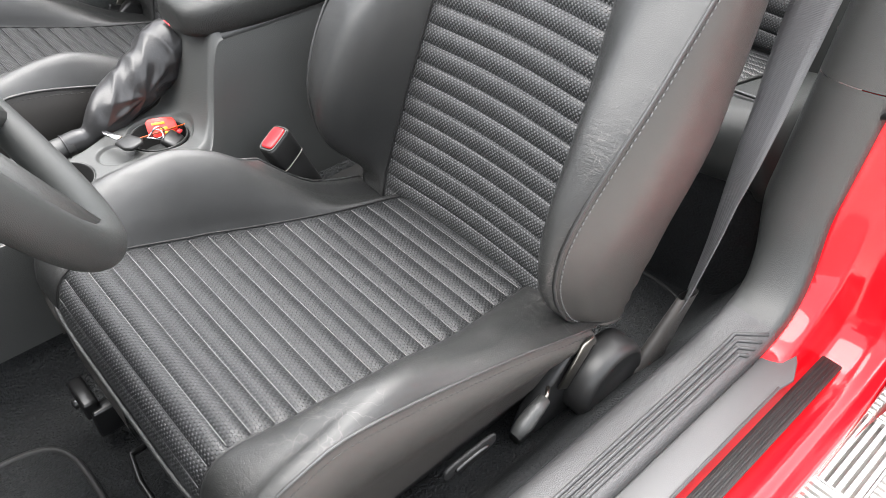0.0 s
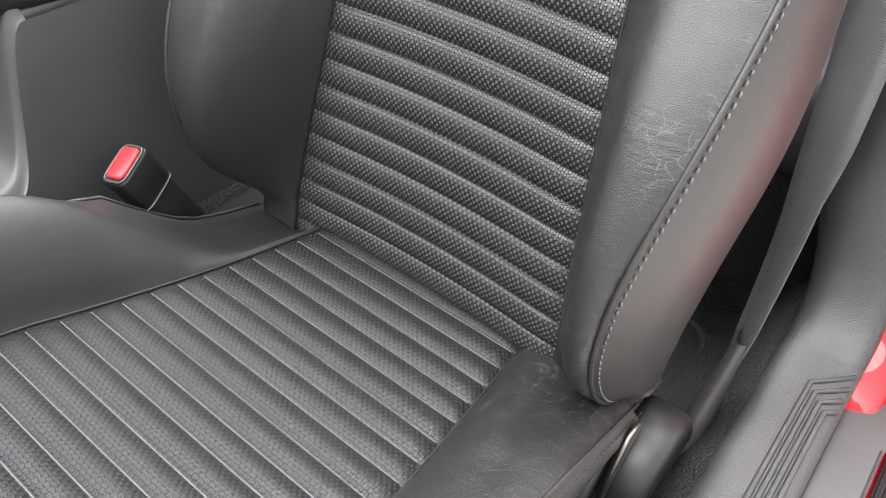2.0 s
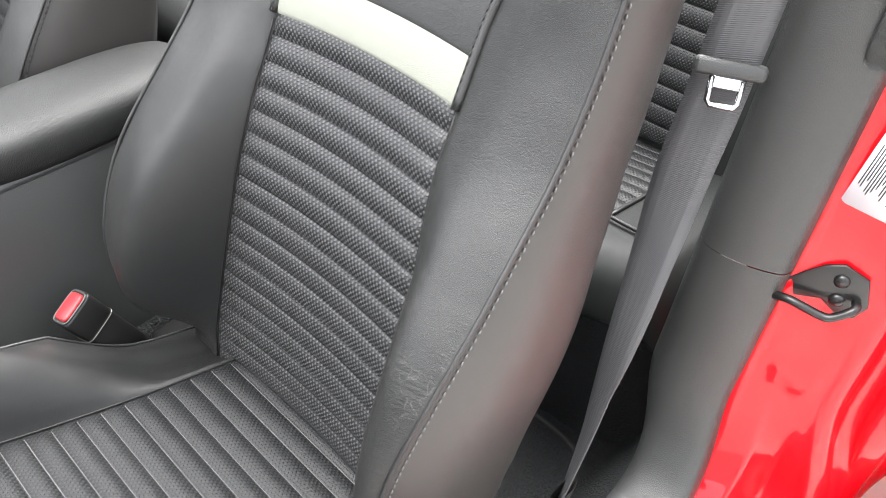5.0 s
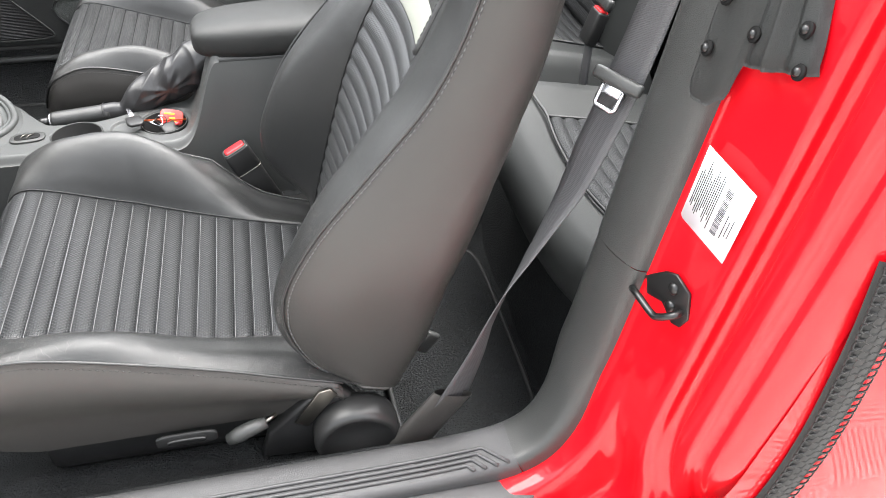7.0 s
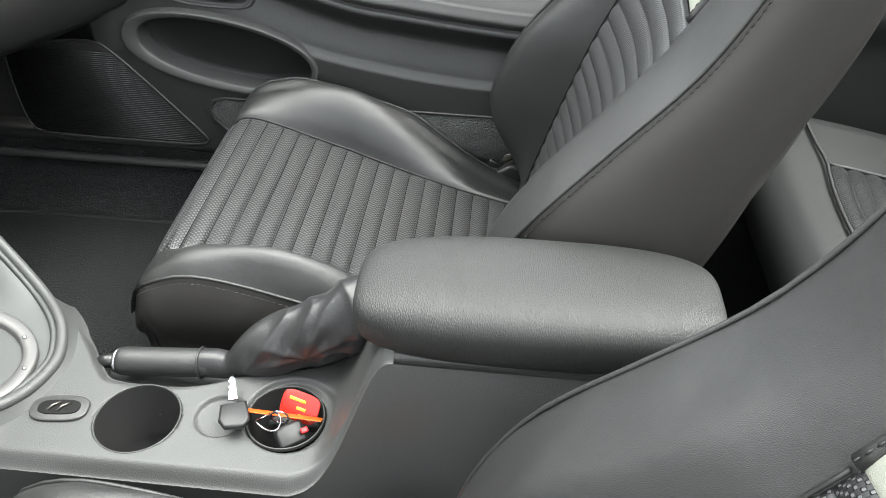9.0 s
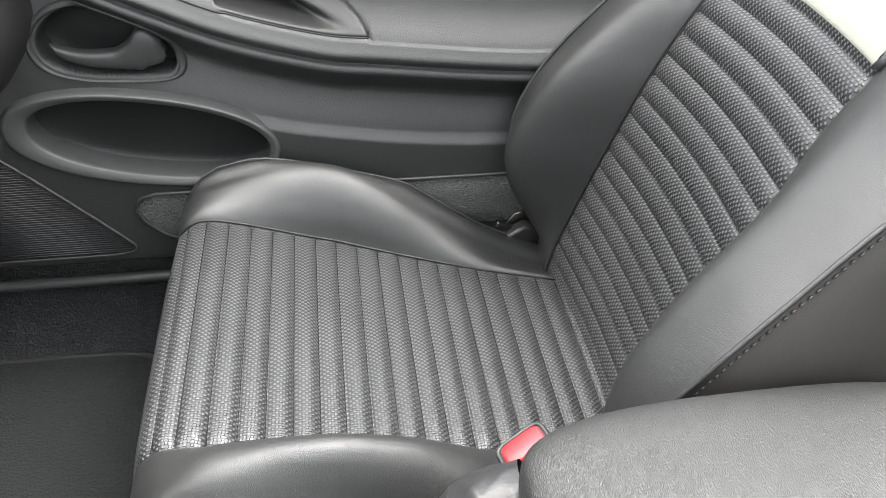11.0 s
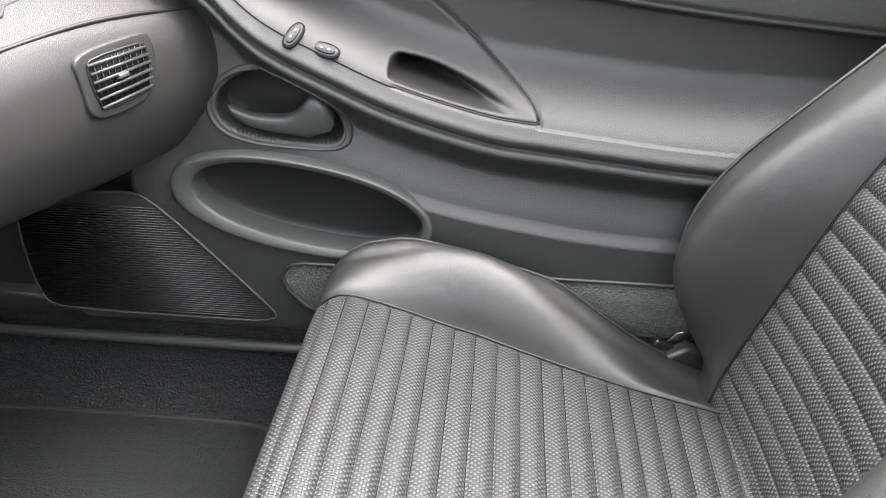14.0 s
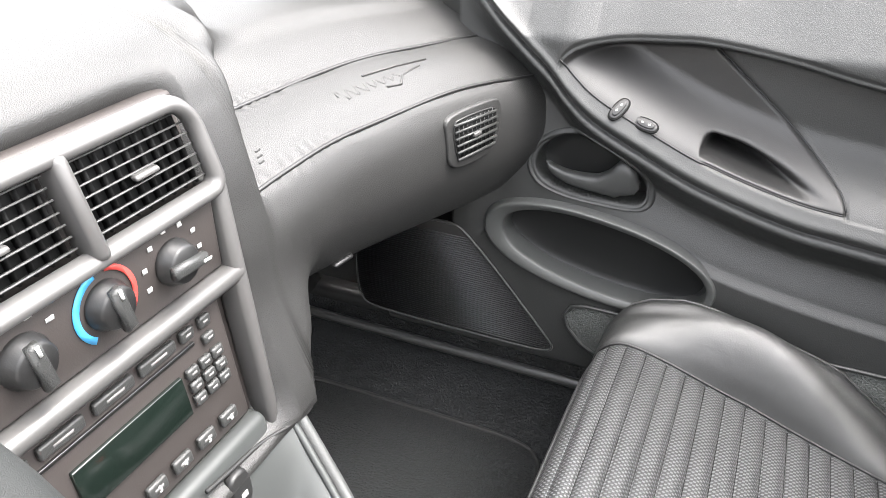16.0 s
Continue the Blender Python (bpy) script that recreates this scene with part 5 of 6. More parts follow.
def rim_side(i):
    """Outward direction of the rim in plan."""
    d = RIM[min(i + 1, 120)] - RIM[max(i - 1, 0)]
    return Vector((-d[1], d[0], 0)).normalized()


def flank():
    """Outer side of the rim: deep beside the footwell, a short fillet where it meets the console."""
    def fn(i, j):
        p, n, t = Vector(RIM[i]), rim_side(i), j / 14
        front = smooth(-0.585, -0.545, p.x)
        depth = 0.26 * (1 - front) + (p.z - 0.532) * front
        out = (0.010 + 0.010 * front) * (1 - (1 - t) ** 1.8 * front - (1 - front) * (1 - t) ** 4)
        return p + n * (0.0035 + out) - Vector((0, 0, 0.001 + depth * (t * (1 - front) + front * (1 - (1 - t) ** 2.2))))
    return sheet(fn, 120, 14)


part("console_nose", nose(), SILVER_DARK, dash, "satin grey console nose")
part("nose_rim", tube(RIM, 0.0062, 12), CONSOLE_PLASTIC, dash, "rounded charcoal rim")
part("nose_trim", tube([Vector(RIM[i]) - rim_side(i) * 0.0085 + Vector((0, 0, 0.0008)) for i in range(121)], 0.0036, 10), SILVER_DARK, dash, "narrow satin edge")
part("nose_flank", flank(), CONSOLE_PLASTIC, dash)

for k in range(3):
    part("raised_mark", box((0.0012, 0.007, 0.0022), (-0.7165 - 0.0022 * k, 0.226 + 0.001 * k, 0.884 + 0.0045 * k), Matrix.Rotation(radians(-25), 3, "Y"), bevel=0.0005), DASH, dash)


part("console_seam", tube(spline([(-0.671, 0.050, 0.684), (-0.672, 0.080, 0.678), (-0.672, 0.120, 0.672), (-0.664, 0.150, 0.669), (-0.660, 0.170, 0.668), (-0.662, 0.184, 0.668), (-0.675, 0.192, 0.668)], 24), 0.0020, 6), RUBBER, dash, "dark seam between dashboard and console")

# side vent in the passenger panel
def rounded(pts, cuts=(0.22, 0.25, 0.25)):
    """A polygon with its corners cut round."""
    for c in cuts:
        pts = [q for (xa, za), (xb, zb) in zip(pts, pts[1:] + pts[:1]) for q in ((xa + (xb - xa) * c, za + (zb - za) * c), (xb + (xa - xb) * c, zb + (za - zb) * c))]
    return pts


vent_n = Vector((0.96, -0.25, 0.07)).normalized()
vent_x = (Vector((0.26, 0.965, 0)) - vent_n * Vector((0.26, 0.965, 0)).dot(vent_n)).normalized()
vent_y = vent_n.cross(vent_x)
vm = axes(vent_x, vent_y, vent_n, Vector((-0.644, 0.519, 0.814)))
VENT_RIM = [(-0.044, -0.034), (0.044, -0.037), (0.062, -0.002), (0.060, 0.024), (0.050, 0.031), (-0.048, 0.034), (-0.045, 0.006)]
VENT_HOLE = [(-0.030, -0.0255), (0.040, -0.0265), (0.049, 0.000), (0.046, 0.0215), (-0.036, 0.0255)]
sv = part("side_vent", prism(rounded(VENT_RIM), 0.0085, vm @ Matrix.Translation((0, 0, -0.005)), 0.0022, 3), DASH, dash, "charcoal louvred side air vent")
# flat black plate painted in for the shade inside the vent opening
part("vent_shade", prism(rounded(VENT_HOLE, (0.12, 0.25)), 0.0012, vm @ Matrix.Translation((0, 0, 0.0028)), 0), RECESS_SHADE, sv)
part("vent_lip", tube([vm @ Vector((x, y, 0.0040)) for x, y in rounded(VENT_HOLE, (0.12, 0.25))], 0.0013, 6, closed=True), PLASTIC_DARK, sv)
for k in range(9):
    f = (k + 0.5) / 9
    part("fin", box((0.0012, 0.044, 0.0016), vm @ Vector((-0.030 + 0.074 * f, -0.0012, 0.0046)), vm.to_3x3(), bevel=0), PLASTIC_DARK, sv)
for k in range(6):
    f = (k + 0.5) / 6
    a, b = Vector((-0.030 - 0.005 * f, -0.0255 + 0.050 * f, 0.0062)), Vector((0.0405 + 0.008 * math.sin(f * 2.6), -0.0265 + 0.047 * f, 0.0062))
    part("louvre", tube([vm @ a, vm @ ((a + b) / 2 + Vector((0, 0, 0.0006))), vm @ b], 0.0017, 8), PLASTIC, sv)
part("vent_tab", box((0.014, 0.0045, 0.004), vm @ Vector((0.004, 0.0005, 0.0085)), vm.to_3x3(), bevel=0.0012), SILVER, sv)
part("glove_latch", box((0.010, 0.030, 0.006), (-0.714, 0.335, 0.7265), Matrix.Rotation(radians(-10), 3, "Z"), bevel=0.0035), PLASTIC_DARK, dash)


# ---- passenger door ----
BEAD = curve_at([(-1.05, 1.30), (-0.82, 1.07), (-0.66, 0.932), (-0.62, 0.897), (-0.585, 0.866), (-0.560, 0.838), (-0.525, 0.810), (-0.460, 0.778), (-0.385, 0.746), (-0.285, 0.718), (-0.215, 0.709), (-0.07, 0.694), (0.03, 0.690), (0.25, 0.692), (0.60, 0.70)])
BOWL_EDGE = curve_at([(-0.580, 0.855), (-0.576, 0.868), (-0.570, 0.878), (-0.555, 0.889), (-0.52, 0.897), (-0.46, 0.902), (-0.405, 0.904), (-0.318, 0.894), (-0.21, 0.874), (0.0, 0.850), (0.30, 0.83), (0.60, 0.82)])
SHOULDER = curve_at([(-0.9, 0.60), (-0.70, 0.600), (-0.650, 0.632), (-0.615, 0.655), (-0.570, 0.664), (-0.517, 0.662), (-0.455, 0.650), (-0.400, 0.634), (-0.348, 0.619), (-0.310, 0.610), (-0.247, 0.599), (-0.178, 0.589), (-0.111, 0.583), (-0.05, 0.580), (0.3, 0.572), (0.6, 0.572)])


def BOWL(x):
    return BOWL_EDGE(x) if x > -0.580 else BEAD(x) - 0.002


def tilted(x, z, cx, cz, a, b, deg, power):
    """How far from the middle of a tilted oval; 1 on its rim."""
    t = radians(deg)
    dx, dz = x - cx, z - cz
    u, w = dx * math.cos(t) + dz * math.sin(t), -dx * math.sin(t) + dz * math.cos(t)
    return (abs(u / a) ** power + abs(w / b) ** power) ** (1 / power)


def ring_out(x, z):
    return tilted(x, z, -0.505, 0.612, 0.163, 0.0635, -9, 2.2)


WELL_EDGE = spline([(-0.610, 0.727), (-0.602, 0.752), (-0.580, 0.771), (-0.553, 0.778), (-0.515, 0.770), (-0.480, 0.752), (-0.458, 0.732), (-0.448, 0.705), (-0.454, 0.690), (-0.476, 0.687), (-0.520, 0.689), (-0.560, 0.693), (-0.595, 0.705), (-0.610, 0.727)], 132)
for _ in range(4):
    ring = WELL_EDGE[:-1]
    ring = (np.roll(ring, 2, 0) + np.roll(ring, 1, 0) + ring + np.roll(ring, -1, 0) + np.roll(ring, -2, 0)) / 5
    WELL_EDGE = np.vstack([ring, ring[:1]])


def inside_well(x, z):
    """Depth inside the handle's well, in metres; negative outside."""
    if not (-0.64 < x < -0.42 and 0.67 < z < 0.81):
        return -1
    a, b = WELL_EDGE[:-1], WELL_EDGE[1:]
    d = b - a
    p = np.array((x, z)) - a
    t = np.clip((p * d).sum(1) / (d * d).sum(1), 0, 1)
    dist = np.sqrt(((p - d * t[:, None]) ** 2).sum(1)).min()
    odd = (((a[:, 1] > z) != (b[:, 1] > z)) & (x < a[:, 0] + (z - a[:, 1]) / np.where(d[:, 1] == 0, 1e-9, d[:, 1]) * d[:, 0])).sum() % 2
    return dist if odd else -dist


PULL_TOP = curve_at([(-0.42, 0.805), (-0.39, 0.808), (-0.376, 0.806), (-0.339, 0.796), (-0.269, 0.768), (-0.24, 0.752), (-0.20, 0.74)])
FLAP = curve_at([(0.70, -0.219), (0.735, -0.224), (0.750, -0.231), (0.764, -0.245), (0.797, -0.285), (0.856, -0.356), (0.900, -0.409), (0.95, -0.468)])


def door_base(x, z):
    bead, bowl, sh = BEAD(x), BOWL(x), SHOULDER(x)
    r = z - bead
    y = 0.640 + (0.010 * smooth(-0.70, -0.64, x) * smooth(sh - 0.003, sh + 0.012, z) + 0.020 * smooth(sh, bead - 0.05, z))
    # the armrest's double bead and the scooped bowl above it
    g = smooth(-0.72, -0.64, x)
    y -= g * (0.034 * smooth(-0.060, -0.010, r) + 0.0050 * math.exp(-((r - 0.005) / 0.0075) ** 2) + 0.0045 * math.exp(-((r + 0.017) / 0.007) ** 2))
    y += g * 0.0055 * math.exp(-((r + 0.006) / 0.0024) ** 2)
    wide_ = max(0, bowl - bead)
    scoop_ = 0.074 * smooth(0.008, 0.095, min(r, wide_))
    level = min(0.032, 0.074 * 0.5 * smooth(0.008, 0.095, wide_)) * smooth(-0.60, -0.48, x)
    w = smooth(bowl - 0.012, bowl + 0.004, z)
    y += scoop_ * (1 - w) + level * w
    y += 0.0035 * min(1, wide_ / 0.04) * math.exp(-((z - bowl - 0.006) / 0.0028) ** 2)
    edge = max(bowl, 0.895) + 0.008
    y += 0.055 * min(1, max(0, (z - edge) / (0.990 - edge)))
    # pull pocket in the armrest
    if -0.44 < x < -0.17 and r > 0.01:
        low, up = bead + 0.030, PULL_TOP(x) - 0.010
        into = smooth(low - 0.002, low + 0.006, z) * (1 - smooth(up - 0.020, up + 0.004, z)) * smooth(-0.398, -0.386, x) * (1 - smooth(-0.395, -0.228, x))
        y += 0.115 * into
        # edge of the smooth armrest piece
        y += 0.0035 * math.exp(-((r - 0.024) / 0.0016) ** 2) * smooth(-0.395, -0.385, x) * (1 - smooth(-0.226, -0.222, x))
    if bead + 0.02 < z < bowl - 0.004:
        dist = (x - FLAP(z)) * 0.75
        y += 0.0035 * math.exp(-(dist / 0.0018) ** 2) + 0.003 * smooth(-0.002, 0.002, dist)
    return y


def door_y(x, z):
    """The panel's face, set back behind the ring of the map pocket and the handle's well."""
    y = door_base(x, z) + 0.055 * (1 - smooth(0.86, 0.96, ring_out(x, z)))
    return y + 0.055 * smooth(0.004, 0.010, inside_well(x, z))


def door_panel():
    xs = np.r_[np.linspace(-1.0, -0.68, 60, endpoint=False), np.linspace(-0.68, -0.20, 380, endpoint=False), np.linspace(-0.20, 0.42, 80)]
    grid = []
    for x in xs:
        bead, bowl = BEAD(x), BOWL(x)
        b1 = bead - 0.035
        b2 = min(bead + 0.03, bead + max(0.002, (bowl - bead) / 2))
        b3 = max(b2 + 0.001, bowl - 0.020)
        b4 = max(b3 + 0.001, bowl + 0.016)
        grid.append(np.r_[np.linspace(0.43, b1, 150, endpoint=False), np.linspace(b1, b2, 44, endpoint=False), np.linspace(b2, b3, 40, endpoint=False), np.linspace(b3, b4, 16, endpoint=False), np.linspace(b4, max(0.990, b4 + 0.01), 18)])
    return sheet(lambda i, j: (xs[i], door_y(xs[i], grid[i][j]), grid[i][j]), len(xs) - 1, len(grid[0]) - 1, flip=True)


door = thing("door_panel", (-0.2, 0.66, 0.42), "charcoal grained door panel with armrest scoop and oval map pocket", "car door")
skin, bowl_skin = door_panel(), door_panel()


def in_bowl(f):
    c = f.calc_center_median()
    return BEAD(c.x) + 0.024 < c.z < BOWL(c.x) and c.x < FLAP(c.z)


bmesh.ops.delete(skin, geom=[f for f in skin.faces if in_bowl(f)], context="FACES")
bmesh.ops.delete(bowl_skin, geom=[f for f in bowl_skin.faces if not in_bowl(f)], context="FACES")
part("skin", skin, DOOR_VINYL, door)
part("armrest_panel", bowl_skin, BOWL_VINYL, door, "smooth dark armrest panel")
part("armrest_seam", tube([(FLAP(z), door_y(FLAP(z), z) - 0.0012, z) for z in np.linspace(0.738, 0.895, 40)], 0.0013, 6), RUBBER, door)
part("armrest_seam", tube([(x, door_y(x, BEAD(x) + 0.024) - 0.0008, BEAD(x) + 0.024) for x in np.linspace(-0.575, -0.224, 110)], 0.0012, 6), RUBBER, door)
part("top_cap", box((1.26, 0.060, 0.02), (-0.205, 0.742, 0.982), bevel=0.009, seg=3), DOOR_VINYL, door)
part("bottom_edge", box((1.25, 0.02, 0.02), (-0.205, 0.652, 0.428), bevel=0.006), PLASTIC, door)


def carpet_inset(x0, x1, z0, z1, taper):
    nx, nz = 60, 10

    def fn(i, j):
        x = x0 + (x1 - x0) * i / nx
        lo = z0 + (taper * max(0, 1 - (x - x0) / 0.06) ** 2)
        hi = z1 - 0.020 * max(0, 1 - (x - x0) / 0.022) ** 2
        z = lo + (hi - lo) * j / nz
        bulge = 0.005 * min(1, 4 * j / nz, 4 * (1 - j / nz)) * min(1, 6 * i / nx, 6 * (1 - i / nx))
        return (x, 0.6385 - bulge, z)
    return sheet(fn, nx, nz, flip=True)


part("carpet_inset", carpet_inset(-0.537, 0.38, 0.450, 0.531, 0.055), DOOR_CARPET, door, "grey carpet strip")
part("carpet_bead", tube([(-0.480, 0.637, 0.450), (-0.510, 0.637, 0.466), (-0.532, 0.637, 0.490), (-0.539, 0.637, 0.510), (-0.530, 0.637, 0.527)] + [(x, 0.637, 0.533) for x in np.linspace(-0.51, 0.38, 20)], 0.0026, 6), PLASTIC, door)


def grille():
    bm = bmesh.new()
    pts = [(-0.880, 0.436), (-0.880, 0.605), (-0.705, 0.628), (-0.545, 0.445), (-0.575, 0.436)]
    for cut_ in (0.10, 0.25, 0.25):
        pts = [q for (xa, za), (xb, zb) in zip(pts, pts[1:] + pts[:1]) for q in ((xa + (xb - xa) * cut_, za + (zb - za) * cut_), (xb + (xa - xb) * cut_, zb + (za - zb) * cut_))]
    for k in range(44):
        z = 0.442 + 0.0037 * k
        xs = []
        for (xa, za), (xb, zb) in zip(pts, pts[1:] + pts[:1]):
            if (za - z) * (zb - z) < 0:
                xs.append(xa + (xb - xa) * (z - za) / (zb - za))
        if len(xs) >= 2:
            a, b = min(xs), max(xs)
            tube([(a, 0.6365, z), (b, 0.6365, z)], 0.0014, 5, bm=bm)
    return bm, pts


gb, gp = grille()
gr = part("speaker_grille", prism(gp, 0.006, axes((1, 0, 0), (0, 0, 1), (0, -1, 0), (0, 0.643, 0)), 0.002), PLASTIC_DARK, door, "ribbed charcoal speaker grille")
tagged(part("grille_ribs", gb, PLASTIC_DARK, gr), kind="stuff")
part("grille_rim", tube([(x, 0.6365, z) for x, z in gp], 0.0022, 6, closed=True), PLASTIC, gr)


def rot_ellipse(cx, cz, a, b, deg, n, power):
    r = radians(deg)
    return [(cx + u * math.cos(r) - w * math.sin(r), cz + u * math.sin(r) + w * math.cos(r)) for u, w in ellipse(a, b, n, power)]


def pocket_band(stations, n):
    """Sweeps stations (oval, lift) round the map pocket; 0 is the outer oval, 1 the inner one."""
    out = np.array(rot_ellipse(-0.505, 0.612, 0.163, 0.0635, -9, n, 2.2))
    inn = np.array(rot_ellipse(-0.497, 0.6125, 0.143, 0.0515, -10, n, 2.2))
    mid = np.array((-0.497, 0.6125))

    def fn(i, j):
        q, lift = stations[i]
        p = out[j % n] * (1 - q) + inn[j % n] * q if q <= 1 else mid + (inn[j % n] - mid) * (2 - q)
        return (p[0], 0.640 + lift, p[1])
    return sheet(fn, len(stations) - 1, n, flip=True)


part("pocket_ring", pocket_band([(-0.12, 0.035), (-0.10, 0.006), (-0.04, 0.0005), (0.02, -0.003), (0.10, -0.0052), (0.20, -0.0058), (0.50, -0.0045), (0.88, -0.0025), (0.95, -0.0012), (0.99, 0.003), (1.005, 0.012), (1.012, 0.045)], 160), RING_VINYL, door, "smooth grey ring round the map pocket")
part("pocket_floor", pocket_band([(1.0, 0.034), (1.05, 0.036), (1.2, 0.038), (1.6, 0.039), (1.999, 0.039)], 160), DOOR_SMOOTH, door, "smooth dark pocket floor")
mid_w = WELL_EDGE.mean(0)


def well_band(stations):
    def fn(i, j):
        q, lift = stations[i]
        p = mid_w + (WELL_EDGE[j % 132] - mid_w) * q
        deep = 1
        return (p[0], (door_base(*p) if q > 1 else 0.664) + lift * deep, p[1])
    return sheet(fn, len(stations) - 1, 132)


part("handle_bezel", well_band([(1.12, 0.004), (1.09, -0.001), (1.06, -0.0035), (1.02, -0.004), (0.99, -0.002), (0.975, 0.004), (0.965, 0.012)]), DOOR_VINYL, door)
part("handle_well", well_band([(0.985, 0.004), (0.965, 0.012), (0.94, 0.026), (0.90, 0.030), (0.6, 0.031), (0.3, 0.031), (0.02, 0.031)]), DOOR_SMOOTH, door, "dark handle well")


def handle_lever():
    """A curved paddle that swells into a block at its hinge end."""
    path = spline([(-0.588, 0.733), (-0.578, 0.724), (-0.560, 0.7165), (-0.535, 0.7130), (-0.512, 0.7140), (-0.496, 0.7205), (-0.484, 0.7260), (-0.472, 0.7240), (-0.463, 0.7180)], 60)
    tall = np.interp(np.linspace(0, 1, 61), [0, 0.04, 0.15, 0.35, 0.55, 0.68, 0.76, 0.86, 0.95, 1], [0.0015, 0.0045, 0.0075, 0.0095, 0.0115, 0.0180, 0.0255, 0.0240, 0.0170, 0.004])
    deep = np.interp(np.linspace(0, 1, 61), [0, 0.05, 0.3, 0.7, 0.9, 1], [0.003, 0.007, 0.010, 0.014, 0.014, 0.008])

    def fn(i, j):
        c, s_ = math.cos(2 * math.pi * j / 28), math.sin(2 * math.pi * j / 28)
        return (path[i, 0], 0.660 + 0.006 * i / 60 + deep[i] * math.copysign(abs(c) ** 0.7, c), path[i, 1] + tall[i] * math.copysign(abs(s_) ** 0.7, s_))
    return sheet(fn, 60, 28, close_v=True)


part("door_handle", handle_lever(), PLASTIC, door, "charcoal pull handle")
for x, z, turn in ((-0.498, 0.824, 70), (-0.464, 0.809, -22)):
    n_ = Vector((0, -0.70, 0.71)).normalized()
    ex = (Vector((math.cos(radians(turn)), 0, math.sin(radians(turn)))) - n_ * n_.dot(Vector((math.cos(radians(turn)), 0, math.sin(radians(turn)))))).normalized()
    sm = axes(ex, n_.cross(ex), n_, (x, door_y(x, z) - 0.002, z))
    s_ = part("window_switch", prism(ellipse(0.0150, 0.0072, 30, 2.4), 0.0025, sm, 0.001), PLASTIC_DARK, door, "black oval window switch")
    part("switch_bezel", prism(ellipse(0.0170, 0.0090, 30, 2.4), 0.003, sm @ Matrix.Translation((0, 0, -0.0015)), 0.001), RECESS_SHADE, s_)
    part("rocker", prism(ellipse(0.0115, 0.005, 24, 2.4), 0.0025, sm @ Matrix.Translation((0, 0, 0.002)), 0.0012), PLASTIC_DARK, s_)
    for u in (-0.004, 0.005):
        part("rocker_mark", prism(ellipse(0.0018, 0.0010, 12), 0.0005, sm @ Matrix.Translation((u, 0, 0.0046)), 0), WHITE_MARK, s_)

sill_r = thing("sill_trim", (-0.3, 0.70, 0.38), "dark grey plastic sill trim under the passenger door", "sill trim")
part("body", band(np.array([(x, 0.383) for x in np.linspace(-1.2, 0.4, 20)]), [(-a, b) for a, b in SECTION], 24), PLASTIC_DARK, sill_r)
part("lip", tube([(x, 0.650, 0.381) for x in np.linspace(-1.16, 0.10, 30)], 0.0085, 10), PLASTIC, sill_r)
structure("trim", box((0.36, 0.03, 0.56), (-1.18, 0.70, 0.55), bevel=0.01), PLASTIC_DARK, "charcoal plastic kick panel in the passenger footwell", "kick panel")
# added out of view to close a slit that let sun into the footwell
structure("cowl", box((0.26, 1.62, 0.05), (-1.345, 0, 1.022), bevel=0.01), PLASTIC_DARK, "black plastic cowl added ahead of the dashboard to keep sun out", "cowl", False)
structure("firewall", box((0.04, 1.5, 0.75), (-1.36, 0, 0.63), bevel=0), CARPET, "dark carpeted bulkhead ahead of the footwells", "bulkhead", False)
structure("right_body_side", box((2.9, 0.04, 0.72), (-0.05, 0.80, 0.58), bevel=0), PLASTIC_DARK, "inner body side behind the passenger trim", "body side", False)


anchor = thing("belt_anchor", (-0.045, 0.615, 0.40), "black seat belt anchor beside the passenger seat", "belt anchor")
part("plate", box((0.040, 0.010, 0.050), (-0.045, 0.622, 0.432), Matrix.Rotation(radians(25), 3, "Y"), bevel=0.004), BLACK_METAL, anchor)
part("bolt", lathe([(0.009, 0), (0.009, 0.005), (0.005, 0.008), (0, 0.0085)], axes((1, 0, 0), (0, 0, 1), (0, -1, 0), (-0.042, 0.617, 0.438)), 14, caps=False), STEEL, anchor)

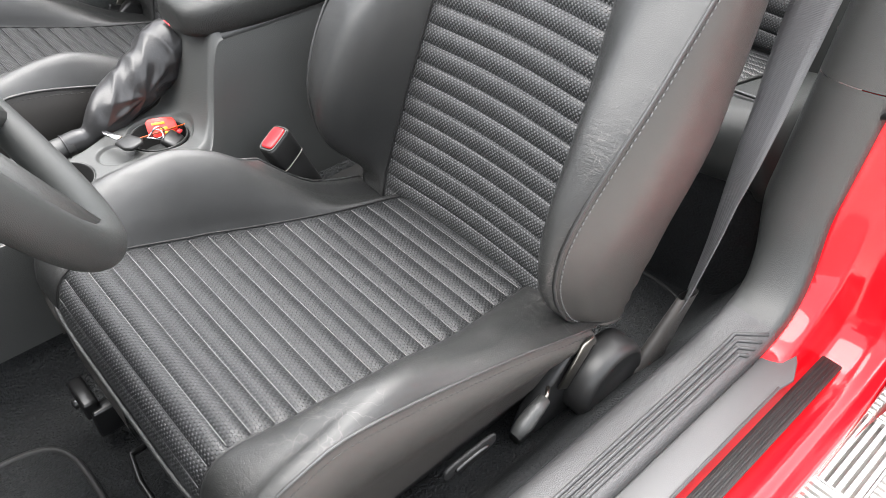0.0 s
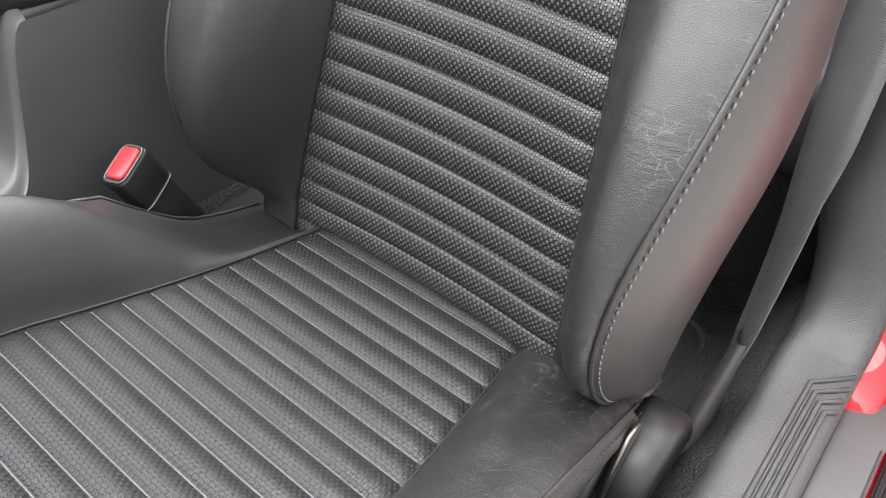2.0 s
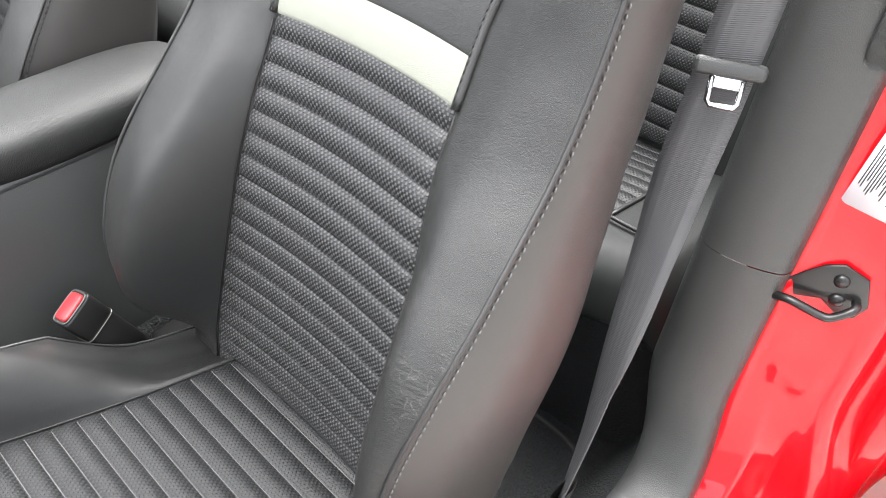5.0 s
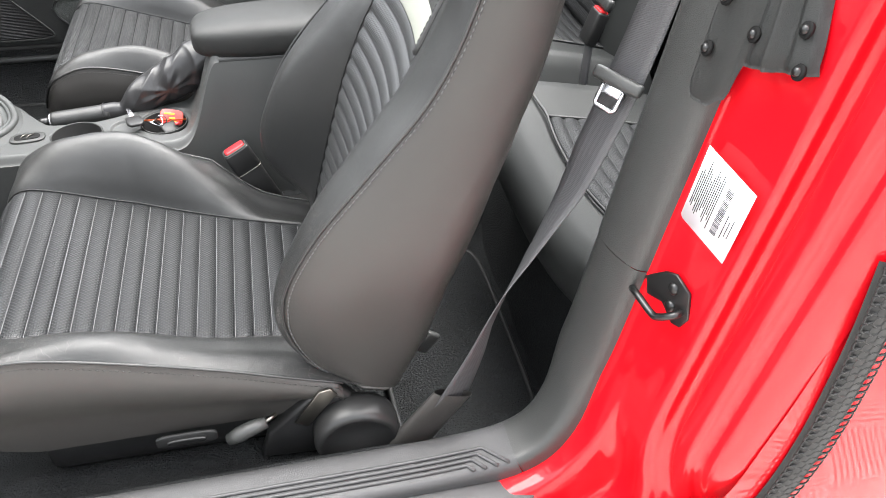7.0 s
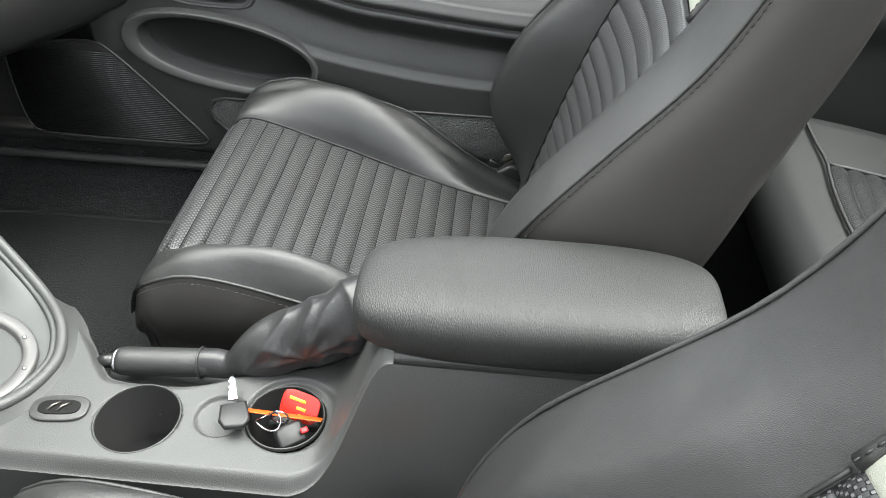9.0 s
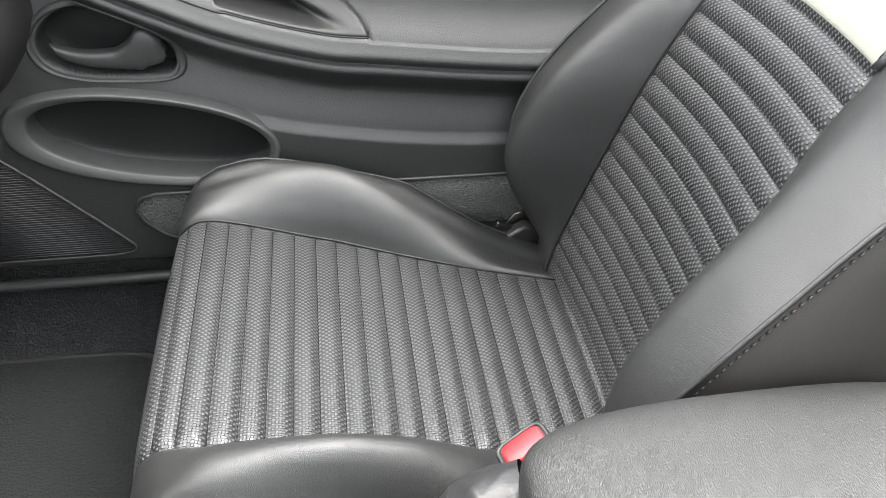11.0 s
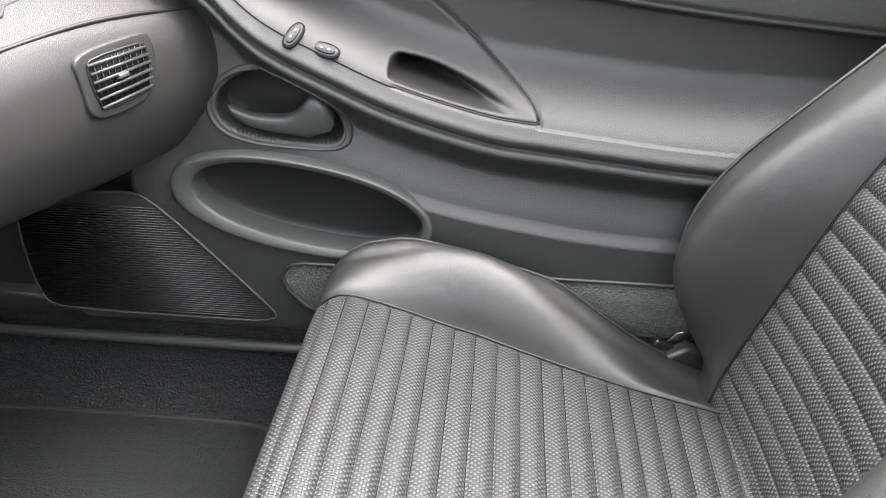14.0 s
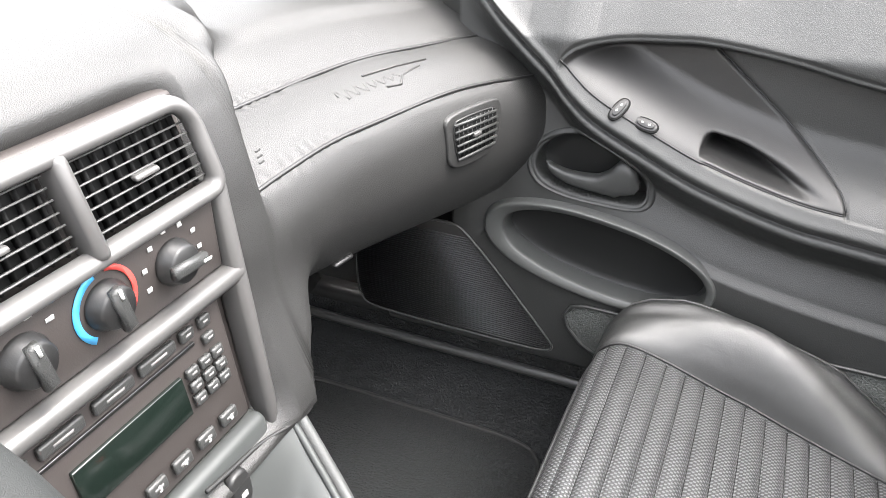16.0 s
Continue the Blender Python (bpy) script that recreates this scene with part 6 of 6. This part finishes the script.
# ---- rear seat and quarter trim ----
def rear_seat(cy, label):
    s = thing("back_seat", (0.55, cy, 0.40), label, "rear seat", "rear seats")
    prof = spline([(0.380, 0.470), (0.348, 0.480), (0.328, 0.505), (0.330, 0.540), (0.354, 0.566), (0.40, 0.574), (0.55, 0.548), (0.72, 0.51)], 60)

    def fn(i, j):
        v = j / 40 * 2 - 1
        x, z = prof[i]
        z += 0.035 * abs(v) ** 2.5 * smooth(0.45, 0.55, z) - 0.07 * max(0, abs(v) - 0.88) / 0.12
        return (x + 0.05 * abs(v) ** 4, cy + 0.305 * v, z)
    prof_top = prof[int(np.argmax(prof[:, 1])):]
    part("cushion", sheet(fn, 60, 40), LEATHER_REAR, s)

    def ins(i, j):
        v = j / 24 * 2 - 1
        x = 0.425 + 0.30 * i / 200 + 0.012 * v * v
        z = float(np.interp(x - 0.05 * (0.53 * abs(v)) ** 4, prof_top[:, 0], prof_top[:, 1]))
        z += 0.035 * abs(0.53 * v) ** 2.5 + 0.003 + 0.005 * abs(math.sin(math.pi * i * 0.0015 / 0.027)) ** 0.6 - 0.005 * abs(v) ** 10
        return (x, cy + 0.155 * v, z)
    # the darker weave stands in for shade on the rear inserts
    part("cushion_insert", sheet(ins, 200, 24, uv=lambda i, j: (0.155 * (j / 12 - 1), i * 0.0015)), WEAVE_WORN_SHADED, s)
    for v0 in (-1, 1):
        part("piping", tube([(0.425 + 0.012 + 0.29 * t, cy + 0.158 * v0, float(np.interp(0.437 + 0.29 * t, prof_top[:, 0], prof_top[:, 1])) + 0.010) for t in np.linspace(0, 1, 12)], 0.0028, 6), LEATHER, s)
    part("piping", tube([(0.420 + 0.012 * v * v - 0.05 * max(0, abs(v) - 1) , cy + 0.158 * v, float(np.interp(0.42, prof_top[:, 0], prof_top[:, 1])) + 0.006 + 0.035 * abs(0.53 * v) ** 2.5) for v in np.linspace(-1.6, 1.6, 30)], 0.0028, 6), LEATHER, s)
    bp = spline([(0.70, 0.48), (0.72, 0.60), (0.77, 0.78), (0.82, 0.95), (0.88, 1.00)], 40)

    def back(i, j):
        v = j / 30 * 2 - 1
        x, z = bp[i]
        return (x - 0.02 * (1 - abs(v) ** 4) + 0.03 * abs(v) ** 6, cy + 0.275 * v, z)
    part("backrest", sheet(back, 40, 30), LEATHER_REAR, s)

    def bins(i, j):
        v = j / 16 * 2 - 1
        k = bp[4 + i // 8] * (1 - (i % 8) / 8) + bp[5 + i // 8] * ((i % 8) / 8)
        d = 0.006 * abs(math.sin(math.pi * i / 17)) ** 0.6
        return (k[0] - 0.026 - d, cy + 0.14 * v, k[1])
    part("back_insert", sheet(bins, 230, 16, uv=lambda i, j: (0.14 * (j / 8 - 1), i * 0.0017)), WEAVE_WORN_SHADED, s)
    return s


def riser():
    """Carpeted step under the rear cushions, bulging between the sides."""
    def fn(i, j):
        y, t = -0.684 + 1.368 * i / 60, j / 16
        return (0.336 + 0.036 * t ** 0.6 + 0.004 * noise.noise((y * 14, t * 3, 2.0)), y, 0.262 + 0.236 * t)
    return sheet(fn, 60, 16, flip=True)


structure("rear_step", riser(), CARPET, "charcoal carpet step below the rear seat cushions", "carpet step")
rear_seat(-0.335, "black leather rear seat with ribbed woven insert behind the driver")
rear_seat(0.335, "black leather rear seat with ribbed woven insert behind the passenger")
for sg in (-1, 1):
    qt = thing("quarter_trim", (0.6, sg * 0.64, 0.40), "black grained quarter trim panel beside the rear seat", "quarter trim")

    def quarter_fn(i, j):
        x, z = 0.39 + 0.56 * i / 30, 0.36 + 0.64 * j / 30
        y = 0.652 + 0.01 * smooth(0.5, 0.75, z) - 0.03 * math.exp(-((z - 0.74) / 0.03) ** 2)
        return (x, sg * y, z)
    part("panel", sheet(quarter_fn, 30, 30, flip=sg > 0), PLASTIC_DARK if sg < 0 else DASH, qt)
bulk = thing("rear_deck", (0.95, 0, 0.95), "black folded soft top and rear deck behind the seats", "rear deck")
part("cover", box((0.5, 1.5, 0.12), (1.12, 0, 1.0), bevel=0.05, seg=4), PLASTIC_DARK, bulk)
part("front_wall", box((0.03, 1.3, 0.7), (0.93, 0, 0.66), bevel=0), PLASTIC_DARK, bulk)


# ---- driver's seat belt ----
belt = thing("seat_belt", (0.14, -0.66, 0.36), "dark grey seat belt with chrome tongue and vinyl sleeve", "seat belt")
MID = spline([(0.140, -0.658, 0.415), (0.157, -0.658, 0.456), (0.182, -0.656, 0.525), (0.1985, -0.653, 0.578), (0.2245, -0.647, 0.640), (0.247, -0.642, 0.680), (0.270, -0.6355, 0.720), (0.2905, -0.6305, 0.760), (0.304, -0.6285, 0.800), (0.3185, -0.6285, 0.845), (0.335, -0.6275, 0.900), (0.3530, -0.6275, 0.975), (0.381, -0.6275, 1.12)], 80)
WID = np.stack([np.interp(MID[:, 2], [0.42, 0.456, 0.525, 0.575, 0.61, 0.64, 0.68, 0.72, 0.76, 0.80, 0.90, 1.05], w) for w in ([0.0205, 0.0205, 0.0140, 0.0085, 0.0120, 0.0155, 0.0110, 0.0060, -0.0015, -0.0050, -0.0090, -0.0060], [0.008, 0.0115, 0.0130, 0.0143, 0.0190, 0.0225, 0.0240, 0.0250, 0.0255, 0.0255, 0.0245, 0.0245], [-0.013, -0.0155, -0.0168, -0.0173, -0.0090, 0, 0, 0, 0, 0, -0.004, -0.006])], 1)


def strap(i, j):
    m, w = MID[i], WID[i]
    t = Vector(MID[min(i + 1, 80)] - MID[max(i - 1, 0)])
    nrm = t.cross(Vector(w)).normalized() * 0.0007
    u = [-1, -0.5, 0, 0.5, 1, 1, 0.5, 0, -0.5, -1][j]
    s = 1 if j < 5 else -1
    return Vector(m) + Vector(w) * u + nrm * s


part("webbing", sheet(strap, 80, 10, close_v=True, uv=lambda i, j: ([0, 0.012, 0.024, 0.036, 0.048, 0.048, 0.036, 0.024, 0.012, 0, 0][j], i * 0.009)), WEBBING, belt)


def sleeve(i, j):
    t, a = i / 16, 2 * math.pi * j / 28
    c = Vector((0.152, -0.660, 0.457)).lerp(Vector((0.090, -0.657, 0.362)), t)
    w = Vector((0.027, 0.002, -0.010)).lerp(Vector((0.036, 0, 0.006)), t)
    return c + w * math.copysign(abs(math.cos(a)) ** 0.6, math.cos(a)) + Vector((0, 0.0065 + 0.006 * t, 0)) * math.sin(a)


part("sleeve", sheet(sleeve, 16, 28, close_v=True), LEATHER_SIDE, belt, "charcoal vinyl sleeve")
tx = Vector((0.525, -0.847, -0.07)).normalized()
tn = Vector((-0.70, -0.40, 0.45))
tn = (tn - tx * tn.dot(tx)).normalized()
tm = axes(tx, tn.cross(tx), tn, (0.318, -0.637, 0.888)) @ Matrix.Rotation(math.pi, 4, "Z")
tz = tm.to_3x3()
part("tongue_cover", box((0.062, 0.015, 0.011), tm @ Vector((0, -0.006, 0)), tz, bevel=0.005, seg=3), PLASTIC, belt)
part("tongue_frame", tube([tm @ Vector((x, y, 0.001)) for x, y in [(-0.013, 0.002), (-0.0125, 0.022), (-0.010, 0.025), (0.010, 0.025), (0.0125, 0.022), (0.013, 0.002)]], 0.0028, 8), CHROME, belt, "chrome buckle tongue")
part("tongue_plate", box((0.026, 0.010, 0.003), tm @ Vector((0, 0.006, 0.001)), tz, bevel=0.001), CHROME, belt)


# ---- pillar fittings ----
striker = thing("door_striker", (0.36, -0.79, 0.69), "black door striker loop bolted to the red jamb", "door striker")
jn = Vector((-0.94, -0.24, 0.05)).normalized()
jy = Vector((0, 0, 1))
jx = jy.cross(jn).normalized()
jm = axes(jx, jn.cross(jx), jn, (0.3555, -0.775, 0.700))
part("plate", prism([(-0.058, -0.026), (-0.0526, -0.032), (-0.030, -0.012), (-0.004, -0.004), (0.017, -0.018), (0.0288, -0.014), (0.0358, 0.003), (0.0268, 0.0317), (0.0033, 0.040), (-0.0118, 0.033), (-0.0466, -0.002)], 0.004, jm, 0.0012), BLACK_METAL, striker)
part("loop", tube(spline([tuple(jm @ Vector(p)) for p in [(-0.0463, -0.0188, 0.002), (-0.0420, -0.0120, 0.012), (-0.0280, -0.0060, 0.019), (0.0020, -0.0100, 0.021), (0.0120, -0.0070, 0.020), (0.0250, 0.0040, 0.014), (0.0250, 0.0042, 0.002)]], 30), 0.0042, 10), BLACK_METAL, striker)
for p in ((0.006, 0.023), (0.009, 0.001)):
    part("bolt", lathe([(0.0070, 0), (0.0070, 0.002), (0.0045, 0.004), (0.0, 0.0042)], jm @ Matrix.Translation((p[0], p[1], 0.004)), 16, caps=False), BLACK_METAL, striker)

tag = thing("paper_label", (0.375, -0.79, 0.79), "white printed paper label on the red door jamb", "label")
lx = Vector((0.016, -0.068, -0.009)).normalized()
ly = Vector((0.0, 0.0, 1.0))
ly = (ly - lx * ly.dot(lx)).normalized()
ln = lx.cross(ly)
if ln.x > 0:
    ln = -ln
lm = axes(lx, ly, ln, (0.3695, -0.788, 0.836))
part("sheet", prism([(-0.0345, -0.045), (0.0345, -0.049), (0.0345, 0.041), (-0.0345, 0.047)], 0.0006, lm, 0), PAPER, tag)
rnd = random.Random(4)
for k in range(13):
    w = rnd.uniform(0.034, 0.066)
    part("text_bar", box((0.0009, w, 0.0003), lm @ Vector((-0.030 + 0.0024 * k, 0.002 + rnd.uniform(-0.004, 0.004), 0.0008)), lm.to_3x3(), bevel=0), INK, tag)
for k in range(30):
    part("code_bar", box((0.008, rnd.choice((0.0006, 0.001)), 0.0003), lm @ Vector((0.009, -0.030 + 0.0019 * k, 0.0008)), lm.to_3x3(), bevel=0), INK, tag)
for k in range(3):
    part("text_bar", box((0.0009, rnd.uniform(0.012, 0.03), 0.0003), lm @ Vector((0.018 + 0.004 * k, rnd.uniform(-0.02, 0.015), 0.0008)), lm.to_3x3(), bevel=0), INK, tag)

bracket = thing("roof_bracket", (0.40, -0.80, 0.95), "black moulded roof latch bracket bolted over the pillar", "bracket")


def bracket_fn(i, j):
    u, v = i / 30, j / 60
    low = 0.918 + 0.012 * max(0, 1 - v / 0.10) ** 2 + 0.012 * smooth(0.20, 0.33, v) + 0.036 * smooth(0.335, 0.385, v) + 0.030 * max(0, v - 0.4)
    z = low + (1.12 - low) * u
    y = -0.722 - 0.100 * (v - 0.02) * (1 - 0.24 * smooth(0, 0.6, u) * v)
    x = 0.345 + 0.052 * v + 0.020 * u - 0.010 * math.exp(-((v - 0.66) / 0.05) ** 2) + 0.006 * math.exp(-((v - 0.40) / 0.06) ** 2) - 0.006 * smooth(0.75, 0.85, v)
    x += 0.010 * smooth(0.04, 0.0, v) + 0.008 * smooth(0.97, 1.0, v) + 0.004 * smooth(0.06, 0.0, u)
    return (x, y, z)


bb = sheet(bracket_fn, 30, 60)
bmesh.ops.solidify(bb, geom=list(bb.faces), thickness=0.006)
part("plate", bb, CONSOLE_PLASTIC, bracket)
for i, j in ((8, 6), (15, 7), (6, 26), (8, 55), (1, 56), (22, 14)):
    p = bracket_fn(i, j)
    bd = Vector((-0.95, 0, 0.3)).normalized()
    bm4 = axes((0, 1, 0), bd.cross(Vector((0, 1, 0))), bd, (p[0] - 0.004, p[1], p[2]))
    part("bolt", lathe([(0.0042, -0.002), (0.0042, 0.002), (0.0030, 0.0034), (0, 0.0037)], bm4, 14, caps=False), BLACK_METAL, bracket)
    part("bolt_seat", lathe([(0.0072, -0.003), (0.0072, -0.0005), (0.006, 0.0002)], bm4, 16), RECESS_SHADE, bracket)


# ---- steering wheel ----
wheel = thing("steering_wheel", (-0.62, -0.342, 0.80), "black leather steering wheel with stitched rim", "steering wheel")
wt = radians(28)
wn_ = Vector((math.cos(wt), 0, math.sin(wt)))
wv = Vector((-math.sin(wt), 0, math.cos(wt)))
wm = axes((0, 1, 0), wv, wn_, (-0.532, -0.345, 0.903))
ring = [(0.196 * math.cos(a), 0.196 * math.sin(a)) for a in np.linspace(0, 2 * math.pi, 96, endpoint=False)]
part("rim", tube([wm @ Vector((x, y, 0)) for x, y in ring], 0.0172, 16, closed=True), LEATHER_REAR, wheel)
seam_in = [wm @ Vector((0.1805 * math.cos(a), 0.1805 * math.sin(a), 0.004)) for a in np.linspace(0, 2 * math.pi, 120)]
part("rim_stitching", stitches(np.array([tuple(p) for p in seam_in]), 0.004, 0.004, 0.0012), THREAD, wheel)
for deg in (-8, 188, 235, 305):
    a = radians(deg)
    d = Vector((math.cos(a), math.sin(a), 0))
    pts = [d * 0.05 + Vector((0, 0, -0.015)), d * 0.10 + Vector((0, 0, -0.012)), d * 0.184]
    part("spoke", tube([wm @ p for p in pts], [0.022, 0.016, 0.013], 12), PLASTIC, wheel)
part("hub", prism(ellipse(0.075, 0.062, 40, 3), 0.05, wm @ Matrix.Translation((0, -0.01, -0.045)), 0.016, 4), PLASTIC, wheel)
part("column", tube([wm @ Vector((0, 0, -0.04)), wm @ Vector((0, 0, -0.30))], 0.045, 20), PLASTIC_DARK, wheel)


# ---- scoop strip on the quarter panel ----
def honeycomb():
    bm = bmesh.new()
    edge = spline([(0.418, -0.938, 0.465), (0.436, -0.939, 0.52), (0.449, -0.939, 0.58), (0.457, -0.938, 0.65), (0.458, -0.937, 0.73), (0.456, -0.936, 0.80), (0.455, -0.930, 0.87)], 40)
    for i in range(40):
        p, q = Vector(edge[i]), Vector(edge[i + 1])
        t = (q - p).normalized()
        side = Vector((0, -1, 0)).cross(t).normalized()
        for k in range(4):
            c = p.lerp(q, 0.5 * (k % 2)) + side * (0.0102 * (k - 1.5))
            m = axes(t, side, Vector((0, -1, 0)), c)
            ring_ = [m @ Vector((0.0062 * math.cos(a), 0.0062 * math.sin(a), 0.001)) for a in np.linspace(0, 2 * math.pi, 6, endpoint=False)]
            tube(ring_, 0.0011, 4, closed=True, bm=bm)
    return bm, edge


hbm, hedge = honeycomb()
scoop = thing("scoop_strip", (0.44, -0.936, 0.46), "black honeycomb strip on the red quarter panel", "trim strip")


def strip_fn(i, j):
    p = Vector(hedge[i])
    t = Vector(hedge[min(i + 1, 40)] - hedge[max(i - 1, 0)]).normalized()
    side = Vector((0, -1, 0)).cross(t).normalized()
    return p + side * (0.044 * (j / 4 - 0.5)) + Vector((0, -0.0015 if 0 < j < 4 else 0.006, 0))


part("backing", sheet(strip_fn, 40, 4), RUBBER, scoop)
tagged(part("honeycomb", hbm, RUBBER, scoop), kind="stuff")


# ---- floor tiles beside the car ----
def tile_mesh():
    bm = bmesh.new()
    s = 0.20
    for qx in (0, 1):
        for qy in (0, 1):
            x0, y0 = qx * s, qy * s
            across = (qx + qy) % 2
            for k in range(13):
                o = 0.0085 + k * 0.01525
                if across:
                    c, size = (x0 + s / 2, y0 + o, -0.006), (s - 0.008, 0.0085, 0.012)
                else:
                    c, size = (x0 + o, y0 + s / 2, -0.006), (0.0085, s - 0.008, 0.012)
                box(size, c, bevel=0, bm=bm)
    for o in (0.002, 0.2, 0.398):
        box((0.40, 0.004, 0.014), (0.2, o, -0.008), bevel=0, bm=bm)
        box((0.004, 0.40, 0.014), (o, 0.2, -0.008), bevel=0, bm=bm)
    me = bpy.data.meshes.new("tile")
    bm.to_mesh(me)
    bm.free()
    me.materials.append(TILE_WHITE)
    return me


pavement = thing("pavement", (0, -1.5, 0), "floor of pale slatted plastic tiles beside the car", "floor tiles", kind="structure")
tm_ = tile_mesh()
for i in range(11):
    for j in range(7):
        t = new("tile", tm_)
        t.parent = pavement
        t.location = (-1.6 + 0.402 * i, -0.85 + 0.402 * (1 - j) + 1.5 - 0.7, 0)


# ---- rear belt buckle ----
rb = thing("rear_belt", (0.60, -0.03, 0.55), "grey rear seat belt clipped into a black buckle with red button", "seat belt")
part("webbing", box((0.004, 0.042, 0.16), (0.605, -0.03, 0.80), Matrix.Rotation(radians(18), 3, "Y"), bevel=0.001), WEBBING, rb)
part("tongue_cover", box((0.014, 0.056, 0.022), (0.579, -0.03, 0.722), Matrix.Rotation(radians(18), 3, "Y"), bevel=0.005), PLASTIC, rb)
part("buckle", box((0.024, 0.040, 0.066), (0.564, -0.03, 0.674), Matrix.Rotation(radians(18), 3, "Y"), bevel=0.005), PLASTIC_DARK, rb)
part("button", box((0.018, 0.032, 0.010), (0.573, -0.03, 0.704), Matrix.Rotation(radians(18), 3, "Y"), bevel=0.003), RED_BUTTON, rb, "red release button")
part("strap", box((0.006, 0.030, 0.10), (0.560, -0.03, 0.60), bevel=0.002), WEBBING, rb)
